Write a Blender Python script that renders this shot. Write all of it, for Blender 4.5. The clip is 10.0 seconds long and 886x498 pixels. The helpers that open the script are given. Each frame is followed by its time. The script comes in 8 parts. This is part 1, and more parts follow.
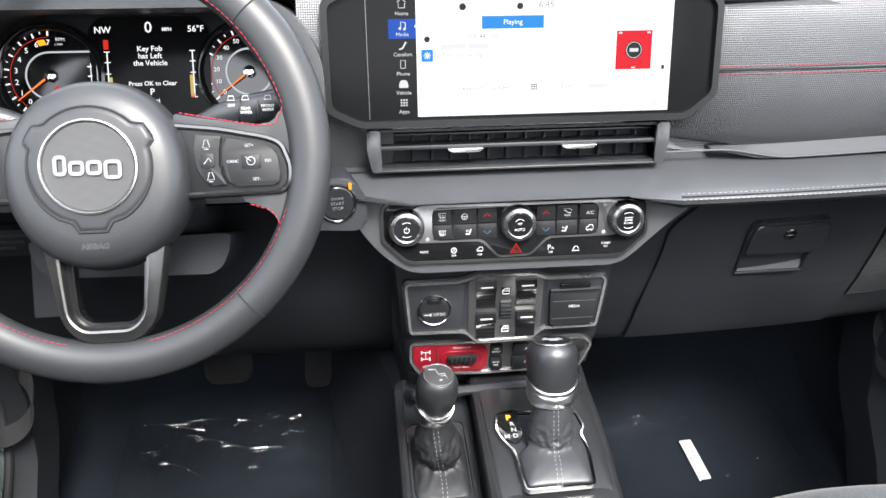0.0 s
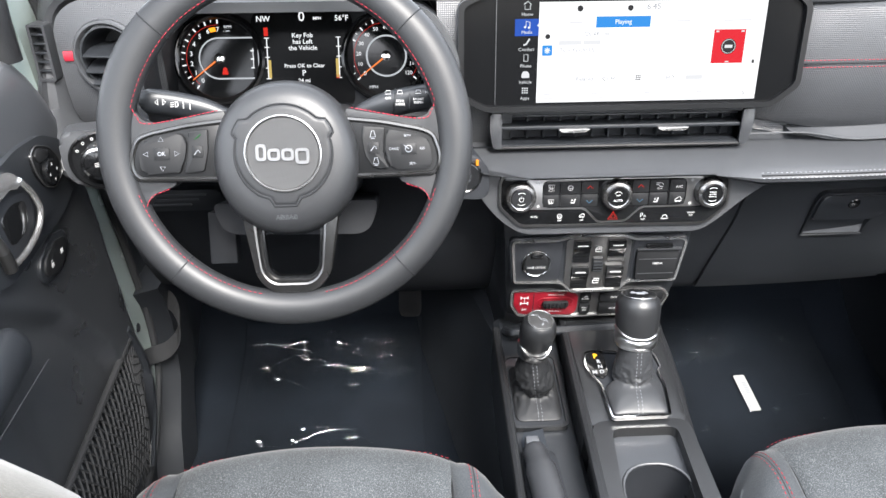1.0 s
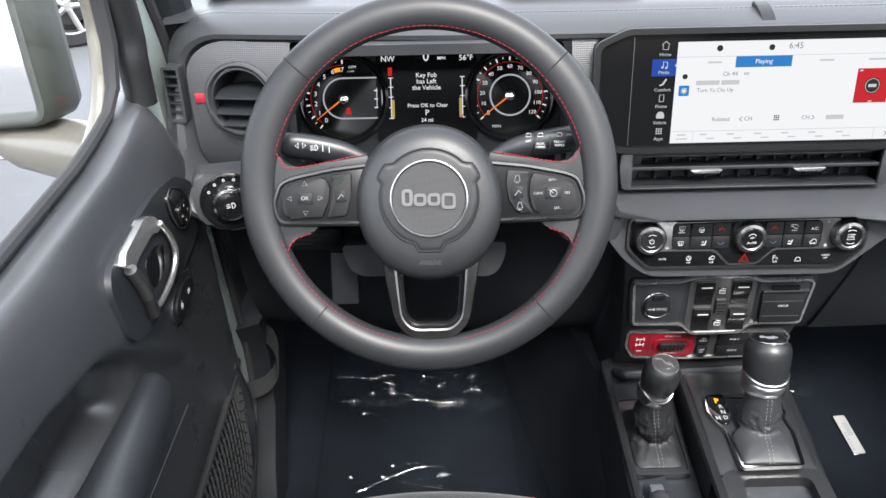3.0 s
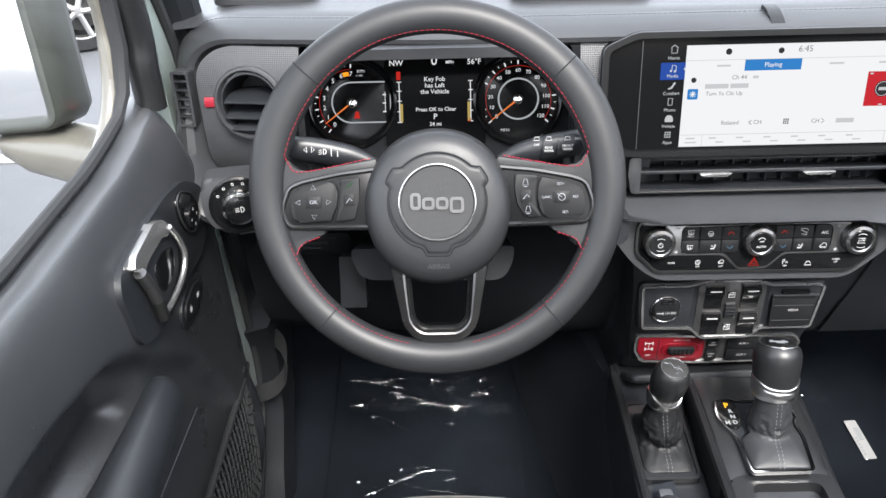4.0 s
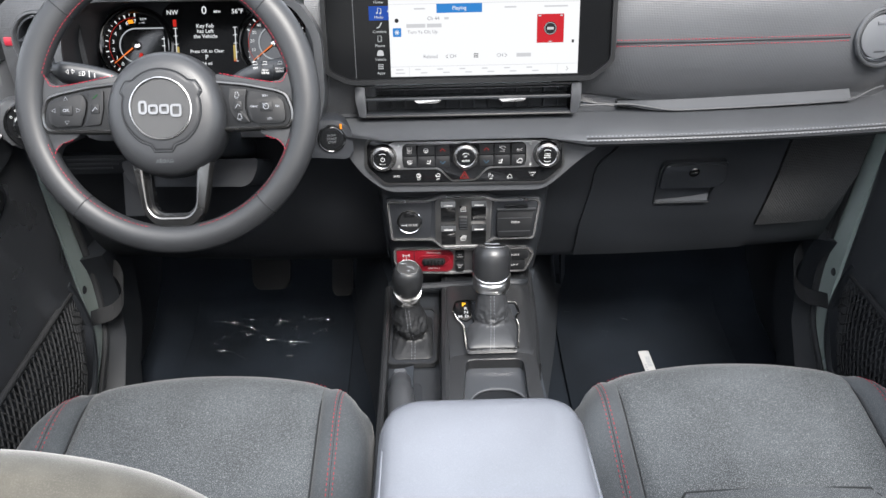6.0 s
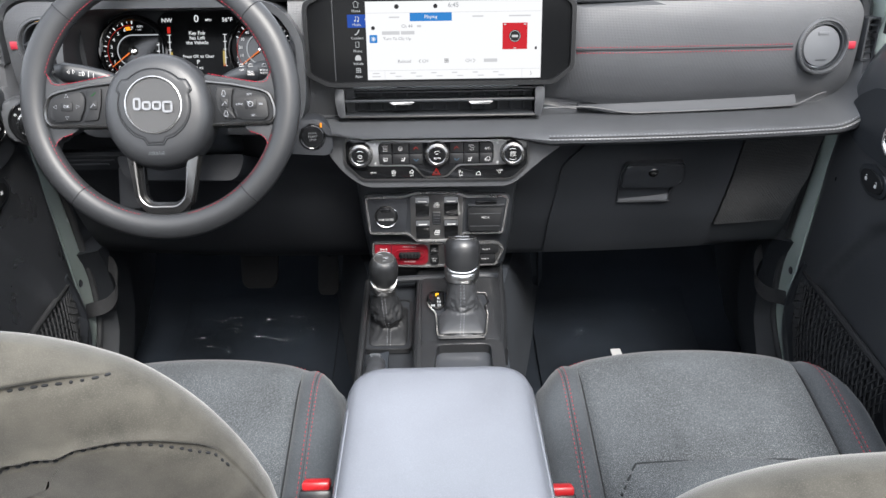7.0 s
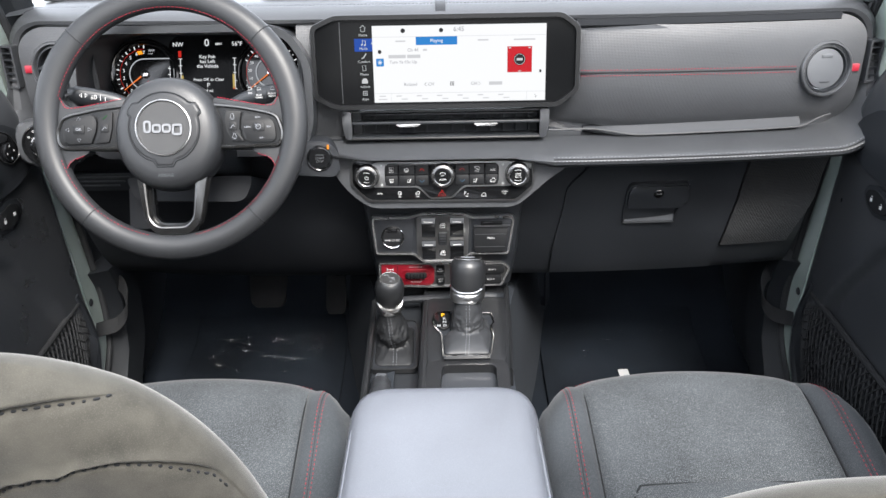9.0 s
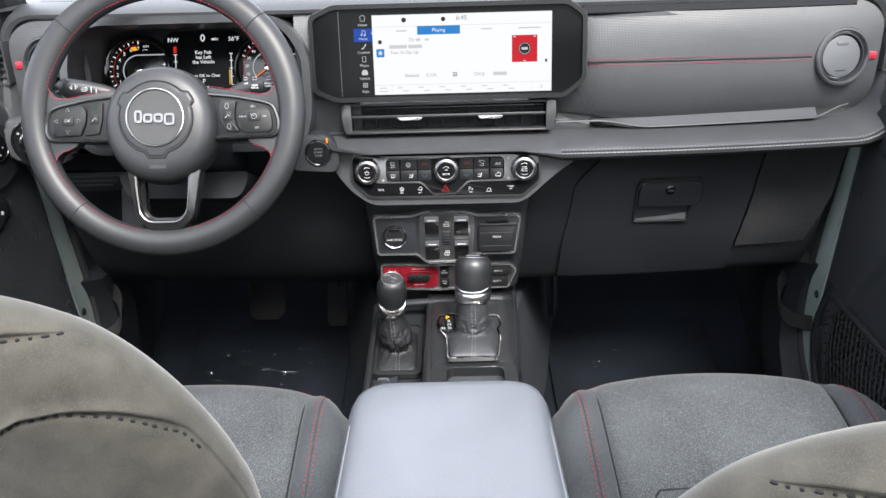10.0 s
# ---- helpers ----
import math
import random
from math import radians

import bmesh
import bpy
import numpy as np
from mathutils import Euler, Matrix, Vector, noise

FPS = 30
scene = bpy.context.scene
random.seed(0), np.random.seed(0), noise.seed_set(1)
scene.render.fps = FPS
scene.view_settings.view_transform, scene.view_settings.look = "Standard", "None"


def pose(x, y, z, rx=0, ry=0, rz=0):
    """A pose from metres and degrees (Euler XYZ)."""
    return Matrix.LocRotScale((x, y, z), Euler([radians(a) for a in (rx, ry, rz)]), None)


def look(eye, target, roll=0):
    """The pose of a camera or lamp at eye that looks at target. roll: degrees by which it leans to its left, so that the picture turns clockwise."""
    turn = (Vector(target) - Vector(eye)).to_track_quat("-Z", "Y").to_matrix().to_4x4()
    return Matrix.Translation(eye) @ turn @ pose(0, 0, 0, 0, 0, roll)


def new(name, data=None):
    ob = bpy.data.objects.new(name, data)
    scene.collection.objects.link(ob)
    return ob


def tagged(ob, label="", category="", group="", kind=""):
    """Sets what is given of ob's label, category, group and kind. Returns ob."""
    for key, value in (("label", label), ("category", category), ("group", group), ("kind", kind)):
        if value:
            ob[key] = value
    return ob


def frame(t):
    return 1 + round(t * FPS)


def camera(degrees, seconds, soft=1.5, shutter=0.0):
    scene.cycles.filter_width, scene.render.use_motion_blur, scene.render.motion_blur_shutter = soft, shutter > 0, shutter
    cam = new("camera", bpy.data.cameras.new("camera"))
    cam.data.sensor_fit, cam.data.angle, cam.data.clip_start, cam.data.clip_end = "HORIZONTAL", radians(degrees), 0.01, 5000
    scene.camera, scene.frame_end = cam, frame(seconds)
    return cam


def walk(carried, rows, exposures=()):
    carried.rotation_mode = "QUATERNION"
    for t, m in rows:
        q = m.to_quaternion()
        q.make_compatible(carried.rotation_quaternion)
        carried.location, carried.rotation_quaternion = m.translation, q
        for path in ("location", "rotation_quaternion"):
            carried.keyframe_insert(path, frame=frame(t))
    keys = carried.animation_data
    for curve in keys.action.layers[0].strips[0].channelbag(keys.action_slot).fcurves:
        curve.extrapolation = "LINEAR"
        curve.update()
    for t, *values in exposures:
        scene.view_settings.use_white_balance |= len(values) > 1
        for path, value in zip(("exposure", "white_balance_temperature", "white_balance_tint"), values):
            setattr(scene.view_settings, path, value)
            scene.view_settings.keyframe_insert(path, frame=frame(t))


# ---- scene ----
cam = camera(60.5, 10.0)
PATH = [
    (0, (-0.159, 0.018, 0.903), (0.043, 1.822, 0.062), 0.0),
    (0.5, (-0.188, -0.033, 0.978), (-0.064, 1.703, -0.007), -0.1),
    (1, (-0.253, -0.077, 1.014), (-0.165, 1.634, -0.017), -0.1),
    (1.5, (-0.309, -0.088, 1.028), (-0.244, 1.626, 0.0), -0.2),
    (2, (-0.334, -0.076, 1.033), (-0.292, 1.65, 0.023), -0.6),
    (2.5, (-0.352, -0.056, 1.031), (-0.333, 1.679, 0.037), -1.0),
    (3, (-0.364, -0.047, 1.029), (-0.36, 1.694, 0.046), -1.2),
    (4.5, (-0.364, -0.047, 1.03), (-0.385, 1.701, 0.059), -1.6),
    (5, (-0.277, -0.089, 1.033), (-0.292, 1.663, 0.07), -1.6),
    (5.5, (-0.116, -0.178, 1.008), (-0.111, 1.581, 0.057), -1.3),
    (6, (-0.043, -0.284, 0.983), (-0.026, 1.485, 0.05), -1.1),
    (6.2, (-0.035, -0.324, 0.971), (-0.007, 1.455, 0.058), -1.1),
    (7.5, (0.003, -0.379, 0.981), (0.02, 1.419, 0.105), -0.5),
    (8, (0.001, -0.379, 0.981), (0.015, 1.426, 0.12), -0.5),
    (8.5, (0.001, -0.38, 0.982), (0.006, 1.43, 0.13), -0.7),
    (9, (0.003, -0.382, 0.984), (-0.002, 1.434, 0.146), -1.0),
    (9.5, (0.006, -0.379, 0.972), (-0.004, 1.45, 0.164), -1.4),
    (10, (0.003, -0.358, 0.918), (-0.013, 1.491, 0.154), -1.6),
]
walk(cam, [(t, look(eye, target, roll)) for t, eye, target, roll in PATH], [(0, 2.42), (0.5, 2.40), (1.4, 2.26), (2.0, 1.93), (3.0, 1.80), (4.5, 1.78), (6.0, 1.92), (7.5, 1.92), (10, 1.90)])

# ---- light ----
world = bpy.data.worlds.new("sky")
scene.world = world
world.use_nodes = True
wn, wl = world.node_tree.nodes, world.node_tree.links
sky = wn.new("ShaderNodeTexSky")
sky.sky_type = "NISHITA"
sky.sun_disc = False
sky.sun_elevation = radians(46)
sky.sun_rotation = radians(161)
sky.dust_density = 3.0
sky.air_density = 1.0
# thin cloud: the blue is washed out towards white
veil = wn.new("ShaderNodeMix")
veil.data_type = "RGBA"
veil.inputs["Factor"].default_value = 0.65
veil.inputs["B"].default_value = (6.9, 7.15, 7.5, 1.0)
wl.new(sky.outputs["Color"], veil.inputs["A"])
wl.new(veil.outputs["Result"], wn["Background"].inputs["Color"])
wn["Background"].inputs["Strength"].default_value = 0.26
sun = new("sun", bpy.data.lights.new("sun", "SUN"))
sun.data.energy, sun.data.angle, sun.data.color = 3.0, radians(20), (1.0, 0.975, 0.94)
sun.matrix_world = look((1.1, -3.2, 4.1), (0, 0, 0))
EXPOSURE = 1.75  # the usual value of the keyed exposure


# ---- materials ----
def rgb(v):
    return (v[0], v[1], v[2], 1.0) if isinstance(v, tuple) else (v, v, v, 1.0)


def surface(name, base, rough=0.5, metal=0.0, grain=0, bump=0.0, vary=0.15, stain=6.0, coat=0.0, cell=False, spec=0.5, sheen=0.0):
    """A surface with two scales of tone, a grain in relief and an uneven gloss."""
    m = bpy.data.materials.new(name)
    m.use_nodes = True
    n, l = m.node_tree.nodes, m.node_tree.links
    p = n["Principled BSDF"]
    p.inputs["Metallic"].default_value = metal
    p.inputs["Specular IOR Level"].default_value = spec
    p.inputs["Coat Weight"].default_value = coat
    p.inputs["Sheen Weight"].default_value = sheen
    p.inputs["Sheen Roughness"].default_value = 0.4
    co = n.new("ShaderNodeTexCoord")
    big = n.new("ShaderNodeTexNoise")
    big.inputs["Scale"].default_value, big.inputs["Detail"].default_value = stain, 4
    l.new(co.outputs["Object"], big.inputs["Vector"])
    ramp = n.new("ShaderNodeMapRange")
    ramp.inputs["From Min"].default_value, ramp.inputs["From Max"].default_value = 0.3, 0.7
    ramp.inputs["To Min"].default_value, ramp.inputs["To Max"].default_value = 1 - vary, 1 + vary
    l.new(big.outputs["Fac"], ramp.inputs["Value"])
    mul = n.new("ShaderNodeMix")
    mul.data_type, mul.blend_type = "RGBA", "MULTIPLY"
    mul.inputs["Factor"].default_value = 1.0
    # black plastics and hides lean to a cool tone
    mul.inputs["A"].default_value = rgb((base * 0.95, base, base * 1.09) if not isinstance(base, tuple) and base < 0.2 and metal < 0.5 else base)
    l.new(ramp.outputs["Result"], mul.inputs["B"])
    out = mul.outputs["Result"]
    if grain:
        if cell:
            fine = n.new("ShaderNodeTexVoronoi")
            fine.inputs["Scale"].default_value = grain
            value = fine.outputs["Distance"]
        else:
            fine = n.new("ShaderNodeTexNoise")
            fine.inputs["Scale"].default_value, fine.inputs["Detail"].default_value = grain, 3
            value = fine.outputs["Fac"]
        l.new(co.outputs["Object"], fine.inputs["Vector"])
        fr = n.new("ShaderNodeMapRange")
        fr.inputs["To Min"].default_value, fr.inputs["To Max"].default_value = 1 - vary, 1 + vary
        l.new(value, fr.inputs["Value"])
        mul2 = n.new("ShaderNodeMix")
        mul2.data_type, mul2.blend_type = "RGBA", "MULTIPLY"
        mul2.inputs["Factor"].default_value = 1.0
        l.new(out, mul2.inputs["A"])
        l.new(fr.outputs["Result"], mul2.inputs["B"])
        out = mul2.outputs["Result"]
        if bump:
            b = n.new("ShaderNodeBump")
            b.inputs["Strength"].default_value, b.inputs["Distance"].default_value = bump, 0.4 / grain
            l.new(value, b.inputs["Height"])
            l.new(b.outputs["Normal"], p.inputs["Normal"])
    l.new(out, p.inputs["Base Color"])
    rr = n.new("ShaderNodeMapRange")
    rr.inputs["To Min"].default_value, rr.inputs["To Max"].default_value = max(0.02, rough - 0.07), min(1, rough + 0.07)
    l.new(big.outputs["Fac"], rr.inputs["Value"])
    l.new(rr.outputs["Result"], p.inputs["Roughness"])
    return m


def woven(name, base, thread, rough=0.9, pitch=900.0, fleck=0.5, sheen=0.3, stain=9.0):
    """Melange cloth: flecked yarn with a fine weave in relief."""
    m = surface(name, base, rough, grain=pitch, bump=0.6, vary=0.28, stain=stain, sheen=sheen, spec=0.2)
    n, l = m.node_tree.nodes, m.node_tree.links
    p = n["Principled BSDF"]
    src = p.inputs["Base Color"].links[0].from_socket
    co = n.new("ShaderNodeTexCoord")
    fl = n.new("ShaderNodeTexNoise")
    fl.inputs["Scale"].default_value, fl.inputs["Detail"].default_value = pitch * 0.42, 2
    l.new(co.outputs["Object"], fl.inputs["Vector"])
    r = n.new("ShaderNodeMapRange")
    r.inputs["From Min"].default_value, r.inputs["From Max"].default_value = 0.5, 0.72
    r.inputs["To Max"].default_value = fleck
    l.new(fl.outputs["Fac"], r.inputs["Value"])
    mx = n.new("ShaderNodeMix")
    mx.data_type = "RGBA"
    l.new(r.outputs["Result"], mx.inputs["Factor"])
    l.new(src, mx.inputs["A"])
    mx.inputs["B"].default_value = rgb(thread)
    l.new(mx.outputs["Result"], p.inputs["Base Color"])
    return m


def dimpled(name, base, pitch, rough, depth=0.6, axes="xz"):
    """A moulded grid of small raised diamonds."""
    m = surface(name, base, rough, vary=0.1)
    n, l = m.node_tree.nodes, m.node_tree.links
    p = n["Principled BSDF"]
    co = n.new("ShaderNodeTexCoord")
    sep = n.new("ShaderNodeSeparateXYZ")
    l.new(co.outputs["Object"], sep.inputs["Vector"])
    waves = []
    for sign in (1, -1):
        a = n.new("ShaderNodeMath")
        a.operation = "MULTIPLY_ADD"
        a.inputs[1].default_value = sign
        l.new(sep.outputs[axes[1].upper()], a.inputs[0])
        l.new(sep.outputs[axes[0].upper()], a.inputs[2])
        s = n.new("ShaderNodeMath")
        s.operation = "MULTIPLY"
        s.inputs[1].default_value = 2 * math.pi / pitch
        l.new(a.outputs[0], s.inputs[0])
        w = n.new("ShaderNodeMath")
        w.operation = "SINE"
        l.new(s.outputs[0], w.inputs[0])
        waves.append(w)
    h = n.new("ShaderNodeMath")
    h.operation = "MULTIPLY"
    l.new(waves[0].outputs[0], h.inputs[0])
    l.new(waves[1].outputs[0], h.inputs[1])
    b = n.new("ShaderNodeBump")
    b.inputs["Strength"].default_value, b.inputs["Distance"].default_value = depth, pitch * 0.3
    l.new(h.outputs[0], b.inputs["Height"])
    l.new(b.outputs["Normal"], p.inputs["Normal"])
    return m


def glowing(name, colour, power):
    m = bpy.data.materials.new(name)
    m.use_nodes = True
    p = m.node_tree.nodes["Principled BSDF"]
    p.inputs["Base Color"].default_value = rgb(0.004)
    p.inputs["Roughness"].default_value = 0.5
    p.inputs["Specular IOR Level"].default_value = 0.02
    p.inputs["Emission Color"].default_value = rgb(colour)
    p.inputs["Emission Strength"].default_value = power / 2 ** EXPOSURE
    return m


def clear(name, gloss=0.06, tint=0.96):
    m = bpy.data.materials.new(name)
    m.use_nodes = True
    n, l = m.node_tree.nodes, m.node_tree.links
    t, g, mx = n.new("ShaderNodeBsdfTransparent"), n.new("ShaderNodeBsdfGlossy"), n.new("ShaderNodeMixShader")
    t.inputs["Color"].default_value = rgb(tint)
    g.inputs["Roughness"].default_value = 0.02
    mx.inputs["Fac"].default_value = gloss
    l.new(t.outputs[0], mx.inputs[1])
    l.new(g.outputs[0], mx.inputs[2])
    l.new(mx.outputs[0], n["Material Output"].inputs["Surface"])
    return m


SOFT = surface("soft black vinyl", 0.0100, 0.33, grain=900, bump=0.35, cell=True, spec=0.42)
DOORSKIN = surface("grained door vinyl", (0.022, 0.0235, 0.026), 0.29, grain=620, bump=0.14, cell=True, spec=0.95)
PADDED = surface("padded dash vinyl", 0.028, 0.40, grain=1100, bump=0.3, cell=True, spec=0.4)
KNEEPLASTIC = surface("lower dash plastic", (0.0145, 0.0162, 0.0190), 0.42, grain=1100, bump=0.25, spec=0.5)
PLASTIC = surface("black grained plastic", (0.0105, 0.0118, 0.0138), 0.38, grain=1300, bump=0.22, spec=0.42)
DULL = surface("dull black plastic", (0.011, 0.0122, 0.0145), 0.62, grain=700, bump=0.3, spec=0.2)
GLOSS = surface("gloss black plastic", 0.005, 0.12, vary=0.05, spec=0.35)
SATIN = surface("satin dark grey plastic", 0.028, 0.30, vary=0.06, spec=0.5)
PALEGREY = surface("mid grey satin plastic", 0.060, 0.40, vary=0.05, spec=0.4)
SILVER = surface("satin silver plastic", 0.36, 0.24, 0.9, vary=0.06)
COLLAR = surface("polished collar metal", 0.60, 0.27, 1.0, vary=0.04)
CHROME = surface("polished chrome", 0.62, 0.12, 1.0, vary=0.04)
GUNMETAL = surface("dark brushed metal", 0.05, 0.38, 0.85, grain=500, bump=0.05, vary=0.08)
PLATEMETAL = surface("brushed dark silver plate", 0.16, 0.30, 0.9, grain=500, bump=0.03, vary=0.06)
DARKMETAL = surface("dark satin metal", 0.07, 0.30, 0.9, vary=0.06)
LEATHER = surface("black wheel leather", 0.0140, 0.42, grain=1100, bump=0.10, cell=True, spec=0.28)
HUBHIDE = surface("grained airbag cover", 0.0150, 0.40, grain=1000, bump=0.22, cell=True, spec=0.34)
KNOBHIDE = surface("black knob leather", 0.010, 0.36, grain=1200, bump=0.15, cell=True, spec=0.4)
HIDE = surface("black gaiter leather", 0.020, 0.45, grain=1100, bump=0.15, spec=0.3)
DARKHIDE = surface("dark gaiter leather", 0.0095, 0.50, grain=1100, bump=0.15, spec=0.22)
KNOBRING = surface("turned silver knob ring", 0.13, 0.22, 0.9, grain=700, bump=0.05, vary=0.06)
SCREENGLASS = surface("black screen glass", 0.004, 0.15, vary=0.05, spec=0.04)
FRAMEBLACK = surface("satin black frame plastic", 0.006, 0.34, vary=0.05, spec=0.2)
HOUSING = surface("olive grey mirror plastic", (0.034, 0.038, 0.033), 0.34, vary=0.05)
SPOKEMETAL = surface("satin dark spoke metal", 0.085, 0.28, 0.9, vary=0.05)
ACCENT = surface("red accent", (0.20, 0.008, 0.018), 0.4, vary=0.05)
VINYL = surface("grey armrest leatherette", (0.082, 0.087, 0.099), 0.30, grain=1000, bump=0.12, cell=True)
CLOTH = woven("charcoal melange cloth", (0.0275, 0.0305, 0.033), (0.155, 0.165, 0.172), pitch=2200.0, fleck=0.62, sheen=0.1)
# Seat cloth again, with the sun's warm tone put into its colour.
BACKCLOTH = woven("seat cloth warmed by sun", (0.035, 0.0328, 0.0272), (0.072, 0.068, 0.057), pitch=4200.0, fleck=0.40, sheen=0.15, stain=60.0)
BOLSTER = woven("dark grey bolster cloth", (0.024, 0.027, 0.030), (0.10, 0.105, 0.11), pitch=2600.0, fleck=0.45, sheen=0.1)
CARPET = surface("black loop carpet", (0.0052, 0.0070, 0.0098), 0.95, grain=600, bump=0.9, vary=0.3, spec=0.1)
TUNNEL = surface("dark grey tunnel carpet", (0.0175, 0.0205, 0.0250), 0.9, grain=700, bump=0.8, vary=0.2, spec=0.15)
RUBBER = surface("black rubber", 0.016, 0.7, grain=300, bump=0.2, spec=0.3)
PAINT = surface("pale grey-green body paint", (0.20, 0.235, 0.22), 0.25, vary=0.03, coat=0.4)
# Body paint with its warm reflected tone put into the colour.
TONEDPAINT = surface("body paint warmed by reflection", (0.105, 0.10, 0.085), 0.30, vary=0.04, coat=0.3)
TRIM = dimpled("grey moulded trim", 0.034, 0.0044, 0.42, 0.22)
STRIP = surface("satin grey strip", 0.036, 0.62, vary=0.05, spec=0.15)
BRIGHT = surface("bright satin silver", 0.42, 0.26, 0.9, vary=0.05)
HANDLE = surface("satin handle metal", 0.13, 0.30, 0.9, vary=0.05)
GRID = dimpled("dark moulded grid trim", 0.011, 0.0060, 0.42, 0.9)
BADGE = dimpled("fine textured badge face", 0.009, 0.0016, 0.5, 0.4)
RED = surface("red anodised trim", (0.165, 0.006, 0.013), 0.32, 0.35, vary=0.08, coat=0.2)
REDTHREAD = surface("red thread", (0.20, 0.010, 0.022), 0.7, vary=0.2, spec=0.2)
DULLRED = surface("dark red thread", (0.16, 0.018, 0.026), 0.8, vary=0.25, spec=0.1)
GREYTHREAD = surface("pale grey thread", 0.15, 0.7, vary=0.2)
DARKTHREAD = surface("dark thread", 0.014, 0.8, vary=0.2, spec=0.1)
BUTTON = surface("soft grey-black button", 0.0075, 0.50, vary=0.08, spec=0.17)
WHITE = surface("white printed mark", 0.34, 0.6, vary=0.05, spec=0.2)
PRINTGREY = surface("grey printed mark", 0.17, 0.5, vary=0.05)
PRINTDIM = surface("dim grey printed mark", 0.06, 0.5, vary=0.05)
LABEL = surface("white paper label", 0.26, 0.8, vary=0.08, spec=0.2)
FILM = clear("clear protective film", 0.004, 0.985)
FOLD = clear("film fold", 0.25, 0.99)
GLINT = clear("film highlight", 0.55, 0.98)
FLATFILM = clear("smooth protective film", 0.003, 0.99)
PANE = clear("window glass", 0.05, 0.95)
MIRROR = surface("mirror silver", 0.80, 0.02, 1.0, vary=0.01)
ROOFING = surface("black headliner", 0.04, 0.9, grain=500, bump=0.3)
ASPHALT = surface("weathered asphalt", 0.075, 0.9, grain=120, bump=0.6, vary=0.18, stain=0.6)
LINE = surface("white road paint", 0.32, 0.7, grain=60, bump=0.2, vary=0.1, stain=3)
REDPLASTIC = surface("red buckle button", (0.30, 0.010, 0.013), 0.35, vary=0.05)
WEBBING = surface("black woven strap", 0.010, 0.8, grain=500, bump=0.6, spec=0.2)
ORANGE = surface("orange painted caliper", (0.60, 0.26, 0.03), 0.4)
ALLOY = surface("silver alloy rim", 0.45, 0.3, 0.9)

LIT_WHITE = glowing("lit white display", (0.90, 0.91, 0.93), 0.95)
LIT_GREY = glowing("lit grey mark", (0.22, 0.23, 0.25), 1.0)
LIT_PALE = glowing("lit pale grey mark", (0.62, 0.63, 0.65), 0.9)
LIT_INK = glowing("lit dark mark", (0.03, 0.03, 0.035), 0.5)
LIT_BLUE = glowing("lit blue tab", (0.015, 0.22, 0.62), 0.9)
LIT_NAVY = glowing("lit blue menu tile", (0.006, 0.075, 0.45), 0.8)
LIT_RED = glowing("lit red cover art", (0.62, 0.003, 0.015), 0.9)
LIT_AMBER = glowing("lit amber mark", (1.0, 0.33, 0.02), 1.2)
LIT_YELLOW = glowing("lit yellow mark", (1.0, 0.52, 0.03), 1.5)
LIT_ORANGE = glowing("lit orange needle", (1.0, 0.25, 0.06), 0.8)
LIT_SCALE = glowing("lit white scale", (0.9, 0.92, 0.95), 0.85)
LIT_RING = glowing("lit ring", (0.55, 0.58, 0.62), 0.7)
LIT_DIMRED = glowing("lit dim red mark", (0.7, 0.03, 0.02), 0.7)
LIT_ICON = glowing("lit icon", (0.80, 0.83, 0.86), 0.75)
LIT_COOL = glowing("lit pale blue mark", (0.25, 0.55, 0.85), 0.45)
LIT_FILL = glowing("lit pale yellow gauge fill", (0.62, 0.46, 0.14), 0.7)
LIT_GREEN = glowing("lit green mark", (0.05, 0.5, 0.12), 0.35)


# ---- mesh helpers ----
def face_at(x, y, z, tilt=0.0, turn=0.0):
    """A frame with x right, y up and z towards the driver; tilt leans its top forwards."""
    return pose(x, y, z, 0, 0, turn) @ pose(0, 0, 0, 90 - tilt)


def thing(name, label, category, at=(0, 0, 0), group="", kind=""):
    e = new(name)
    e.empty_display_size = 0.05
    e.location = at
    return tagged(e, label, category, group, kind)


def smooth(bm, angle=35):
    for f in bm.faces:
        f.smooth = True
    lim = radians(angle)
    for e in bm.edges:
        e.smooth = len(e.link_faces) == 2 and e.calc_face_angle(0) < lim


def part(name, bm, material, parent=None, label="", matrix=None, angle=35):
    """Links a bmesh as one mesh object, under a thing or a part."""
    if matrix is not None:
        bm.transform(matrix)
    bmesh.ops.recalc_face_normals(bm, faces=bm.faces)
    smooth(bm, angle)
    me = bpy.data.meshes.new(name)
    bm.to_mesh(me)
    bm.free()
    me.materials.append(material)
    ob = new(name, me)
    if parent is not None:
        ob.parent = parent
        if parent.parent is None:
            ob.matrix_parent_inverse = Matrix.Translation(-parent.location)
    if label:
        ob["label"] = label
    return ob


def structure(name, bm, material, label, category, matrix=None):
    return tagged(part(name, bm, material, matrix=matrix), label, category, kind="structure")


def bevel(bm, width, segments=2, sharp=30):
    lim = radians(sharp)
    es = [e for e in bm.edges if len(e.link_faces) == 2 and e.calc_face_angle(0) > lim]
    if width > 0 and es:
        bmesh.ops.bevel(bm, geom=es, offset=width, segments=segments, profile=0.5, affect="EDGES", clamp_overlap=True)
    return bm


def box(x0, x1, y0, y1, z0, z1, b=0.0, seg=2):
    bm = bmesh.new()
    bmesh.ops.create_cube(bm, size=1)
    bm.transform(Matrix.Translation(((x0 + x1) / 2, (y0 + y1) / 2, (z0 + z1) / 2)) @ Matrix.Diagonal((x1 - x0, y1 - y0, z1 - z0, 1)))
    return bevel(bm, b, seg)


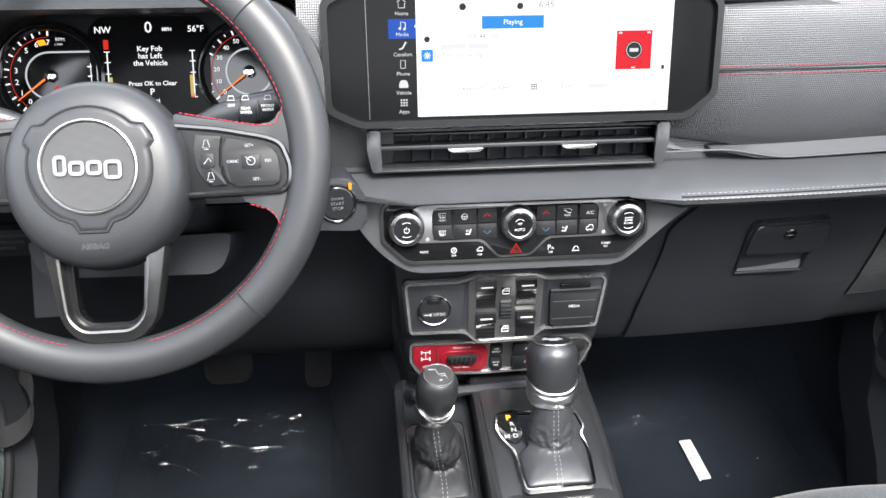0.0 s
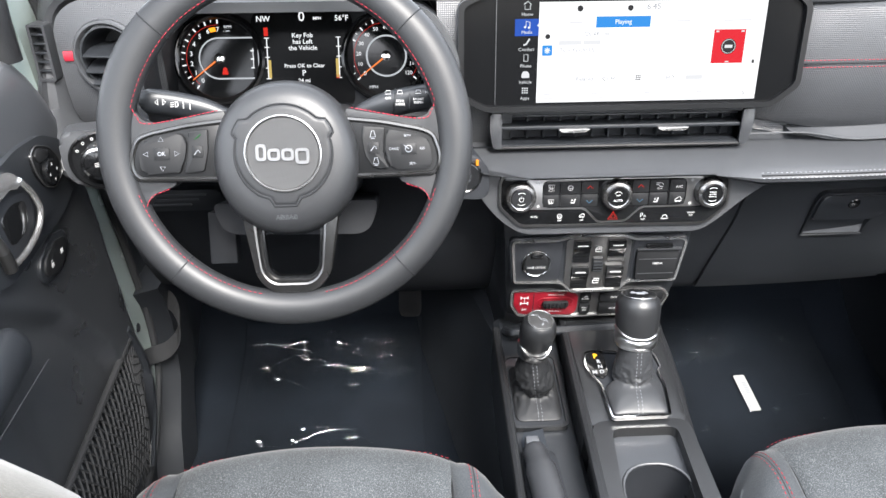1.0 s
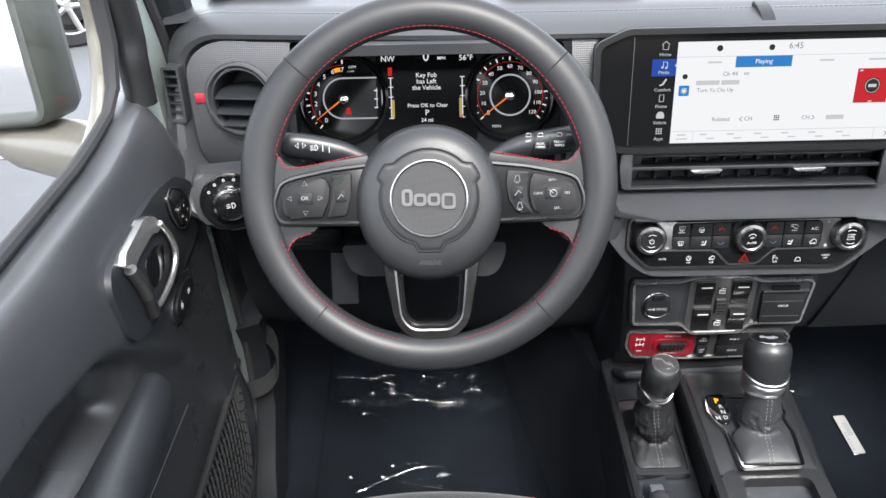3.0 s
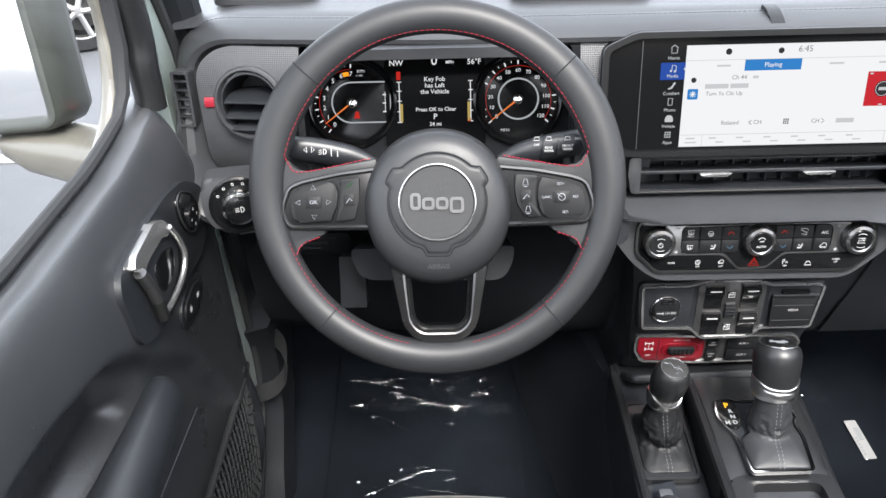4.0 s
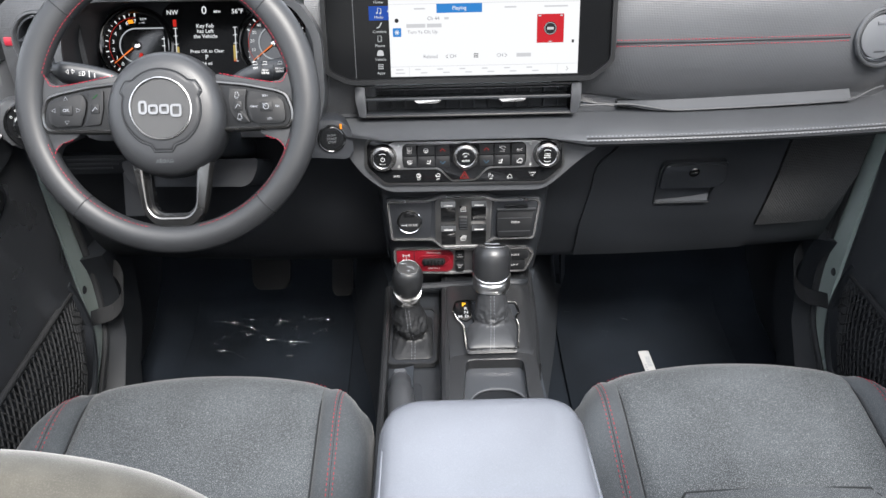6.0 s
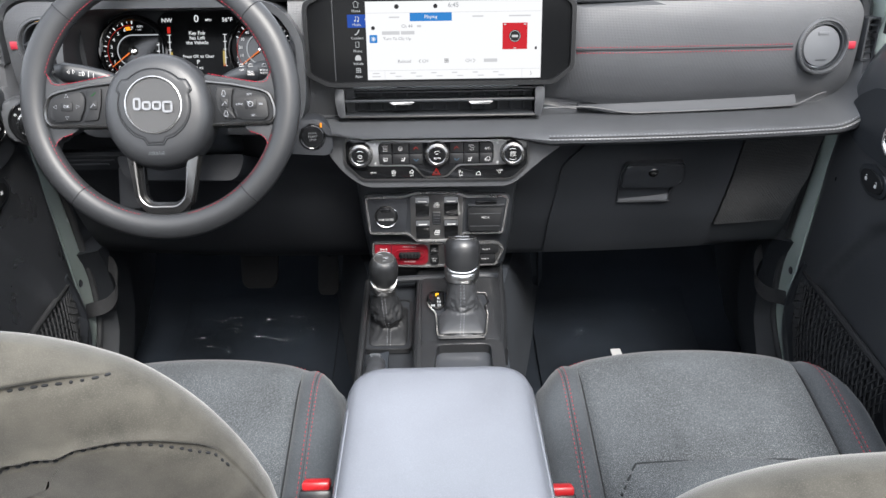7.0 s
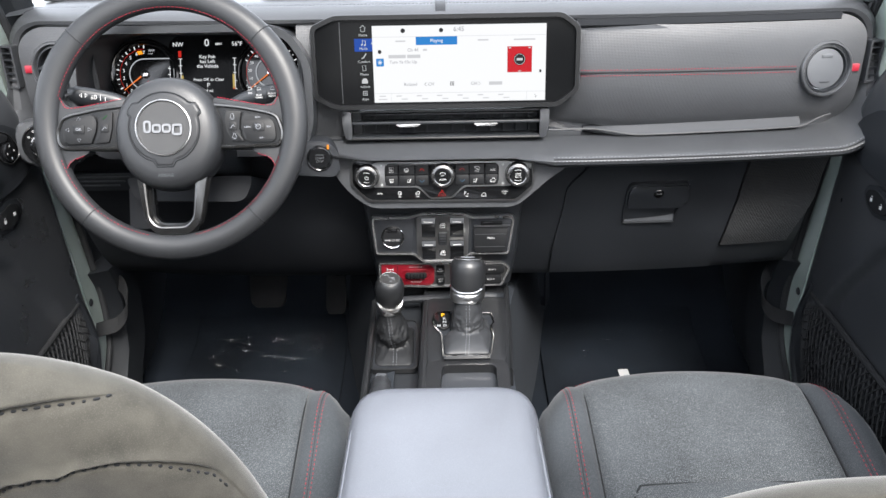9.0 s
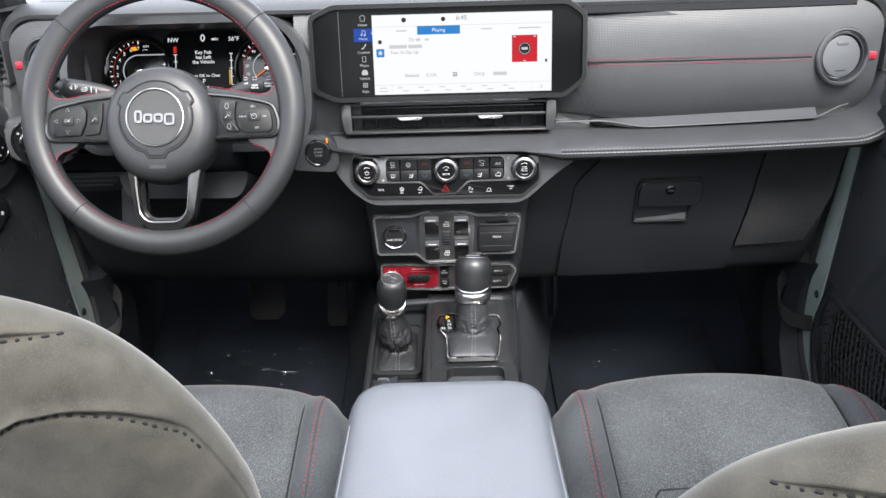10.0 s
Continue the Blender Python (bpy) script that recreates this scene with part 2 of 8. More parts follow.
def rounded(poly, r, seg=4):
    """A polygon with its corners rounded."""
    out, n = [], len(poly)
    for i in range(n):
        p, a, b = Vector(poly[i]), Vector(poly[i - 1]), Vector(poly[(i + 1) % n])
        u, v = (a - p), (b - p)
        d = min(r, u.length * 0.49, v.length * 0.49)
        s, e = p + u.normalized() * d, p + v.normalized() * d
        for k in range(seg + 1):
            t = k / seg
            out.append(tuple((1 - t) ** 2 * s + 2 * t * (1 - t) * p + t * t * e))
    return out


def rect(x0, x1, y0, y1, r=0.0, seg=4):
    poly = [(x0, y0), (x1, y0), (x1, y1), (x0, y1)]
    return rounded(poly, r, seg) if r else poly


def oval(cx, cy, rx, ry=None, n=32, a0=0.0):
    ry = rx if ry is None else ry
    return [(cx + rx * math.cos(a0 + 2 * math.pi * i / n), cy + ry * math.sin(a0 + 2 * math.pi * i / n)) for i in range(n)]


def prism(poly, z0, z1, b=0.0, seg=2, bm=None, top_only=True):
    """A polygon in the xy plane, raised from z0 to z1, its upper rim bevelled."""
    bm = bm or bmesh.new()
    low = [bm.verts.new((x, y, z0)) for x, y in poly]
    high = [bm.verts.new((x, y, z1)) for x, y in poly]
    n = len(poly)
    bm.faces.new(low[::-1])
    cap = bm.faces.new(high)
    for i in range(n):
        bm.faces.new((low[i], low[(i + 1) % n], high[(i + 1) % n], high[i]))
    if b:
        bmesh.ops.bevel(bm, geom=list(cap.edges), offset=b, segments=seg, profile=0.5, affect="EDGES", clamp_overlap=True)
    return bm


def ring(outer, inner, z0, z1, b=0.0, bm=None):
    """A flat frame between two outlines with as many corners."""
    bm = bm or bmesh.new()
    n = len(outer)
    lo = [bm.verts.new((x, y, z0)) for x, y in outer]
    ho = [bm.verts.new((x, y, z1)) for x, y in outer]
    li = [bm.verts.new((x, y, z0)) for x, y in inner]
    hi = [bm.verts.new((x, y, z1)) for x, y in inner]
    rim = []
    for i in range(n):
        j = (i + 1) % n
        bm.faces.new((lo[i], lo[j], ho[j], ho[i]))
        rim.append(bm.faces.new((ho[i], ho[j], hi[j], hi[i])))
        bm.faces.new((hi[i], hi[j], li[j], li[i]))
        bm.faces.new((li[i], li[j], lo[j], lo[i]))
    if b:
        top = {e for f in rim for e in f.edges if e.calc_face_angle(0) > 0.6}
        bmesh.ops.bevel(bm, geom=list(top), offset=b, segments=2, profile=0.5, affect="EDGES", clamp_overlap=True)
    return bm


def inset(poly, d):
    """The polygon drawn in by about d (d < 0: drawn out)."""
    n, out = len(poly), []
    area = sum(poly[i][0] * poly[(i + 1) % n][1] - poly[(i + 1) % n][0] * poly[i][1] for i in range(n))
    s = 1 if area > 0 else -1
    for i in range(n):
        p, a, b = Vector(poly[i]), Vector(poly[i - 1]), Vector(poly[(i + 1) % n])
        u, v = (p - a), (b - p)
        if u.length < 1e-7:
            u = v
        if v.length < 1e-7:
            v = u
        u, v = u.normalized(), v.normalized()
        nu, nv = Vector((-u.y, u.x)) * s, Vector((-v.y, v.x)) * s
        m = nu + nv
        m = m.normalized() if m.length > 1e-6 else nu
        k = d / max(0.5, m.dot(nu))
        out.append((p.x + m.x * k, p.y + m.y * k))
    return out


def lathe(profile, n=32, matrix=None, bm=None):
    """Turns (radius, height) pairs round z."""
    bm = bm or bmesh.new()
    M = matrix or Matrix()
    rows = []
    for r, h in profile:
        rows.append([bm.verts.new(M @ Vector((r * math.cos(2 * math.pi * i / n), r * math.sin(2 * math.pi * i / n), h))) for i in range(n)])
    for a, b in zip(rows, rows[1:]):
        for i in range(n):
            j = (i + 1) % n
            bm.faces.new((a[i], a[j], b[j], b[i]))
    bmesh.ops.remove_doubles(bm, verts=bm.verts, dist=1e-6)
    return bm


def skin(sections, closed=True, caps=True, bm=None):
    """A skin over sections with as many points each."""
    bm = bm or bmesh.new()
    rows = [[bm.verts.new(p) for p in s] for s in sections]
    n = len(rows[0])
    for a, b in zip(rows, rows[1:]):
        for i in range(n if closed else n - 1):
            j = (i + 1) % n
            bm.faces.new((a[i], a[j], b[j], b[i]))
    if caps and closed:
        bm.faces.new(rows[0][::-1])
        bm.faces.new(rows[-1])
    return bm


def catmull(points, per=6, closed=False):
    """A smooth line through points."""
    P = [Vector(p) for p in points]
    n, out = len(P), []
    for i in range(n if closed else n - 1):
        if closed:
            a, b, c, d = P[i - 1], P[i], P[(i + 1) % n], P[(i + 2) % n]
        else:
            a, b, c, d = P[max(0, i - 1)], P[i], P[i + 1], P[min(n - 1, i + 2)]
        for k in range(per):
            t = k / per
            out.append(0.5 * (2 * b + (c - a) * t + (2 * a - 5 * b + 4 * c - d) * t * t + (3 * b - a - 3 * c + d) * t ** 3))
    if not closed:
        out.append(P[-1])
    return out


def tube(points, radius, n=8, closed=False, bm=None, flat=1.0):
    """A round cord along points; radius may be a list."""
    bm = bm or bmesh.new()
    P = [Vector(p) for p in points]
    m = len(P)
    rad = radius if isinstance(radius, (list, tuple)) else [radius] * m
    up, rows = None, []
    for i in range(m):
        t = (P[(i + 1) % m] - P[i - 1]) if closed else (P[min(m - 1, i + 1)] - P[max(0, i - 1)])
        t = t.normalized() if t.length > 1e-9 else Vector((0, 0, 1))
        if up is None:
            up = t.orthogonal().normalized()
        up = (up - t * up.dot(t))
        up = up.normalized() if up.length > 1e-6 else t.orthogonal().normalized()
        side = t.cross(up)
        rows.append([bm.verts.new(P[i] + rad[i] * (math.cos(2 * math.pi * k / n) * up + flat * math.sin(2 * math.pi * k / n) * side)) for k in range(n)])
    pairs = list(zip(rows, rows[1:] + ([rows[0]] if closed else [])))
    for a, b in (pairs if closed else pairs[: m - 1]):
        for i in range(n):
            j = (i + 1) % n
            bm.faces.new((a[i], a[j], b[j], b[i]))
    if not closed:
        bm.faces.new(rows[0][::-1])
        bm.faces.new(rows[-1])
    return bm


def stitches(points, length, gap, radius, bm=None, lift=0.0):
    """Short thread stitches along a line."""
    bm = bm or bmesh.new()
    P = [Vector(p) for p in points]
    run, on, nxt, seg = 0.0, None, 0.0, []
    fine = []
    for a, b in zip(P, P[1:]):
        k = max(1, int((b - a).length / 0.0008))
        fine += [a.lerp(b, i / k) for i in range(k)]
    fine.append(P[-1])
    total = [0.0]
    for a, b in zip(fine, fine[1:]):
        total.append(total[-1] + (b - a).length)
    s, i = 0.0, 0
    while s + length < total[-1]:
        while total[i] < s:
            i += 1
        j = i
        while j < len(fine) - 1 and total[j] < s + length:
            j += 1
        a, b = fine[i], fine[j]
        if (b - a).length > 1e-5:
            tube([a, a.lerp(b, 0.25), a.lerp(b, 0.75), b], [radius * 0.5, radius, radius, radius * 0.5], 5, bm=bm)
        s += length + gap
    return bm


def lettering(text, size, matrix, bm, align="CENTER", thick=0.0):
    """Adds the words, in the built-in font, to bm; the frame's x runs along the line."""
    cu = bpy.data.curves.new("words", "FONT")
    cu.body, cu.size, cu.align_x, cu.align_y = text, size, align, "CENTER"
    cu.resolution_u = 2
    cu.extrude = 0.00008
    cu.offset = thick
    ob = bpy.data.objects.new("words", cu)
    me = bpy.data.meshes.new_from_object(ob)
    me.transform(matrix)
    bm.from_mesh(me)
    bpy.data.meshes.remove(me)
    bpy.data.objects.remove(ob)
    bpy.data.curves.remove(cu)
    return bm


def bars(rows, bm, z=0.0, h=0.0002):
    """Small flat bars: (x0, x1, y0, y1)."""
    for x0, x1, y0, y1 in rows:
        prism([(x0, y0), (x1, y0), (x1, y1), (x0, y1)], z, z + h, bm=bm)
    return bm


def slab(poly, thick, axis, at, b=0.0):
    """A polygon in a plane across x ('x': pairs are y, z), y (x, z) or z (x, y), with a thickness towards plus."""
    bm = prism(poly, 0, thick, 0)
    if axis == "x":
        M = Matrix(((0, 0, 1, at), (1, 0, 0, 0), (0, 1, 0, 0), (0, 0, 0, 1)))
    elif axis == "y":
        M = Matrix(((1, 0, 0, 0), (0, 0, 1, at), (0, 1, 0, 0), (0, 0, 0, 1)))
    else:
        M = Matrix(((1, 0, 0, 0), (0, 1, 0, 0), (0, 0, 1, at), (0, 0, 0, 1)))
    bm.transform(M)
    bmesh.ops.recalc_face_normals(bm, faces=bm.faces)
    return bevel(bm, b)


def grid_skin(fn, nu, nv, bm=None):
    """An open sheet from fn(u, v), u and v in 0..1."""
    bm = bm or bmesh.new()
    V = [[bm.verts.new(fn(i / nu, j / nv)) for j in range(nv + 1)] for i in range(nu + 1)]
    for i in range(nu):
        for j in range(nv):
            bm.faces.new((V[i][j], V[i + 1][j], V[i + 1][j + 1], V[i][j + 1]))
    return bm


def loft(loops, cap=False, bm=None):
    """A skin over outlines with as many corners, each at its height."""
    bm = bm or bmesh.new()
    rows = [[bm.verts.new((x, y, z)) for x, y in poly] for poly, z in loops]
    n = len(rows[0])
    for a, b in zip(rows, rows[1:]):
        for i in range(n):
            bm.faces.new((a[i], a[(i + 1) % n], b[(i + 1) % n], b[i]))
    if cap:
        bm.faces.new(rows[-1])
    return bm


def glyph(name, strokes, size, at, z, material, parent, label, matrix, r=0.00035):
    """A small line symbol drawn in a unit square."""
    w_ = bmesh.new()
    for pts in strokes:
        tube([(at[0] + size * x, at[1] + size * y, z) for x, y in pts], r, 4, bm=w_)
    part(name, w_, material, parent, label, matrix)


def bar_parts(name, rows, z, material, parent, label, matrix, h=0.0002):
    """Each small flat bar as a part of its own."""
    for row in rows:
        part(name, bars([row], bmesh.new(), z, h), material, parent, label, matrix)


def word_parts(name, rows, z, material, parent, label, matrix, thick=0.0):
    """Each line of lettering as a part of its own: (words, size, x, y)."""
    for words, size, x, y in rows:
        w_ = bmesh.new()
        lettering(words, size, matrix @ pose(x, y, z), w_, thick=thick)
        part(name, w_, material, parent, label)


def mixed(a, b, t):
    return a + (b - a) * t


def ease(a, b, t):
    t = max(0.0, min(1.0, (t - a) / (b - a)))
    return t * t * (3 - 2 * t)


# ---- large structure ----
def plan(x):
    """How far the dashboard falls back towards its ends."""
    return 0.18 * max(0.0, abs(x - 0.01) - 0.2) ** 2


def build_floor():
    prof = [(-1.6, -0.035), (0.95, -0.035), (1.06, -0.018), (1.20, 0.015), (1.30, 0.09), (1.42, 0.26), (1.46, 0.6)]

    def fn(u, v):
        k = v * (len(prof) - 1)
        i = min(len(prof) - 2, int(k))
        a, b = prof[i], prof[i + 1]
        x = -0.74 + 1.48 * u
        return (x, a[0] + (b[0] - a[0]) * (k - i), a[1] + (b[1] - a[1]) * (k - i) + 0.003 * noise.noise((x * 6, k * 2, 0)))
    bm = grid_skin(fn, 40, 36)
    structure("floor", bm, CARPET, "black carpeted car floor rising to the toe board", "car floor")


def build_shell():
    # unseen roof with a black lining and body sides round the openings, added to shape the light; front left open for
    # sky
    structure("ceiling", box(-0.72, 0.72, -1.7, -0.78, 1.42, 1.46, 0.01), ROOFING, "unseen black headliner that shades the rear, front left open for light", "headliner")
    for s, n in ((-1, "wall_left"), (1, "wall_right")):
        x = 0.72 * s
        poly = [(-1.7, -0.1), (-0.36, -0.1), (-0.36, 0.80), (-0.40, 1.42), (-0.46, 1.42), (-0.46, 0.86), (-1.7, 0.86)]
        structure(n, slab(poly, 0.04, "x", x - 0.02, 0.004), PLASTIC, "unseen black plastic rear body side, added to bound the light", "car wall")
    structure("wall_rear", box(-0.74, 0.74, -1.75, -1.70, -0.1, 0.86, 0.004), PLASTIC, "unseen black plastic tailgate, added to bound the light", "car wall")
    structure("wall_front", box(-0.74, 0.74, 1.47, 1.50, -0.1, 0.80, 0.0), DULL, "black bulkhead in front of the footwells", "car wall")
    # windscreen header and pillars
    structure("trim_header", box(-0.72, 0.72, 0.44, 0.50, 1.36, 1.43, 0.015), ROOFING, "black windscreen header trim", "trim")
    for s in (-1, 1):
        bm = tube(catmull([(0.695 * s, 0.93, 0.80), (0.69 * s, 0.86, 0.93), (0.67 * s, 0.66, 1.18), (0.655 * s, 0.48, 1.40)], 6), 0.030, 10)
        structure("trim_pillar", bm, PLASTIC, "black windscreen pillar trim", "trim")
    bm = slab([(-0.68, 0.0), (0.68, 0.0), (0.65, 0.72), (-0.65, 0.72)], 0.004, "z", 0)
    bm.transform(pose(0, 1.10, 0.84, 180 - 50, 0, 0))
    w = structure("window_1", bm, PANE, "clear windscreen glass", "windscreen")
    w.visible_shadow = False


def hinge_pillar(s):
    """The painted body edge between the dashboard's end and the door, with its seal."""
    out = [(0.815, 0.90), (0.868, 0.80), (0.884, 0.70), (0.905, 0.60), (0.926, 0.50), (0.947, 0.40), (0.962, 0.30), (0.965, 0.225), (0.952, 0.16), (0.90, 0.10), (0.83, 0.055), (0.6, 0.04)]
    inn = [(0.755, 0.90), (0.812, 0.80), (0.832, 0.70), (0.860, 0.60), (0.882, 0.50), (0.902, 0.40), (0.914, 0.30), (0.922, 0.225), (0.91, 0.16), (0.87, 0.12), (0.81, 0.085), (0.6, 0.07)]
    o = [(p.x, p.y) for p in catmull([(a, b, 0) for a, b in out], 4)]
    i = [(p.x, p.y) for p in catmull([(a, b, 0) for a, b in inn], 4)]
    bm = bmesh.new()
    x0, x1 = s * 0.694, s * 0.722
    rows = [[bm.verts.new((x, p[0], p[1])) for p in line] for x, line in ((x1, o), (x0, o), (x0, i), (x1, i))]
    for a, b in zip(rows, rows[1:] + rows[:1]):
        for k in range(len(o) - 1):
            bm.faces.new((a[k], a[k + 1], b[k + 1], b[k]))
    structure("door_frame", bm, PAINT, "pale grey-green painted door opening edge", "door frame")
    seal = [(s * 0.691, p[0] + 0.006, p[1]) for p in o]
    structure("door_seal", tube(seal, 0.007, 8), RUBBER, "black rubber door seal along the painted edge", "seal")
    # kick panel in front of the edge
    poly = o[10:] + [(0.6, -0.06), (1.46, -0.06), (1.46, 0.62), (0.945, 0.62)]
    bm = slab([(y + 0.010, z) for y, z in poly], 0.03, "x", s * 0.715 - 0.015, 0.006)
    structure("trim_kick", bm, PLASTIC, "black plastic footwell side panel", "trim")
    bm = skin([[(s * 0.70, y, z), (s * 0.66, y + 0.02, z), (s * 0.655, y + 0.10, z), (s * 0.70, y + 0.14, z)] for y, z in ((0.86, -0.03), (0.90, 0.06), (0.955, 0.14), (0.97, 0.24), (0.955, 0.30), (0.94, 0.33))])
    structure("trim_sill", bevel(bm, 0.008), PLASTIC, "black moulded footwell corner trim", "trim")


def build_tunnel(s):
    """Carpeted flank of the transmission tunnel, spreading towards the bulkhead."""
    secs = []
    for k in range(21):
        y = 0.20 + 1.25 * k / 20
        g = ease(0.75, 1.35, y)
        top, foot = 0.112 + 0.100 * g, 0.150 + 0.105 * g
        fl = -0.04 + 0.30 * ease(1.15, 1.45, y)
        secs.append([(s * (top - 0.03), y, 0.285), (s * top, y, 0.275), (s * mixed(top, foot, 0.35), y, 0.18), (s * mixed(top, foot, 0.72), y, 0.07), (s * foot, y, fl + 0.01), (s * (foot + 0.01), y, fl - 0.01), (s * (top - 0.03), y, fl - 0.01)])
    structure("trim_tunnel", skin(secs), TUNNEL, "dark grey carpeted side of the centre tunnel", "trim")


build_floor()
build_shell()
for side in (-1, 1):
    build_tunnel(side)
for side in (-1, 1):
    hinge_pillar(side)


# ---- dashboard ----
dash = thing("dashboard", "black padded dashboard with grey trim and red stitching", "dashboard", (0.0, 0.85, 0.6))


def dash_outline(grow):
    x0, x1, z0, z1 = -0.650 - grow * 0.04, 0.657 + grow * 0.04, 0.642 - grow * 0.026, 0.812 + grow * 0.026
    n = 22
    r = 0.045 + 0.03 * grow
    # rounded ends
    def corner(cx, cz, a0, a1, rx, rz):
        return [(cx + rx * math.cos(radians(a0 + (a1 - a0) * i / 8)), cz + rz * math.sin(radians(a0 + (a1 - a0) * i / 8))) for i in range(9)]
    rz = min(r, (z1 - z0) * 0.48)
    path = [(x0 + r + (x1 - x0 - 2 * r) * i / n, z0) for i in range(1, n)]
    path = corner(x0 + r, z0 + rz, 180, 270, r, rz) + path + corner(x1 - r, z0 + rz, 270, 360, r, rz)
    path += corner(x1 - r, z1 - rz * 0.8, 0, 90, r, rz * 0.8) + [(x1 - r - (x1 - x0 - 2 * r) * i / n, z1) for i in range(1, n)] + corner(x0 + r, z1 - rz * 0.8, 90, 180, r, rz * 0.8)
    return path


def dash_surround():
    inn, out = dash_outline(0), dash_outline(1)
    secs, seam_a, seam_b, brow = [], [], [], []
    for (xi, zi), (xo, zo) in zip(inn, out):
        w = ease(0.76, 0.64, zo)
        p = plan(xo)
        sec = []
        # fraction outwards, y under the brow, y at the lower pad
        for f, fb, yt, yb in ((0.0, 0.0, 0.845, 0.840), (0.0, 0.0, 0.803, 0.806), (0.06, 0.06, 0.796, 0.800), (0.25, 0.25, 0.788, 0.779), (0.45, 0.45, 0.787, 0.758), (0.65, 0.65, 0.794, 0.741), (0.85, 0.85, 0.808, 0.729), (0.95, 1.0, 0.818, 0.7252), (1.02, 1.20, 0.826, 0.7262), (1.06, 1.42, 0.84, 0.733), (1.05, 1.52, 0.87, 0.745), (1.03, 1.50, 0.90, 0.80)):
            f = mixed(f, fb, w * ease(0.70, 0.64, zo))
            if zo < 0.70:
                # cut back over the climate panel and over the driver's knees
                most = mixed(1.6, 0.78, ease(0.172, 0.150, abs(xo - 0.003)))
                most = mixed(most, 0.45, ease(-0.150, -0.165, xo) * ease(-0.64, -0.60, xo))
                f = min(f, most)
            x, z = mixed(xi, xo, f), mixed(zi, zo, f)
            y = mixed(yt, yb, w) + p
            sec.append((x, y, z))
        secs.append(sec)
        if w > 0.05:
            for f, dest in ((0.80, seam_a), (0.98, seam_b)):
                x, z = mixed(xi, xo, f), mixed(zi, zo, f)
                y = mixed(0.805 if f < 0.9 else 0.822, 0.7315 if f < 0.9 else 0.7258, w) + p
                dest.append((x, y - 0.0012, z))
        else:
            brow.append((mixed(xi, xo, 1.0), 0.823 + p, mixed(zi, zo, 1.0) + 0.0018))
    bm = skin(secs + secs[:1], closed=True, caps=False)
    bmesh.ops.remove_doubles(bm, verts=bm.verts, dist=1e-5)
    part("surround_pad", bm, PADDED, dash, "padded grey-black vinyl surround")
    right = [p for p in seam_a if p[0] > 0.135]
    rightb = [p for p in seam_b if p[0] > 0.135]
    for line in (right, rightb):
        part("stitching", stitches(line, 0.0032, 0.0026, 0.0004), GREYTHREAD, dash, "pale grey contrast stitching")
    for a, b in ((right, rightb),):
        mid = [tuple((Vector(p) + Vector(q)) / 2 + Vector((0, 0.0004, 0))) for p, q in zip(a, b)]
        part("seam", tube(mid, 0.0011, 6), DARKTHREAD, dash)
    part("stitching", stitches(brow, 0.0042, 0.0014, 0.00035), DARKTHREAD, dash)


dash_surround()

# top of the dashboard
prof = [(0.82, 0.836), (0.845, 0.8415), (0.88, 0.843), (0.95, 0.848), (1.05, 0.848), (1.16, 0.835), (1.30, 0.80)]
part("top_pad", grid_skin(lambda u, v: (lambda x, k: (x, mixed(prof[int(k)][0], prof[int(k) + 1][0], k - int(k)) + plan(x), mixed(prof[int(k)][1], prof[int(k) + 1][1], k - int(k)) - 0.012 * ease(0.6, 0.70, abs(x))))(-0.69 + 1.385 * u, min(v * 6, 5.999)), 50, 18), PADDED, dash, "grey-black padded dashboard top")
part("dash_clip", skin([[(-0.0055, y, z), (0.0095, y, z), (0.0095, y + 0.002, z - 0.006), (-0.0055, y + 0.002, z - 0.006)] for y, z in ((0.835, 0.8445), (0.822, 0.8425), (0.806, 0.8355), (0.793, 0.8265), (0.786, 0.819))]), GLOSS, dash, "small gloss black cover on the dashboard top")
for cx, w in ((-0.585, 0.13), (-0.20, 0.17), (0.22, 0.17), (0.585, 0.13)):
    grille = thing("speaker_grille", "perforated black speaker grille on the dashboard top", "speaker grille", (cx, 0.93, 0.846), "dash grilles")
    part("frame", prism(rect(cx - w / 2, cx + w / 2, 0.885 + plan(cx), 0.985 + plan(cx), 0.02), 0.842, 0.8525, 0.003), SATIN, grille)
    part("mesh", prism(rect(cx - w / 2 + 0.008, cx + w / 2 - 0.008, 0.893 + plan(cx), 0.977 + plan(cx), 0.016), 0.852, 0.8535), GRID, grille, "perforated mesh")


def trim_y(x, z):
    return 0.801 - 0.022 * max(0.0, 1 - abs((z - 0.738) / 0.09) ** 3) + plan(x) - 0.004 * max(0, 1 - abs(x - 0.2) / 0.2) + (0.03 * ease(0.215, 0.185, x) if x > 0 else 0.0)


EDGE = dash_outline(0.10)


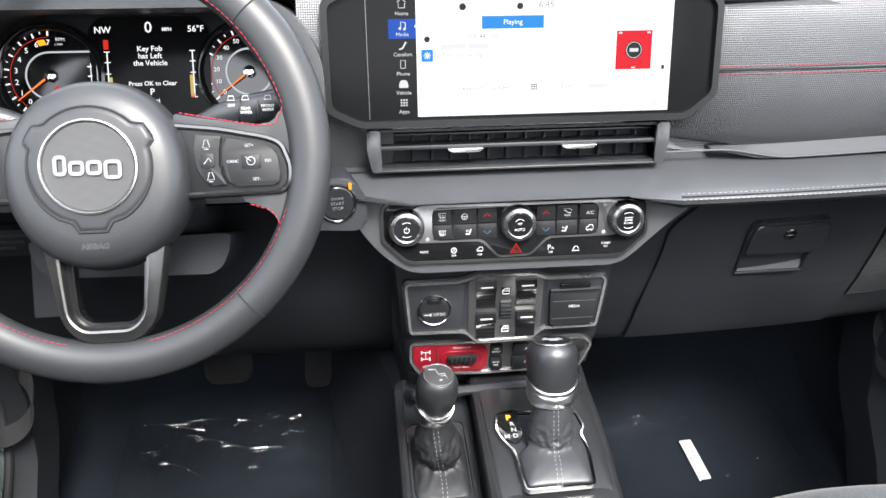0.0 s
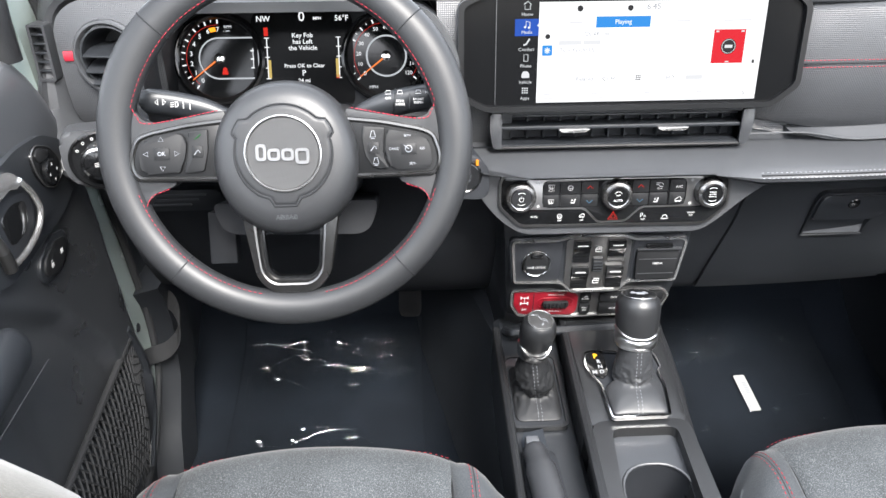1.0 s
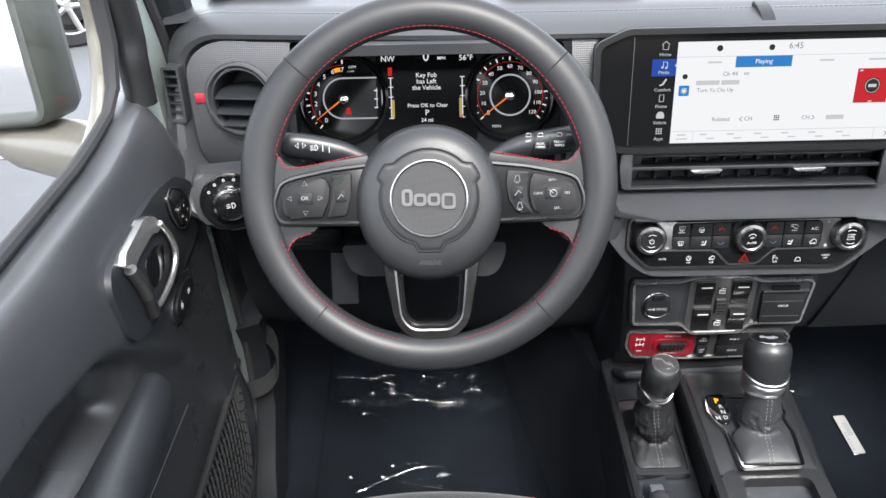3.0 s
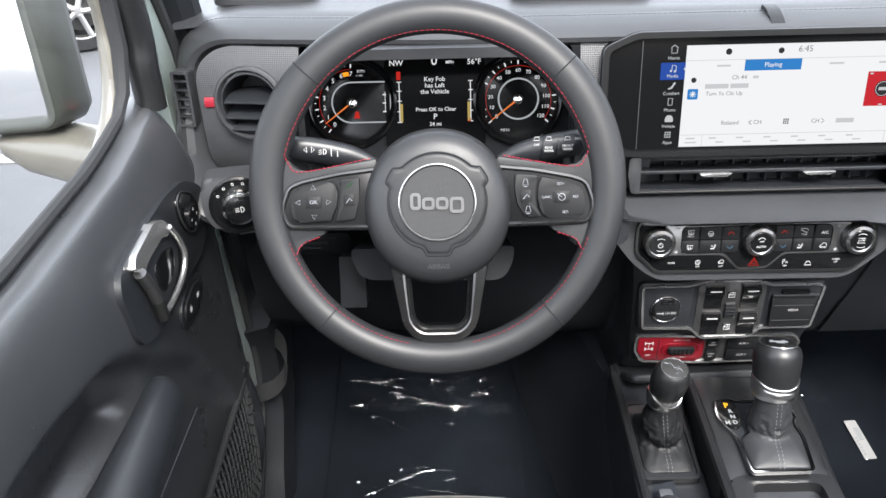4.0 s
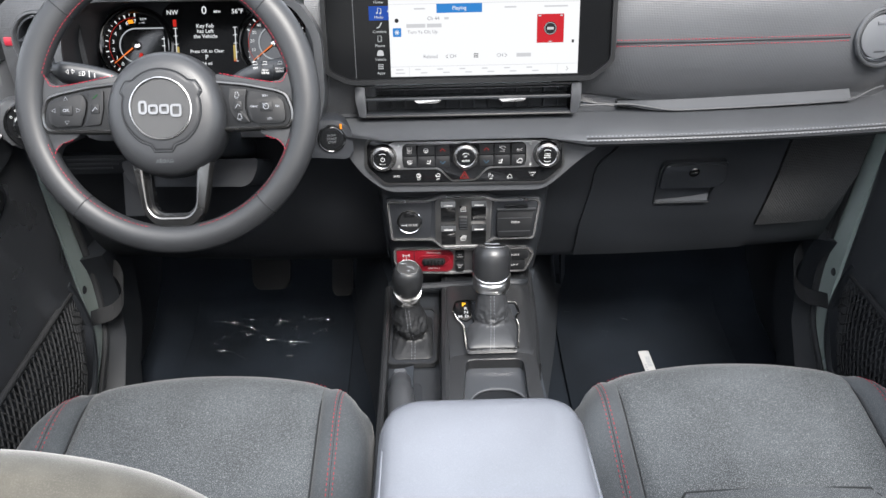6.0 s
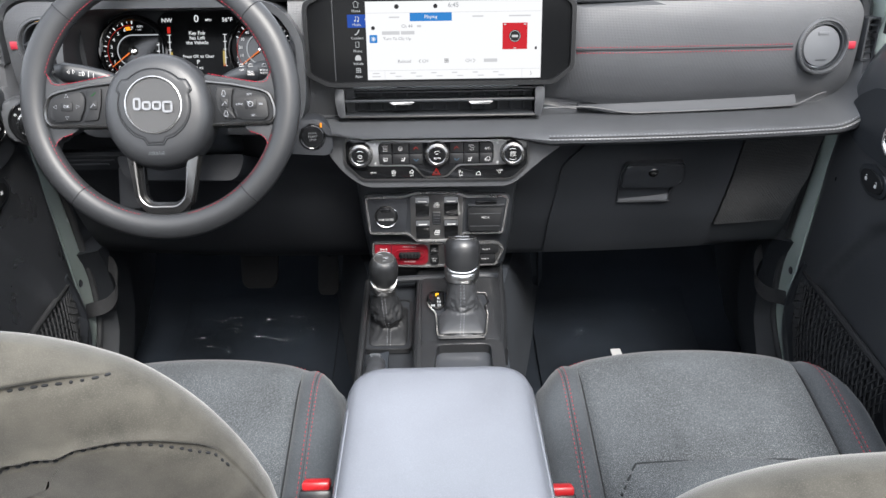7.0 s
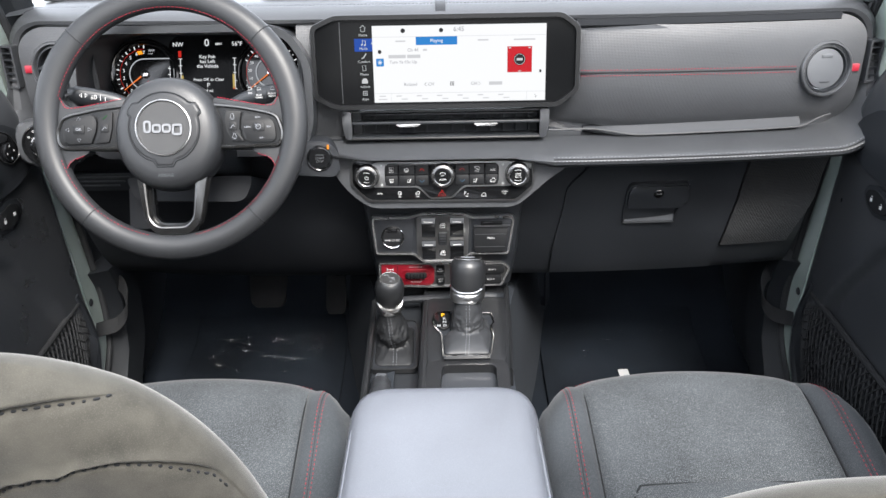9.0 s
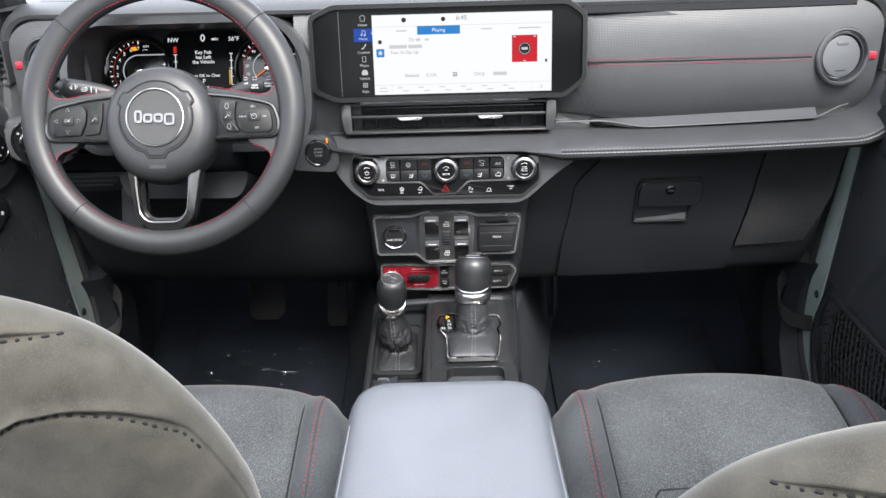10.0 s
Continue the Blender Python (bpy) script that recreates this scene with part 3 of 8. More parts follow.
def trim_panel(cx, cz, r, x0, x1, z0, z1):
    """The moulded trim round a round vent."""
    n, m = 72, 14
    bm = bmesh.new()
    rows = []
    for i in range(n):
        a = 2 * math.pi * i / n
        ca, sa = math.cos(a), math.sin(a)
        t = min([((x1 if ca > 0 else x0) - cx) / ca if abs(ca) > 1e-6 else 9, ((z1 if sa > 0 else z0) - cz) / sa if abs(sa) > 1e-6 else 9])
        for (ax, az), (bx, bz) in zip(EDGE, EDGE[1:] + EDGE[:1]):
            ex, ez = bx - ax, bz - az
            den = ca * ez - sa * ex
            if abs(den) > 1e-9:
                q = ((ax - cx) * ez - (az - cz) * ex) / den
                u = ((ax - cx) * sa - (az - cz) * ca) / den
                if q > 0 and -1e-6 <= u <= 1 + 1e-6:
                    t = min(t, q)
        row = []
        for j in range(m + 1):
            d = r + (t - r) * (j / m) ** 1.3
            x, z = cx + ca * d, cz + sa * d
            row.append(bm.verts.new((x, trim_y(x, z), z)))
        rows.append(row)
    for i in range(n):
        a, b = rows[i], rows[(i + 1) % n]
        for j in range(m):
            bm.faces.new((a[j], a[j + 1], b[j + 1], b[j]))
    bm.normal_update()
    return bm


LV, RV = (-0.592, 0.752), (0.600, 0.734)
part("trim_panel", trim_panel(RV[0], RV[1], 0.036, 0.13, 0.675, 0.632, 0.822), TRIM, dash, "grey moulded trim panel with a fine diamond relief")
part("trim_panel", trim_panel(LV[0], LV[1], 0.036, -0.670, -0.530, 0.632, 0.822), TRIM, dash, "grey moulded trim panel with a fine diamond relief")
part("trim_filler", grid_skin(lambda u, v: (-0.215 + 0.09 * u, trim_y(-0.2, 0.64 + 0.18 * v), 0.632 + 0.19 * v), 4, 12), TRIM, dash, "grey moulded trim beside the instrument hood")
# A black strip stands in for the shade under the brow.
for x0, x1 in ((0.205, 0.615),):
    part("trim_edge", skin([[(x, 0.789 + plan(x), 0.8065), (x, 0.7875 + plan(x), 0.8085), (x, 0.7875 + plan(x), 0.8180), (x, 0.815 + plan(x), 0.8180), (x, 0.815 + plan(x), 0.8065)] for x in [x0 + (x1 - x0) * i / 24 for i in range(25)]]), DULL, dash, "black strip that draws the brow's shade above the trim")
for dz in (0.0042, -0.0042):
    line = [(x, trim_y(x, 0.740 + dz - (x - 0.2) * 0.012) - 0.0007, 0.740 + dz - (x - 0.2) * 0.012) for x in [0.205 + 0.347 * i / 30 for i in range(31)]]
    part("stitching", stitches(line, 0.0032, 0.0018, 0.00045), REDTHREAD, dash, "red contrast stitching")
line = [(x, trim_y(x, 0.740 - (x - 0.2) * 0.012) + 0.0002, 0.740 - (x - 0.2) * 0.012) for x in [0.205 + 0.347 * i / 30 for i in range(31)]]
part("seam", tube(line, 0.0013, 6), DARKTHREAD, dash)


def round_vent(cx, cz, closed, s):
    y = trim_y(cx, cz)
    M = face_at(cx, y, cz, 6, 8 if s > 0 else -8) @ Matrix.Scale(0.835, 4)
    v = thing("air_vent", "round black air vent with its blades shut" if closed else "round black air vent with open blades", "air vent", (cx, y, cz), "dash vents")
    part("outer_ring", lathe([(0.0515, -0.012), (0.0515, 0.004), (0.0495, 0.0065), (0.0465, 0.0068), (0.0445, 0.004), (0.0435, -0.004)], 56), SATIN, v, "satin dark grey ring", M)
    part("inner_ring", lathe([(0.0433, -0.004), (0.0425, 0.0015), (0.0400, 0.0018), (0.0385, -0.002), (0.0375, -0.035)], 56), PLASTIC, v, "black inner ring", M)
    if closed:
        part("blade", lathe([(0.0, 0.0005), (0.030, 0.0003), (0.0360, -0.0010), (0.0372, -0.004), (0.0372, -0.008)], 48), PALEGREY, v, "grey shut vent blade", M)
        part("thumb_ridge", prism(rect(-0.011, 0.011, 0.020, 0.0265, 0.002), 0.0, 0.0016, 0.0006), PALEGREY, v, "", M)
        part("thumb_ridge", prism(rect(-0.010, 0.010, -0.0255, -0.0235, 0.0008), 0.0, 0.0012), PLASTIC, v, "", M)
    else:
        part("barrel", lathe([(0.0376, -0.002), (0.037, -0.03), (0.033, -0.05), (0.0, -0.052)], 48), DULL, v, "black vent barrel", M)
        for k, (yy, tilt) in enumerate(((0.010, 16), (-0.009, 22), (-0.024, 26))):
            half = math.sqrt(0.0362 ** 2 - yy ** 2)
            poly = [(half * math.cos(a), 0.010 + 0.030 * math.sin(a)) for a in [math.pi + math.pi * i / 18 for i in range(19)]] + [(half * 0.98, 0.03), (-half * 0.98, 0.03)]
            bm = prism(poly, -0.0011, 0.0011, 0.0005)
            bm.transform(pose(0, yy, -0.018, 0, 0, 0) @ pose(0, 0, 0, -90 + tilt + 0, 0, 0) @ Matrix.Scale(-1, 4, (0, 1, 0)))
            part("blade", bm, PLASTIC, v, "", M)
    a = 0 if s > 0 else math.pi
    poly = [(0.0518 * math.cos(a + t), 0.0518 * math.sin(a + t)) for t in (-0.13, -0.06, 0.0, 0.06, 0.13)] + [(0.066 * math.cos(a + t), 0.066 * math.sin(a + t)) for t in (0.10, 0.0, -0.10)]
    part("red_mark", prism([(x - 0.0595 * (1 if s > 0 else -1) * 0, y_) for x, y_ in poly], -0.012, 0.0030, 0.0004), ACCENT, v, "small red accent beside the ring", face_at(cx, trim_y(cx + s * 0.049, cz), cz, 0, 0) @ Matrix.Scale(0.835, 4))
    return v


round_vent(LV[0], LV[1], False, -1)
round_vent(RV[0], RV[1], True, 1)


def side_demister(s):
    cx = 0.678 if s > 0 else -0.672
    y = 0.776 + plan(cx)
    M = face_at(cx, y, 0.755 if s < 0 else 0.742, 2, 6 * s)
    v = thing("side_demister", "small black slatted side window vent in the dashboard end", "air vent", (cx, y, 0.752), "side demisters")
    part("frame", ring(rect(-0.0105, 0.0105, -0.033, 0.033, 0.003), rect(-0.0075, 0.0075, -0.030, 0.030, 0.002), -0.02, 0.002, 0.0006), SATIN, v, "", M)
    part("backing", prism(rect(-0.0085, 0.0085, -0.031, 0.031), -0.019, -0.012), DULL, v, "", M)
    for k in range(5):
        yy = -0.021 + 0.0105 * k
        part("slat", prism(rect(-0.0078, 0.0078, yy - 0.0012, yy + 0.0012), -0.013, 0.0005, 0.0003), PLASTIC, v, "", M)


side_demister(-1)
side_demister(1)

# satin shelf under the passenger trim
secs = []
for i in range(37):
    x = 0.226 + 0.352 * i / 36
    y = plan(x)
    # the lower edge sweeps down from the tip, the end is cut off square
    z0 = 0.6395 + 0.0105 * (1 - ease(0, 7, i)) + 0.004 * i / 36
    z1 = 0.6505 + 0.005 * i / 36
    secs.append([(x, 0.782 + y, z0 - 0.001), (x, 0.7835 + y, z0), (x, trim_y(x, z1) - 0.0020, z1), (x, trim_y(x, z1) + 0.01, z1), (x, 0.82 + y, 0.634)])
part("shelf_strip", skin(secs), STRIP, dash, "satin grey strip along the passenger shelf")
lip = [(0.170 + 0.455 * i / 40, 0.7815 + plan(0.170 + 0.455 * i / 40), 0.6385 + 0.004 * i / 40 + 0.0125 * (1 - ease(5, 13, i)) + 0.018 * ease(35, 40, i)) for i in range(41)]
part("shelf_lip", tube(lip, 0.0013, 8), SATIN, dash)


# knee panels and glove box
def knee(x0, x1, prof, name, material, label, lift=0.0):
    def fn(u, v):
        k = min(v * (len(prof) - 1), len(prof) - 1.0001)
        i = int(k)
        x = x0 + (x1 - x0) * u
        return (x, mixed(prof[i][0], prof[i + 1][0], k - i) + plan(x) * 1.0 - lift, mixed(prof[i][1], prof[i + 1][1], k - i))
    return part(name, grid_skin(fn, 16, 24), material, dash, label)


KNEE = [(0.80, 0.606), (0.818, 0.590), (0.832, 0.570), (0.842, 0.540), (0.850, 0.500), (0.861, 0.460), (0.872, 0.425), (0.886, 0.393), (0.904, 0.355), (0.918, 0.332), (0.945, 0.318), (1.00, 0.318), (1.25, 0.36)]
DKNEE = [(0.785, 0.640), (0.80, 0.590), (0.812, 0.56), (0.826, 0.53), (0.835, 0.50), (0.85, 0.45), (0.875, 0.40), (0.91, 0.35), (0.96, 0.31), (1.02, 0.30), (1.25, 0.36)]
knee(0.13, 0.662, KNEE, "knee_panel", KNEEPLASTIC, "black plastic lower dashboard")
knee(-0.648, -0.13, DKNEE, "knee_panel", DULL, "black plastic knee panel under the steering column")


def knee_y(z, prof=KNEE):
    for (ya, za), (yb, zb) in zip(prof, prof[1:]):
        if zb <= z <= za:
            return mixed(ya, yb, (za - z) / (za - zb))
    return prof[0][0]


# glove box door with its latch, and the gridded panel beside it
glove = thing("glove_box", "black glove box with a moulded latch handle, closed", "glove box", (0.35, 0.86, 0.45))


def knee_patch(outline, lift, material, name, parent, label=""):
    """A raised panel that follows the knee panel; outline is its left and right edge for each height."""
    bm = bmesh.new()
    rows = []
    for z, xa, xb in outline:
        rows.append([bm.verts.new((mixed(xa, xb, k / 10), knee_y(z) - lift + plan(mixed(xa, xb, k / 10)), z)) for k in range(11)])
    for a, b in zip(rows, rows[1:]):
        for k in range(10):
            bm.faces.new((a[k], a[k + 1], b[k + 1], b[k]))
    bm.normal_update()
    bmesh.ops.solidify(bm, geom=bm.faces[:], thickness=-0.006)
    return part(name, bm, material, parent, label)


zs = [0.588, 0.575, 0.56, 0.545, 0.53, 0.515, 0.50, 0.485, 0.47, 0.455, 0.44, 0.425, 0.41, 0.393]
knee_patch([(z, 0.212 - 0.012 * ease(0.52, 0.40, z) + 0.040 * ease(0.52, 0.588, z), 0.518 - 0.010 * ease(0.56, 0.39, z)) for z in zs + [0.37, 0.352, 0.335]], 0.005, KNEEPLASTIC, "door", glove)
knee_patch([(z, 0.522 - 0.010 * ease(0.56, 0.39, z), 0.664 - 0.022 * ease(0.50, 0.39, z)) for z in zs], 0.006, GRID, "side_panel", glove, "dark gridded panel beside the door")
latch = face_at(0.368, 0.8465, 0.498, -17, 1)
lo_ = rounded([(-0.0520, -0.0425), (0.0425, -0.0425), (0.0440, -0.0130), (0.0580, -0.0020), (0.0600, 0.0120), (0.0540, 0.0420), (-0.0460, 0.0430), (-0.0520, 0.0300)], 0.007, 4)
part("latch_frame", ring(lo_, inset(lo_, 0.0030), -0.012, 0.0020, 0.0012), PLASTIC, glove, "", latch)
part("latch_pocket", prism(inset(lo_, 0.0028), -0.014, -0.009), DULL, glove, "dark finger recess", latch)
part("latch_handle", prism(rounded([(-0.0480, -0.0080), (0.0420, -0.0080), (0.0540, 0.0010), (0.0560, 0.0110), (0.0510, 0.0385), (-0.0430, 0.0395), (-0.0480, 0.0280)], 0.006, 4), -0.008, 0.0050, 0.004, 3), KNEEPLASTIC, glove, "black latch handle", latch)
# Paler plastic than the handle puts the light in the scoop into its colour.
part("latch_scoop", grid_skin(lambda u, v: (-0.0490 + 0.0890 * u, -0.0400 + 0.0320 * v, 0.0005 - 0.0090 * math.sin(v * math.pi * 0.5)), 8, 10), PALEGREY, glove, "smooth scooped finger recess, paler to look lit", latch)
part("latch_lip", box(-0.0510, 0.0415, -0.0425, -0.0395, -0.004, 0.0035, 0.0014), SATIN, glove, "", latch)
part("lock", lathe([(0.0, 0.0064), (0.0075, 0.0064), (0.0090, 0.0048)], 24, pose(0.002, 0.024, 0)), GLOSS, glove, "round gloss black key lock", latch)
part("keyhole", prism(rect(-0.0030, 0.0070, 0.0230, 0.0250, 0.0008), 0.0064, 0.0070), SILVER, glove, "", latch)

# ---- instrument cluster ----
cluster = thing("instrument_cluster", "lit instrument cluster with two round dials and a screen", "instrument cluster", (-0.372, 0.86, 0.73))
CM = face_at(-0.372, 0.760, 0.737, 8)
hood_o = rounded([(-0.150, -0.105), (0.160, -0.105), (0.176, -0.06), (0.176, 0.028), (0.150, 0.068), (0.120, 0.080), (-0.125, 0.080), (-0.158, 0.066), (-0.174, 0.025), (-0.174, -0.06)], 0.02, 4)
hood_i = inset(hood_o, 0.006)
hood_b = [(x * 0.97, y * 0.94) for x, y in hood_i]
part("hood", ring(inset(hood_o, -0.005), hood_i, -0.07, 0.012, 0.004), SATIN, cluster, "satin grey hood edge", CM)
bm = bmesh.new()
rows = [[bm.verts.new((x, y, z)) for x, y in poly] for poly, z in ((hood_i, 0.008), (hood_b, -0.115))]
for i in range(len(hood_i)):
    j = (i + 1) % len(hood_i)
    bm.faces.new((rows[0][i], rows[0][j], rows[1][j], rows[1][i]))
part("hood_wall", bm, PLASTIC, cluster, "black shroud round the dials", CM)
FM = face_at(-0.378, 0.8635, 0.7315, 20)
part("face", prism(rounded([(-0.172, -0.075), (0.172, -0.075), (0.172, 0.06), (0.14, 0.092), (-0.14, 0.092), (-0.172, 0.06)], 0.02), -0.012, -0.004, 0.001), DULL, cluster, "black cluster face", FM)
part("screen", prism(rounded([(-0.062, -0.056), (0.062, -0.056), (0.062, 0.048), (0.050, 0.060), (-0.050, 0.060), (-0.062, 0.048)], 0.006), -0.004, 0.0008), SCREENGLASS, cluster, "black information screen", FM)


def dial(cx, numbers, a0, a1, minor, needle, name="dial"):
    """A round gauge; angles in degrees, anticlockwise from the right."""
    d = part(name, lathe([(0.0, -0.0005), (0.047, -0.0005), (0.0495, 0.003), (0.053, 0.0045), (0.056, 0.003), (0.0575, -0.004)], 64, pose(cx, 0, 0)), GLOSS, cluster, "round gauge with a dark rim", FM)
    n = len(numbers)
    for i, s in enumerate(numbers):
        a = radians(a0 + (a1 - a0) * i / (n - 1))
        word_parts("numeral", [(s, 0.0080 if len(s) < 2 else 0.0066, cx + 0.0345 * math.cos(a), 0.0345 * math.sin(a))], 0.0008, LIT_SCALE, d, "lit white numeral", FM)
    ticks = bmesh.new()
    total = (n - 1) * minor
    for i in range(total + 1):
        a = radians(a0 + (a1 - a0) * i / total)
        big = i % minor == 0
        w, r0, r1 = (0.0008, 0.0418, 0.0465) if big else (0.0004, 0.0440, 0.0465)
        c, s_ = math.cos(a), math.sin(a)
        poly = [(cx + r0 * c - w * s_, r0 * s_ + w * c), (cx + r0 * c + w * s_, r0 * s_ - w * c), (cx + r1 * c + w * s_, r1 * s_ - w * c), (cx + r1 * c - w * s_, r1 * s_ + w * c)]
        prism(poly, 0.0002, 0.0006, bm=ticks)
    part("scale", ticks, LIT_SCALE, d, "lit scale ticks", FM)
    arc = [(cx + 0.0402 * math.cos(radians(a0 + (a1 - a0) * i / 60)), 0.0402 * math.sin(radians(a0 + (a1 - a0) * i / 60)), 0.0006) for i in range(61)]
    part("arc", tube(arc, 0.0003, 4), LIT_DIMRED, d, "thin red arc", FM)
    a = radians(needle)
    tip = Vector((cx + 0.042 * math.cos(a), 0.042 * math.sin(a), 0.003))
    part("needle", tube([(cx, 0, 0.0035), tip], [0.0013, 0.0005], 6), LIT_ORANGE, d, "lit orange needle", FM)
    part("needle_hub", lathe([(0.0065, 0.0005), (0.0062, 0.0042), (0.0045, 0.0052), (0.0, 0.0053)], 24, pose(cx, 0, 0)), CHROME, d, "chrome needle hub", FM)
    return d


tach = dial(-0.103, list("01234567"), 230, 90, 2, 217)
speedo = dial(0.103, "0 10 20 30 40 50 60 70 80 90 100 110 120".split(), 218, -38, 2, 217)
part("ring", tube([(0.103 + 0.0245 * math.cos(2 * math.pi * i / 48), 0.0245 * math.sin(2 * math.pi * i / 48), 0.0008) for i in range(48)], 0.0011, 6, True), LIT_RING, speedo, "pale lit inner ring", FM)
loop = [(-0.103 + 0.0245 * math.cos(radians(a)), 0.0245 * math.sin(radians(a)), 0.0008) for a in range(90, 271, 8)]
loop += [(-0.058 + 0.003 * math.cos(radians(a)), -0.0215 + 0.003 * math.sin(radians(a)), 0.0008) for a in (-90, -45, 0)] + [(-0.055, 0.0215, 0.0008), (-0.058, 0.0245, 0.0008)]
part("ring", tube(loop, 0.0010, 6, True), LIT_RING, tach, "pale lit loop round the fuel readout", FM)
redline = [(-0.103 + 0.0345 * math.cos(radians(a)), 0.0345 * math.sin(radians(a)), 0.0010) for a in range(94, 107, 3)]
part("redline", tube(redline, 0.0038, 6, flat=0.15), LIT_AMBER, tach, "glowing orange redline mark", FM)
word_parts("unit_mark", (("RPM", 0.0050, -0.0905, 0.0375), ("x 1000", 0.0030, -0.0925, 0.0325)), 0.001, LIT_ICON, tach, "lit unit lettering", FM)
word_parts("unit_mark", (("MPH", 0.0055, 0.086, -0.038),), 0.001, LIT_ICON, speedo, "lit unit lettering", FM)
w = bmesh.new()
bars([(-0.0648, -0.0605, 0.008, 0.0095), (-0.062, -0.0612, -0.012, 0.012), (-0.0648, -0.0605, -0.002, -0.0005), (-0.0648, -0.0605, -0.0125, -0.011)], w, 0.0010)
part("gauge_mark", w, LIT_SCALE, tach, "", FM)
w = bmesh.new()
prism(oval(-0.097, -0.0135, 0.0028, n=12), 0.001, 0.0014, bm=w)
bars([(-0.1005, -0.0935, -0.0195, -0.0155)], w, 0.0010)
part("warning_light", w, LIT_DIMRED, tach, "red warning light", FM)
word_parts("message", (("NW", 0.0095, -0.047, 0.046), ("0", 0.0165, 0.0, 0.048), ("MPH", 0.005, 0.019, 0.046), ("56°F", 0.0092, 0.049, 0.046), ("Key Fob", 0.0078, 0, 0.026), ("has Left", 0.0078, 0, 0.0185), ("the Vehicle", 0.0078, 0, 0.0110), ("Press OK to Clear", 0.0066, 0.001, -0.0105), ("P", 0.0098, 0, -0.0195), ("24 mi", 0.0066, 0, -0.0285)), 0.0012, LIT_SCALE, cluster, "lit white message lettering", FM, 0.0001)
for sx in (-1, 1):
    w = bmesh.new()
    bars([(sx * 0.044 - 0.0006, sx * 0.044 + 0.0006, -0.026, 0.024)] + [(sx * 0.044 - 0.003, sx * 0.044 + 0.003, y, y + 0.001) for y in (-0.026, -0.013, 0.0, 0.012, 0.023)], w, 0.0010)
    part("gauge_bar", w, LIT_SCALE, cluster, "lit temperature scale" if sx < 0 else "lit fuel scale", FM)
bar_parts("gauge_fill", [(-0.0435, -0.0400, -0.025, -0.003), (0.0400, 0.0435, -0.025, -0.002)], 0.0011, LIT_FILL, cluster, "pale yellow gauge fill", FM)
bar_parts("warning_light", [(-0.0470, -0.0420, 0.026, 0.036), (0.040, 0.044, -0.026, -0.022)], 0.0011, LIT_DIMRED, cluster, "red gauge warning mark", FM)
part("lens_rim", ring(rounded([(-0.172, -0.075), (0.172, -0.075), (0.172, 0.06), (0.14, 0.092), (-0.14, 0.092), (-0.172, 0.06)], 0.02), rounded([(-0.166, -0.070), (0.166, -0.070), (0.166, 0.057), (0.137, 0.087), (-0.137, 0.087), (-0.166, 0.057)], 0.018), -0.004, 0.004, 0.001), PLASTIC, cluster, "", FM)

# ---- touchscreen ----
screen = thing("touchscreen", "wide lit touchscreen in an angular black frame", "touchscreen", (0.01, 0.78, 0.69))
SM = face_at(0.0110, 0.7750, 0.7580, 8)
so_raw = [(-0.170, -0.066), (0.168, -0.066), (0.199, -0.042), (0.199, 0.052), (0.172, 0.0715), (-0.168, 0.0715), (-0.203, 0.056), (-0.203, -0.050)]
so, si, sg = rounded(so_raw, 0.008, 4), rounded(inset(so_raw, 0.0065), 0.007, 4), rounded(inset(so_raw, 0.0055), 0.007, 4)
part("frame", ring(so, si, -0.030, 0.007, 0.0025), FRAMEBLACK, screen, "satin dark grey chamfered frame", SM)
part("back_shell", prism(sg, -0.040, -0.012), PLASTIC, screen, "", SM)
part("frame_edge", tube([(x, y, 0.0052) for x, y in inset(so, 0.0006)], 0.0012, 6, True), PALEGREY, screen, "thin light edge of the frame", SM)
part("glass", prism(sg, -0.012, 0.001), SCREENGLASS, screen, "gloss black glass", SM)
part("side_line", box(-0.1602, -0.1594, -0.058, 0.062, 0.001, 0.0022), SATIN, screen, "", SM)
disp = part("display", prism(rect(-0.1115, 0.1485, -0.0565, 0.0560), 0.001, 0.0014), LIT_WHITE, screen, "lit white media page", SM)
bar_parts("page_rule", [(-0.1115, 0.1485, 0.0395, 0.0400), (-0.1115, 0.1485, -0.0432, -0.0427), (-0.086, -0.0856, -0.0565, -0.043), (0.120, 0.1204, -0.0565, -0.043)], 0.0014, LIT_PALE, disp, "", SM)
part("tab", prism(rect(-0.0465, 0.0155, 0.0275, 0.0395), 0.0014, 0.0017), LIT_BLUE, disp, "blue tab", SM)
w = bmesh.new()
lettering("Playing", 0.0070, SM @ pose(-0.0155, 0.0335, 0.0018), w)
part("tab_word", w, LIT_WHITE, disp, "white tab lettering")
word_parts("page_word", (("6:45", 0.0095, 0.018, 0.0495), ("Ch 44", 0.0068, -0.051, 0.0205), ("Turn Ya Clic Up", 0.0062, -0.066, 0.003), ("Related", 0.0066, -0.056, -0.030), ("CH", 0.0066, -0.025, -0.030), ("CH", 0.0066, 0.040, -0.030)), 0.0015, LIT_GREY, disp, "grey page lettering", SM)
rows = ([(-0.088, -0.062, 0.0088, 0.0138), (-0.060, -0.040, 0.0088, 0.0138), (-0.036, -0.030, 0.019, 0.022), (0.063, 0.083, -0.0325, -0.0275)])
rows += ([(-0.104 + 0.0, -0.094, -0.0478, -0.0462), (-0.105, -0.092, -0.0525, -0.0510)] + [(-0.078 + 0.031 * k, -0.070 + 0.031 * k, -0.0478, -0.0462) for k in range(6)] + [(-0.070 + 0.031 * k, -0.061 + 0.031 * k, -0.0525, -0.0510) for k in range(6)])
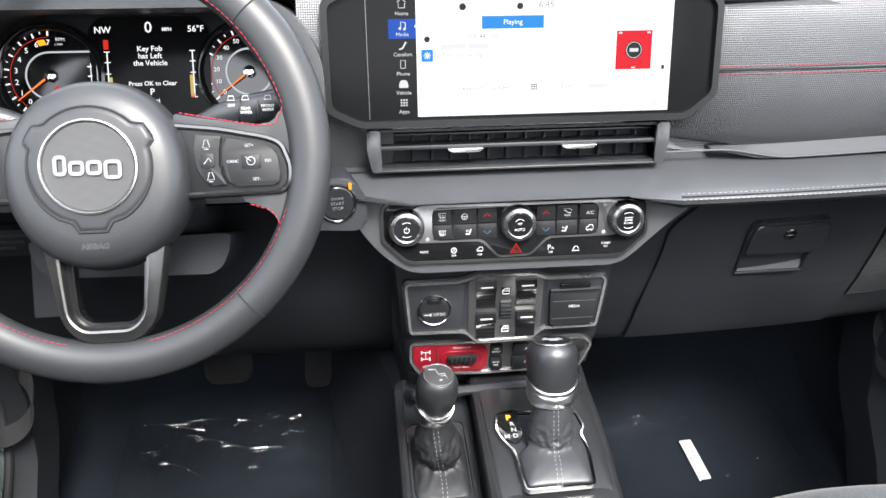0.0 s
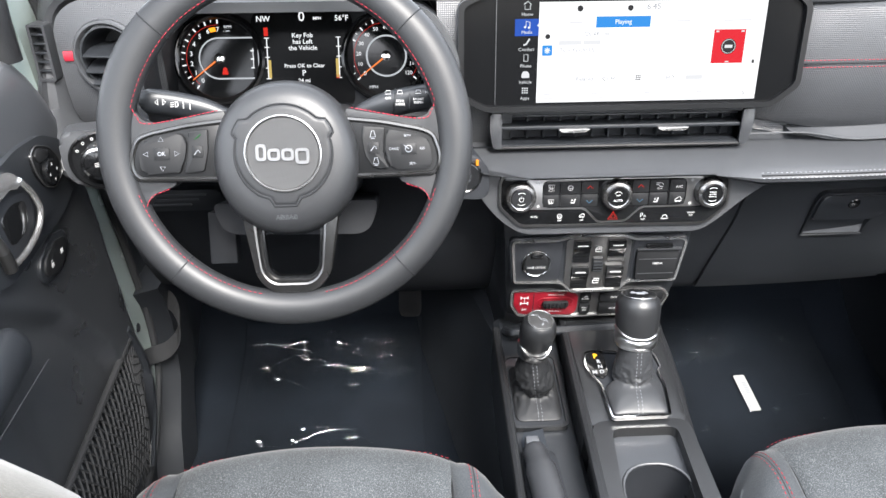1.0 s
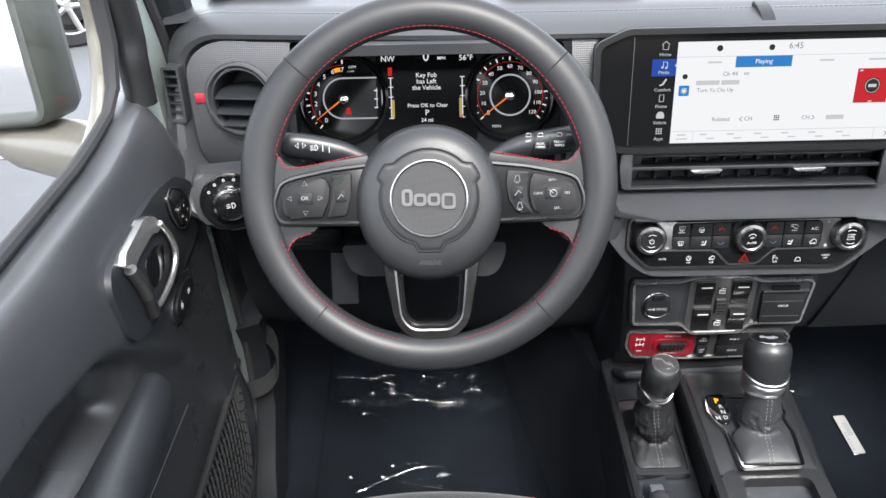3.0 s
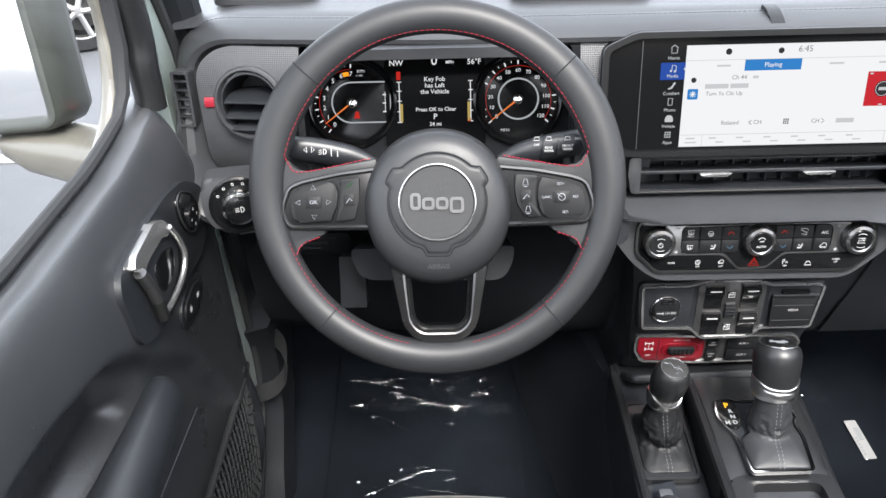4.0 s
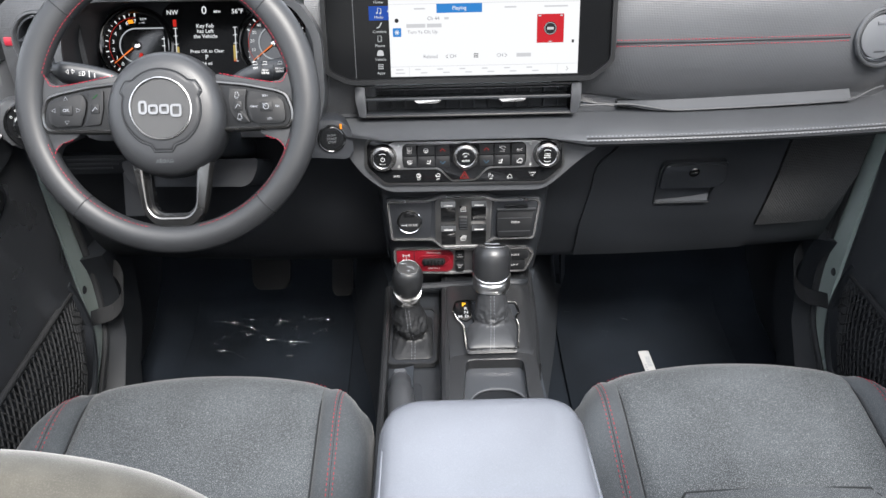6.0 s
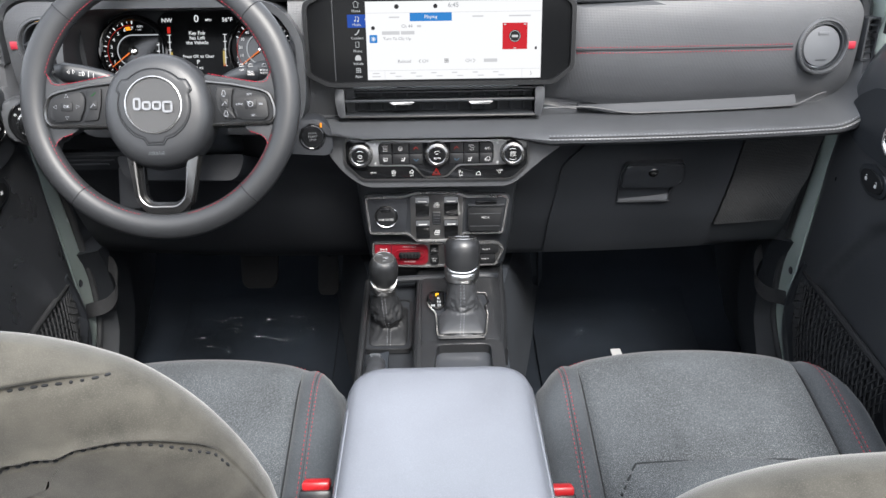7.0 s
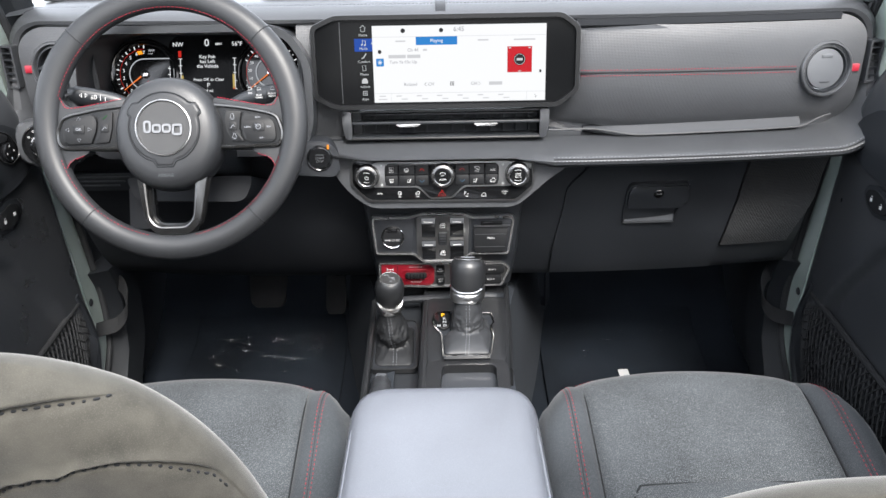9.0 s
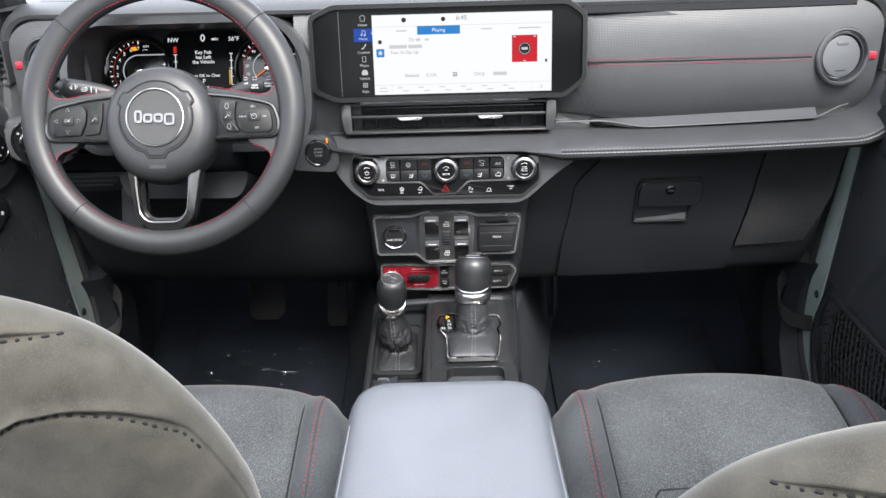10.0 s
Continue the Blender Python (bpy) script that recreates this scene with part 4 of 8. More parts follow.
rows += [(-0.077, -0.062, 0.0325, 0.0345), (0.046, 0.062, 0.0325, 0.0345), (0.100, 0.132, 0.0325, 0.0345)]
bar_parts("page_bar", rows, 0.0014, LIT_PALE, disp, "pale grey page mark", SM)
for cx, cy, r in ((-0.0655, 0.0485, 0.0034), (-0.0085, 0.0485, 0.0032), (-0.101, 0.0185, 0.0029)):
    part("page_icon", prism(oval(cx, cy, r, n=16), 0.0014, 0.0017), LIT_INK, disp, "small dark page icon", SM)
for cx, d in ((-0.0335, 1), (0.0485, -1), (0.134, -1)):
    w = tube([(cx + 0.0018 * d, -0.0275, 0.0015), (cx - 0.0015 * d, -0.030, 0.0015), (cx + 0.0018 * d, -0.0325, 0.0015)] if cx < 0.1 else [(cx - 0.0015, -0.0475, 0.0015), (cx + 0.0012, -0.050, 0.0015), (cx - 0.0015, -0.0525, 0.0015)], 0.0004, 4)
    part("page_icon", w, LIT_INK, disp, "small dark arrow", SM)
bar_parts("page_icon", [(0.139, 0.142, -0.0150, -0.0110)] + [(0.004 + 0.0022 * i, 0.0055 + 0.0022 * i, -0.0325 + 0.0022 * j, -0.031 + 0.0022 * j) for i in range(3) for j in range(3)], 0.0014, LIT_INK, disp, "", SM)
tile = part("source_tile", prism(rect(-0.1068, -0.0952, -0.0028, 0.0088, 0.0015), 0.0014, 0.0017), LIT_BLUE, disp, "blue source tile", SM)
w = bmesh.new()
for a in range(0, 180, 45):
    c, s_ = math.cos(radians(a)), math.sin(radians(a))
    tube([(-0.101 - 0.0036 * c, 0.003 - 0.0036 * s_, 0.0018), (-0.101 + 0.0036 * c, 0.003 + 0.0036 * s_, 0.0018)], 0.0005, 4, bm=w)
part("source_mark", w, LIT_WHITE, tile, "", SM)
art = part("cover_art", prism(rect(0.0905, 0.1275, -0.0145, 0.0235), 0.0014, 0.0017), LIT_RED, disp, "red square cover picture", SM)
w = bmesh.new()
prism(oval(0.109, 0.0045, 0.0088, n=24), 0.0017, 0.0019, bm=w)
part("cover_disc", w, LIT_INK, art, "", SM)
w = bmesh.new()
tube([(0.109 + 0.0077 * math.cos(2 * math.pi * i / 24), 0.0045 + 0.0077 * math.sin(2 * math.pi * i / 24), 0.0020) for i in range(24)], 0.00035, 4, True, bm=w)
bars([(0.1045, 0.1135, 0.0028, 0.0062), (0.0925, 0.096, 0.0205, 0.0222), (0.122, 0.1255, 0.0205, 0.0222), (0.107, 0.1112, -0.0135, -0.0122)], w, 0.0019)
part("cover_mark", w, LIT_PALE, art, "", SM)
nav = part("menu_tile", prism(rect(-0.1385, -0.1115, 0.0195, 0.0380), 0.001, 0.0014), LIT_NAVY, screen, "blue selected menu tile", SM)
for s, y in (("Home", 0.0430), ("Media", 0.0235), ("Comfort", 0.0045), ("Phone", -0.0140), ("Vehicle", -0.0325), ("Apps", -0.0510)):
    w = bmesh.new()
    lettering(s, 0.0052, SM @ pose(-0.1250, y, 0.0016), w)
    part("menu_word", w, LIT_ICON, screen, "white menu lettering")
Z = 0.0016
for pts, r in (([(-0.1292, 0.0535, Z), (-0.1250, 0.0570, Z), (-0.1208, 0.0535, Z)], 0.0005), ([(-0.1280, 0.0530, Z), (-0.1280, 0.0483, Z), (-0.1220, 0.0483, Z), (-0.1220, 0.0530, Z)], 0.0004), ([(-0.1262, 0.0295, Z), (-0.1262, 0.0355, Z), (-0.1218, 0.0345, Z), (-0.1218, 0.0290, Z)], 0.0005), ([(-0.1285, 0.0095, Z), (-0.1252, 0.0105, Z), (-0.1215, 0.0165, Z)], 0.0010), ([(-0.1275, -0.0085, Z), (-0.1275, -0.0010, Z), (-0.1228, -0.0010, Z), (-0.1228, -0.0085, Z), (-0.1275, -0.0085, Z)], 0.0004)):
    part("menu_icon", tube(pts, r, 4), LIT_ICON, screen, "white menu icon", SM)
for poly in (oval(-0.1272, 0.0292, 0.0013, n=10), oval(-0.1228, 0.0286, 0.0013, n=10), [(-0.1135, 0.0310), (-0.1118, 0.0330), (-0.1118, 0.0290)]):
    part("menu_icon", prism(poly, 0.0014, 0.0018), LIT_ICON, screen, "white menu icon", SM)
bar_parts("menu_icon", [(-0.1285 + 0.0026 * i, -0.1269 + 0.0026 * i, -0.0455 + 0.0026 * j, -0.0439 + 0.0026 * j) for i in range(3) for j in range(3)], 0.0012, LIT_ICON, screen, "", SM)
part("menu_icon", prism(rounded([(-0.1295, -0.0275), (-0.1205, -0.0275), (-0.1205, -0.0235), (-0.1225, -0.0200), (-0.1275, -0.0200), (-0.1295, -0.0235)], 0.001), 0.0012, 0.0016), LIT_PALE, screen, "pale vehicle icon", SM)

# ---- centre vent under the screen ----
vent = thing("center_vent", "wide black air vent with two slats under the screen", "air vent", (0.006, 0.78, 0.665))
VM = face_at(0.0075, 0.774, 0.6655, 6)
part("housing", ring(rect(-0.155, 0.155, -0.023, 0.021), rect(-0.146, 0.146, -0.0185, 0.0185), -0.04, 0.0, 0.001), PLASTIC, vent, "black vent housing", VM)
part("duct", prism(rect(-0.147, 0.147, -0.019, 0.019), -0.041, -0.032), DULL, vent, "", VM)
for yy in (0.002,):
    part("slat", box(-0.146, 0.146, yy - 0.0022, yy + 0.0022, -0.026, 0.001, 0.001), PLASTIC, vent, "", VM)
part("slat", box(-0.146, 0.146, 0.0125, 0.0150, -0.028, -0.010, 0.0008), PLASTIC, vent, "", VM)
for k in range(14):
    x = -0.132 + 0.0203 * k
    part("vane", box(x - 0.0012, x + 0.0012, -0.017, 0.017, -0.032, -0.020, 0.0004), DULL, vent, "", VM)
part("lower_edge", box(-0.150, 0.150, -0.0235, -0.0205, -0.004, 0.0028, 0.001), GUNMETAL, vent, "thin dark metal lower edge", VM)
for x in (-0.0585, 0.0625):
    part("tab", prism(rounded([(x - 0.019, -0.0005), (x - 0.014, -0.0036), (x + 0.014, -0.0036), (x + 0.019, -0.0005), (x + 0.018, 0.0006), (x - 0.018, 0.0006)], 0.0015), 0.0, 0.0045, 0.001), SILVER, vent, "silver slat tab", VM)
for s in (-1, 1):
    part("end_cap", prism(rounded([(s * 0.146, -0.0225), (s * 0.156, -0.0225), (s * 0.1605, 0.001), (s * 0.1605, 0.0215), (s * 0.146, 0.0215)], 0.003), -0.02, 0.004, 0.0015), SATIN, vent, "", VM)

# ---- centre stack ----
stack = thing("center_stack", "black plastic centre stack below the dashboard", "center stack", (0.003, 0.85, 0.3))


def stack_section(z, half, yf, c=0.003, back=1.2, wide=0.03):
    r = 0.018
    return [(c - half - wide, back, z), (c - half - 0.006, yf + 0.12, z), (c - half, yf + r, z), (c - half + 0.005, yf + 0.005, z), (c - half + r, yf, z),
            (c + half - r, yf, z), (c + half - 0.005, yf + 0.005, z), (c + half, yf + r, z), (c + half + 0.006, yf + 0.12, z), (c + half + wide, back, z)]


part("body", skin([stack_section(z, h, y, 0.001) for z, h, y in ((0.600, 0.142, 0.796), (0.545, 0.136, 0.789), (0.50, 0.131, 0.789), (0.44, 0.127, 0.794), (0.40, 0.123, 0.806), (0.362, 0.119, 0.814), (0.352, 0.118, 0.835), (0.330, 0.117, 0.850), (0.25, 0.118, 0.86), (-0.04, 0.120, 0.88))]), PLASTIC, stack, "black plastic stack body")
# padded collar round the climate panel
HM = face_at(-0.001, 0.754, 0.583, 8)
collar = rounded([(-0.172, 0.042), (0.204, 0.042), (0.200, 0.018), (0.168, -0.004), (0.150, -0.020), (0.118, -0.047), (-0.112, -0.046), (-0.142, -0.024), (-0.168, 0.010)], 0.016, 5)
part("collar", prism(collar, -0.07, 0.0055, 0.012, 5), PADDED, stack, "padded vinyl collar")
stack.children[-1].data.transform(HM)

climate = thing("climate_panel", "black climate control panel with three chrome-ringed knobs", "control panel", (0.0, 0.74, 0.55))
po = rounded([(-0.133, 0.0330), (0.1355, 0.0320), (0.143, 0.024), (0.144, -0.0115), (0.118, -0.0345), (-0.114, -0.0325), (-0.140, -0.007), (-0.1395, 0.026)], 0.007, 4)
part("panel", prism(po, 0.0, 0.0100, 0.003), GLOSS, climate, "gloss black panel", HM)
part("panel_edge", ring(inset(po, -0.0018), inset(po, 0.0012), 0.0, 0.0104, 0.0006), DARKMETAL, climate, "thin dark metal edge", HM)
# the silver plate shows as a line round the keys and as a field behind the knobs
plate_o = rounded([(-0.102, 0.0290), (0.106, 0.0280), (0.116, 0.022), (0.116, -0.008), (0.108, -0.0115), (0.036, -0.0119), (0.0172, -0.0300), (-0.0180, -0.0308), (-0.0360, -0.0120), (-0.104, -0.0110), (-0.112, -0.008), (-0.112, 0.022)], 0.004, 3)
part("silver_plate", prism(plate_o, 0.009, 0.0110, 0.0005), PLATEMETAL, climate, "satin silver plate behind keys and knobs", HM)
part("key_field", prism(rounded([(-0.083, 0.0262), (0.0855, 0.0254), (0.0900, 0.021), (0.0900, -0.004), (0.0850, -0.0090), (0.0350, -0.0092), (0.0162, -0.0272), (-0.0170, -0.0280), (-0.0350, -0.0092), (-0.083, -0.0090), (-0.0880, -0.004), (-0.0880, 0.021)], 0.003, 3), 0.0108, 0.0118, 0.0004), GLOSS, climate, "gloss black key field", HM)
for x, hw in ((-0.0775, 0.0095), (-0.0535, 0.0120), (-0.0300, 0.0100), (0.0330, 0.0100), (0.0555, 0.0110), (0.0790, 0.0095)):
    for ya, yb in ((0.0090, 0.0238), (-0.0080, 0.0075)):
        part("key", prism(rect(x - hw, x + hw, ya, yb, 0.0012), 0.0115, 0.0124, 0.0004), BUTTON, climate, "", HM)


def knob(cx, r, name="knob"):
    rows = []
    for q, h in ((r, 0.0095), (r, 0.0112), (r - 0.0004, 0.0125), (r - 0.0012, 0.0205), (r - 0.0024, 0.0226), (0.0138, 0.0238), (0.0126, 0.0230)):
        knurl = 0.00035 if 0.0120 < h < 0.0215 else 0.0
        rows.append([(cx + (q + knurl * (k % 2)) * math.cos(2 * math.pi * k / 72), 0.0072 + (q + knurl * (k % 2)) * math.sin(2 * math.pi * k / 72), h) for k in range(72)])
    k = part(name, skin(rows, caps=False), KNOBRING, climate, "turned silver knob ring with a knurled grip", HM, angle=20)
    part("cap", lathe([(0.0128, 0.0228), (0.0118, 0.0236), (0.0, 0.0234)], 48, pose(cx, 0.0072, 0)), GLOSS, k, "gloss black knob cap", HM)
    return k


KX = (-0.1155, 0.0025, 0.1190)
for cx in KX:
    knob(cx, 0.0196)
ZC = 0.0236
word_parts("knob_word", (("OFF", 0.0030, KX[1], 0.0086), ("AUTO", 0.0040, KX[1], 0.0022), ("SCREEN", 0.0024, KX[2], 0.0100), ("ENTER", 0.0028, KX[2], 0.0072), ("BROWSE", 0.0024, KX[2], 0.0042)), ZC, WHITE, climate, "white knob lettering", HM)
word_parts("key_word", (("MUTE", 0.0034, -0.0970, -0.0215), ("OFF", 0.0030, -0.0654, -0.0268), ("OFF", 0.0030, -0.0376, -0.0270), ("OFF", 0.0030, 0.0394, -0.0280), ("SCREEN", 0.0028, 0.0998, -0.0206), ("OFF", 0.0028, 0.0998, -0.0242)), 0.0101, WHITE, climate, "white key lettering", HM)
word_parts("key_word", (("A/C", 0.0052, 0.0805, 0.0145), ("FRONT", 0.0023, -0.0775, 0.0128), ("MODE", 0.0023, 0.0560, 0.0128)), 0.0125, WHITE, climate, "white key lettering", HM)
CIRCLE = [(0.5 * math.cos(2 * math.pi * i / 14), 0.5 * math.sin(2 * math.pi * i / 14)) for i in range(15)]
PANEICON = [[(-0.5, 0.35), (0.5, 0.35), (0.38, -0.3), (-0.38, -0.3), (-0.5, 0.35)], [(-0.2, 0.15), (-0.26, -0.05), (-0.2, -0.25), (-0.24, -0.5)], [(0.12, 0.15), (0.06, -0.05), (0.12, -0.25), (0.08, -0.5)]]
SEATICON = [[(-0.45, -0.30), (0.2, -0.35), (0.45, 0.5)], [(-0.45, -0.2), (0.12, -0.22), (0.34, 0.5)], [(-0.3, 0.4), (-0.25, 0.1)], [(-0.08, 0.4), (-0.03, 0.1)]]
CARICON = [[(-0.5, -0.2), (-0.45, 0.12), (-0.2, 0.2), (-0.05, 0.45), (0.35, 0.45), (0.5, 0.15), (0.5, -0.2), (-0.5, -0.2)], [(-0.35, -0.35), (-0.15, -0.35)], [(0.15, -0.35), (0.35, -0.35)]]
for strokes, size, x, y in ((PANEICON, 0.0072, -0.0775, 0.0180), ([p for p in PANEICON], 0.0068, -0.0775, -0.0008), ([CIRCLE, [(-0.5, 0.0), (0.5, 0.0)], [(0, 0), (0, -0.5)]], 0.0062, -0.0541, 0.0160), (SEATICON, 0.0066, -0.0502, -0.0012), ([[(-0.6, 0.3), (0.3, 0.3), (0.6, 0.0)], [(-0.3, 0.0), (0.1, -0.3), (0.5, -0.3)], [(-0.6, 0.05), (-0.25, 0.05)]], 0.0076, 0.0560, 0.0178), (SEATICON, 0.0066, 0.0530, -0.0022), (CARICON, 0.0078, 0.0805, -0.0022)):
    glyph("key_mark", strokes, size, (x, y), 0.0125, WHITE, climate, "white key symbol", HM, 0.0004)
for strokes, size, x, y in (([CIRCLE, [(-0.25, -0.3), (0, 0.35), (0.25, -0.3)]], 0.0058, -0.0654, -0.0212), (CARICON, 0.0062, -0.0376, -0.0214), ([[(-0.45, -0.4), (-0.45, 0.45), (-0.1, 0.45), (-0.1, 0.05), (-0.45, 0.05)], [(0.1, -0.3), (0.3, 0.1), (0.5, -0.3)]], 0.0064, 0.0394, -0.0226), ([[(-0.6, -0.35), (0.6, -0.35)], [(-0.5, -0.2), (-0.2, 0.3), (0.2, 0.35), (0.5, -0.1)]], 0.0070, 0.0667, -0.0250)):
    glyph("key_mark", strokes, size, (x, y), 0.0101, WHITE, climate, "white key symbol", HM, 0.0004)
FAN = [[(0, 0), (0.35, 0.35), (0.0, 0.55), (0, 0)], [(0, 0), (0.35, -0.35), (0.55, 0.0), (0, 0)], [(0, 0), (-0.35, -0.35), (0.0, -0.55), (0, 0)], [(0, 0), (-0.35, 0.35), (-0.55, 0.0), (0, 0)]]
for x, y in ((-0.0930, 0.0235), (-0.0930, -0.0070), (0.0965, 0.0225), (0.0965, -0.0075)):
    glyph("plate_mark", FAN, 0.0040, (x, y), 0.0112, WHITE, climate, "small white fan symbol", HM, 0.0003)
for x in (-0.0300, 0.0328):
    glyph("warm_mark", [[(-0.5, -0.25), (0, 0.25), (0.5, -0.25)]], 0.0072, (x, 0.0166), 0.0125, LIT_DIMRED, climate, "red warmer arrow", HM, 0.0005)
    glyph("cool_mark", [[(-0.5, 0.25), (0, -0.25), (0.5, 0.25)]], 0.0072, (x, -0.0020), 0.0125, LIT_COOL, climate, "pale blue cooler arrow", HM, 0.0005)
w = bmesh.new()
tube([(-0.0052, -0.0258, 0.0120), (0.0070, -0.0260, 0.0120), (0.0010, -0.0160, 0.0120)], 0.0008, 4, True, bm=w)
tube([(-0.0020, -0.0240, 0.0120), (0.0040, -0.0240, 0.0120), (0.0010, -0.0190, 0.0120)], 0.0005, 4, True, bm=w)
part("hazard_mark", w, LIT_DIMRED, climate, "red hazard triangle", HM)


def arc(cx, cy, r, a0, a1, step=10):
    return [(cx + r * math.cos(radians(a)), cy + r * math.sin(radians(a)), ZC + 0.0001) for a in range(a0, a1 + 1, step)]


for pts in (arc(KX[0], 0.0066, 0.0027, 115, 425, 20), [(KX[0], 0.0072, ZC), (KX[0], 0.0104, ZC)], arc(KX[0], 0.0072, 0.0078, 55, 125), arc(KX[0], 0.0072, 0.0078, 235, 305), arc(KX[1], 0.0085, 0.0050, 30, 150, 15), arc(KX[2], 0.0072, 0.0086, 55, 125), arc(KX[2], 0.0072, 0.0086, 235, 305)):
    part("knob_mark", tube(pts, 0.00035, 4), WHITE, climate, "white knob symbol", HM)

# ---- window switch panel ----
switches = thing("switch_panel", "black switch panel with silver rim, socket and media door", "switch panel", (0.0, 0.79, 0.44))
WM = face_at(0.0, 0.785, 0.468, 2)
wo = rounded([(-0.1150, 0.0372), (-0.055, 0.0374), (-0.0325, 0.0443), (0.0330, 0.0432), (0.0485, 0.0366), (0.1130, 0.0366), (0.1185, 0.0310), (0.1100, -0.0300), (0.0450, -0.0300), (0.0300, -0.0435), (-0.0325, -0.0443), (-0.0490, -0.0290), (-0.1125, -0.0280), (-0.1170, 0.0310)], 0.005, 3)
part("plate", prism(inset(wo, -0.0035), -0.02, 0.0030, 0.0015), PLASTIC, switches, "black backing plate", WM)
part("silver_rim", ring(inset(wo, -0.0005), inset(wo, 0.0026), 0.002, 0.0060, 0.0012), BRIGHT, switches, "bright silver rim", WM)
for poly, nm in (([(-0.1130, -0.0250), (-0.0520, -0.0258), (-0.0475, 0.0345), (-0.1138, 0.0345)], "socket_field"), ([(0.0465, -0.0268), (0.1075, -0.0268), (0.1155, 0.0335), (0.0475, 0.0340)], "media_field")):
    part(nm, prism(rounded(poly, 0.004), 0.002, 0.0042, 0.0008), DULL, switches, "", WM)
part("center_plate", prism(rounded([(-0.0440, -0.0285), (-0.0315, -0.0418), (0.0290, -0.0410), (0.0420, -0.0285), (0.0435, 0.0350), (0.0315, 0.0408), (-0.0310, 0.0418), (-0.0435, 0.0352)], 0.004), 0.002, 0.0050, 0.001), PLATEMETAL, switches, "satin silver switch surround", WM)
for sx in (-1, 1):
    for yy in (0.0205, -0.0200):
        x = sx * 0.0236 - 0.0002
        sec = [[(xx, yy + 0.0165, 0.004), (xx, yy + 0.0165, 0.0100), (xx, yy + 0.0080, 0.0125), (xx, yy + 0.002, 0.0090), (xx, yy - 0.010, 0.0058), (xx, yy - 0.0170, 0.0075), (xx, yy - 0.0170, 0.004)] for xx in (x - 0.0113, x + 0.0113)]
        part("window_switch", bevel(skin(sec), 0.0008), GLOSS, switches, "gloss black rocker switch", WM)
        bar_parts("switch_mark", [(x - 0.0070, x + 0.0070, yy + 0.0098, yy + 0.0112)], 0.0122, WHITE, switches, "white bar mark", WM, 0.0006)
part("thumb_wheel", lathe([(0.0050, -0.0072), (0.0064, -0.006), (0.0064, 0.006), (0.0050, 0.0072)], 24, pose(-0.0005, -0.001, 0.003, 0, 90, 0) @ Matrix.Diagonal((1, 2.0, 1, 1))), BUTTON, switches, "ribbed black thumb wheel", WM)
for k in range(5):
    part("wheel_rib", box(-0.0072, 0.0062, -0.0105 + 0.0046 * k, -0.0088 + 0.0046 * k, 0.0085, 0.0102 - 0.0006 * abs(k - 2), 0.0004), PLASTIC, switches, "", WM)
for yy in (0.0222, -0.0270):
    part("symbol_tile", prism(rect(-0.0062, 0.0052, yy - 0.0052, yy + 0.0050, 0.001), 0.0045, 0.0054), GLOSS, switches, "", WM)
    glyph("switch_mark", [[(-0.5, -0.45), (0.5, -0.45), (0.5, 0.45), (-0.15, 0.45), (-0.5, 0.05), (-0.5, -0.45)], [(-0.5, 0.02), (0.5, 0.02)], [(0.15, 0.02), (0.15, 0.45)]], 0.0078, (-0.0005, yy), 0.0056, WHITE, switches, "white window symbol", WM, 0.0006)
SK = (-0.0840, 0.0035)
part("socket_rim", lathe([(0.0195, 0.004), (0.0195, 0.0080), (0.0185, 0.0090), (0.0172, 0.0082), (0.0168, 0.004)], 40, pose(SK[0], SK[1], 0)), CHROME, switches, "silver socket ring", WM)
part("socket_cap", lathe([(0.0169, 0.004), (0.0169, 0.0095), (0.0150, 0.0112), (0.0, 0.0112)], 40, pose(SK[0], SK[1], 0)), BUTTON, switches, "black power socket cap", WM)
part("cap_tab", box(SK[0] - 0.0085, SK[0] + 0.0085, SK[1] + 0.0100, SK[1] + 0.0160, 0.008, 0.0130, 0.0015), GLOSS, switches, "", WM)
part("cap_bar", prism(rect(SK[0] - 0.0140, SK[0] + 0.0130, SK[1] - 0.0068, SK[1] - 0.0010, 0.0015), 0.0108, 0.0116, 0.0004), PLASTIC, switches, "", WM)
word_parts("word", (("12V DC", 0.0042, -0.0790, SK[1] - 0.0038),), 0.0117, WHITE, switches, "white lettering", WM)
word_parts("word", (("MEDIA", 0.0046, 0.0802, 0.0006),), 0.0110, WHITE, switches, "white lettering", WM)
bar_parts("key_symbol", [(-0.0965, -0.0890, SK[1] - 0.0042, SK[1] - 0.0034), (-0.0892, -0.0880, SK[1] - 0.0056, SK[1] - 0.0020)], 0.0116, WHITE, switches, "white key symbol", WM)
part("media_door", prism(rounded([(0.0520, -0.0235), (0.1045, -0.0235), (0.1090, 0.0190), (0.0510, 0.0190)], 0.003), 0.003, 0.0108, 0.003, 3), BUTTON, switches, "black media port door", WM)
part("door_ridge", box(0.0540, 0.1055, 0.0072, 0.0080, 0.0104, 0.0116, 0.0003), SATIN, switches, "", WM)
part("door_ridge", box(0.0540, 0.1035, -0.0150, -0.0142, 0.0104, 0.0116, 0.0003), SATIN, switches, "", WM)
part("door_slot", box(0.0635, 0.0990, 0.0225, 0.0285, 0.003, 0.0085, 0.001), GLOSS, switches, "", WM)
part("door_hinge", box(0.0520, 0.1120, 0.0200, 0.0220, 0.003, 0.0090, 0.0006), SATIN, switches, "", WM)

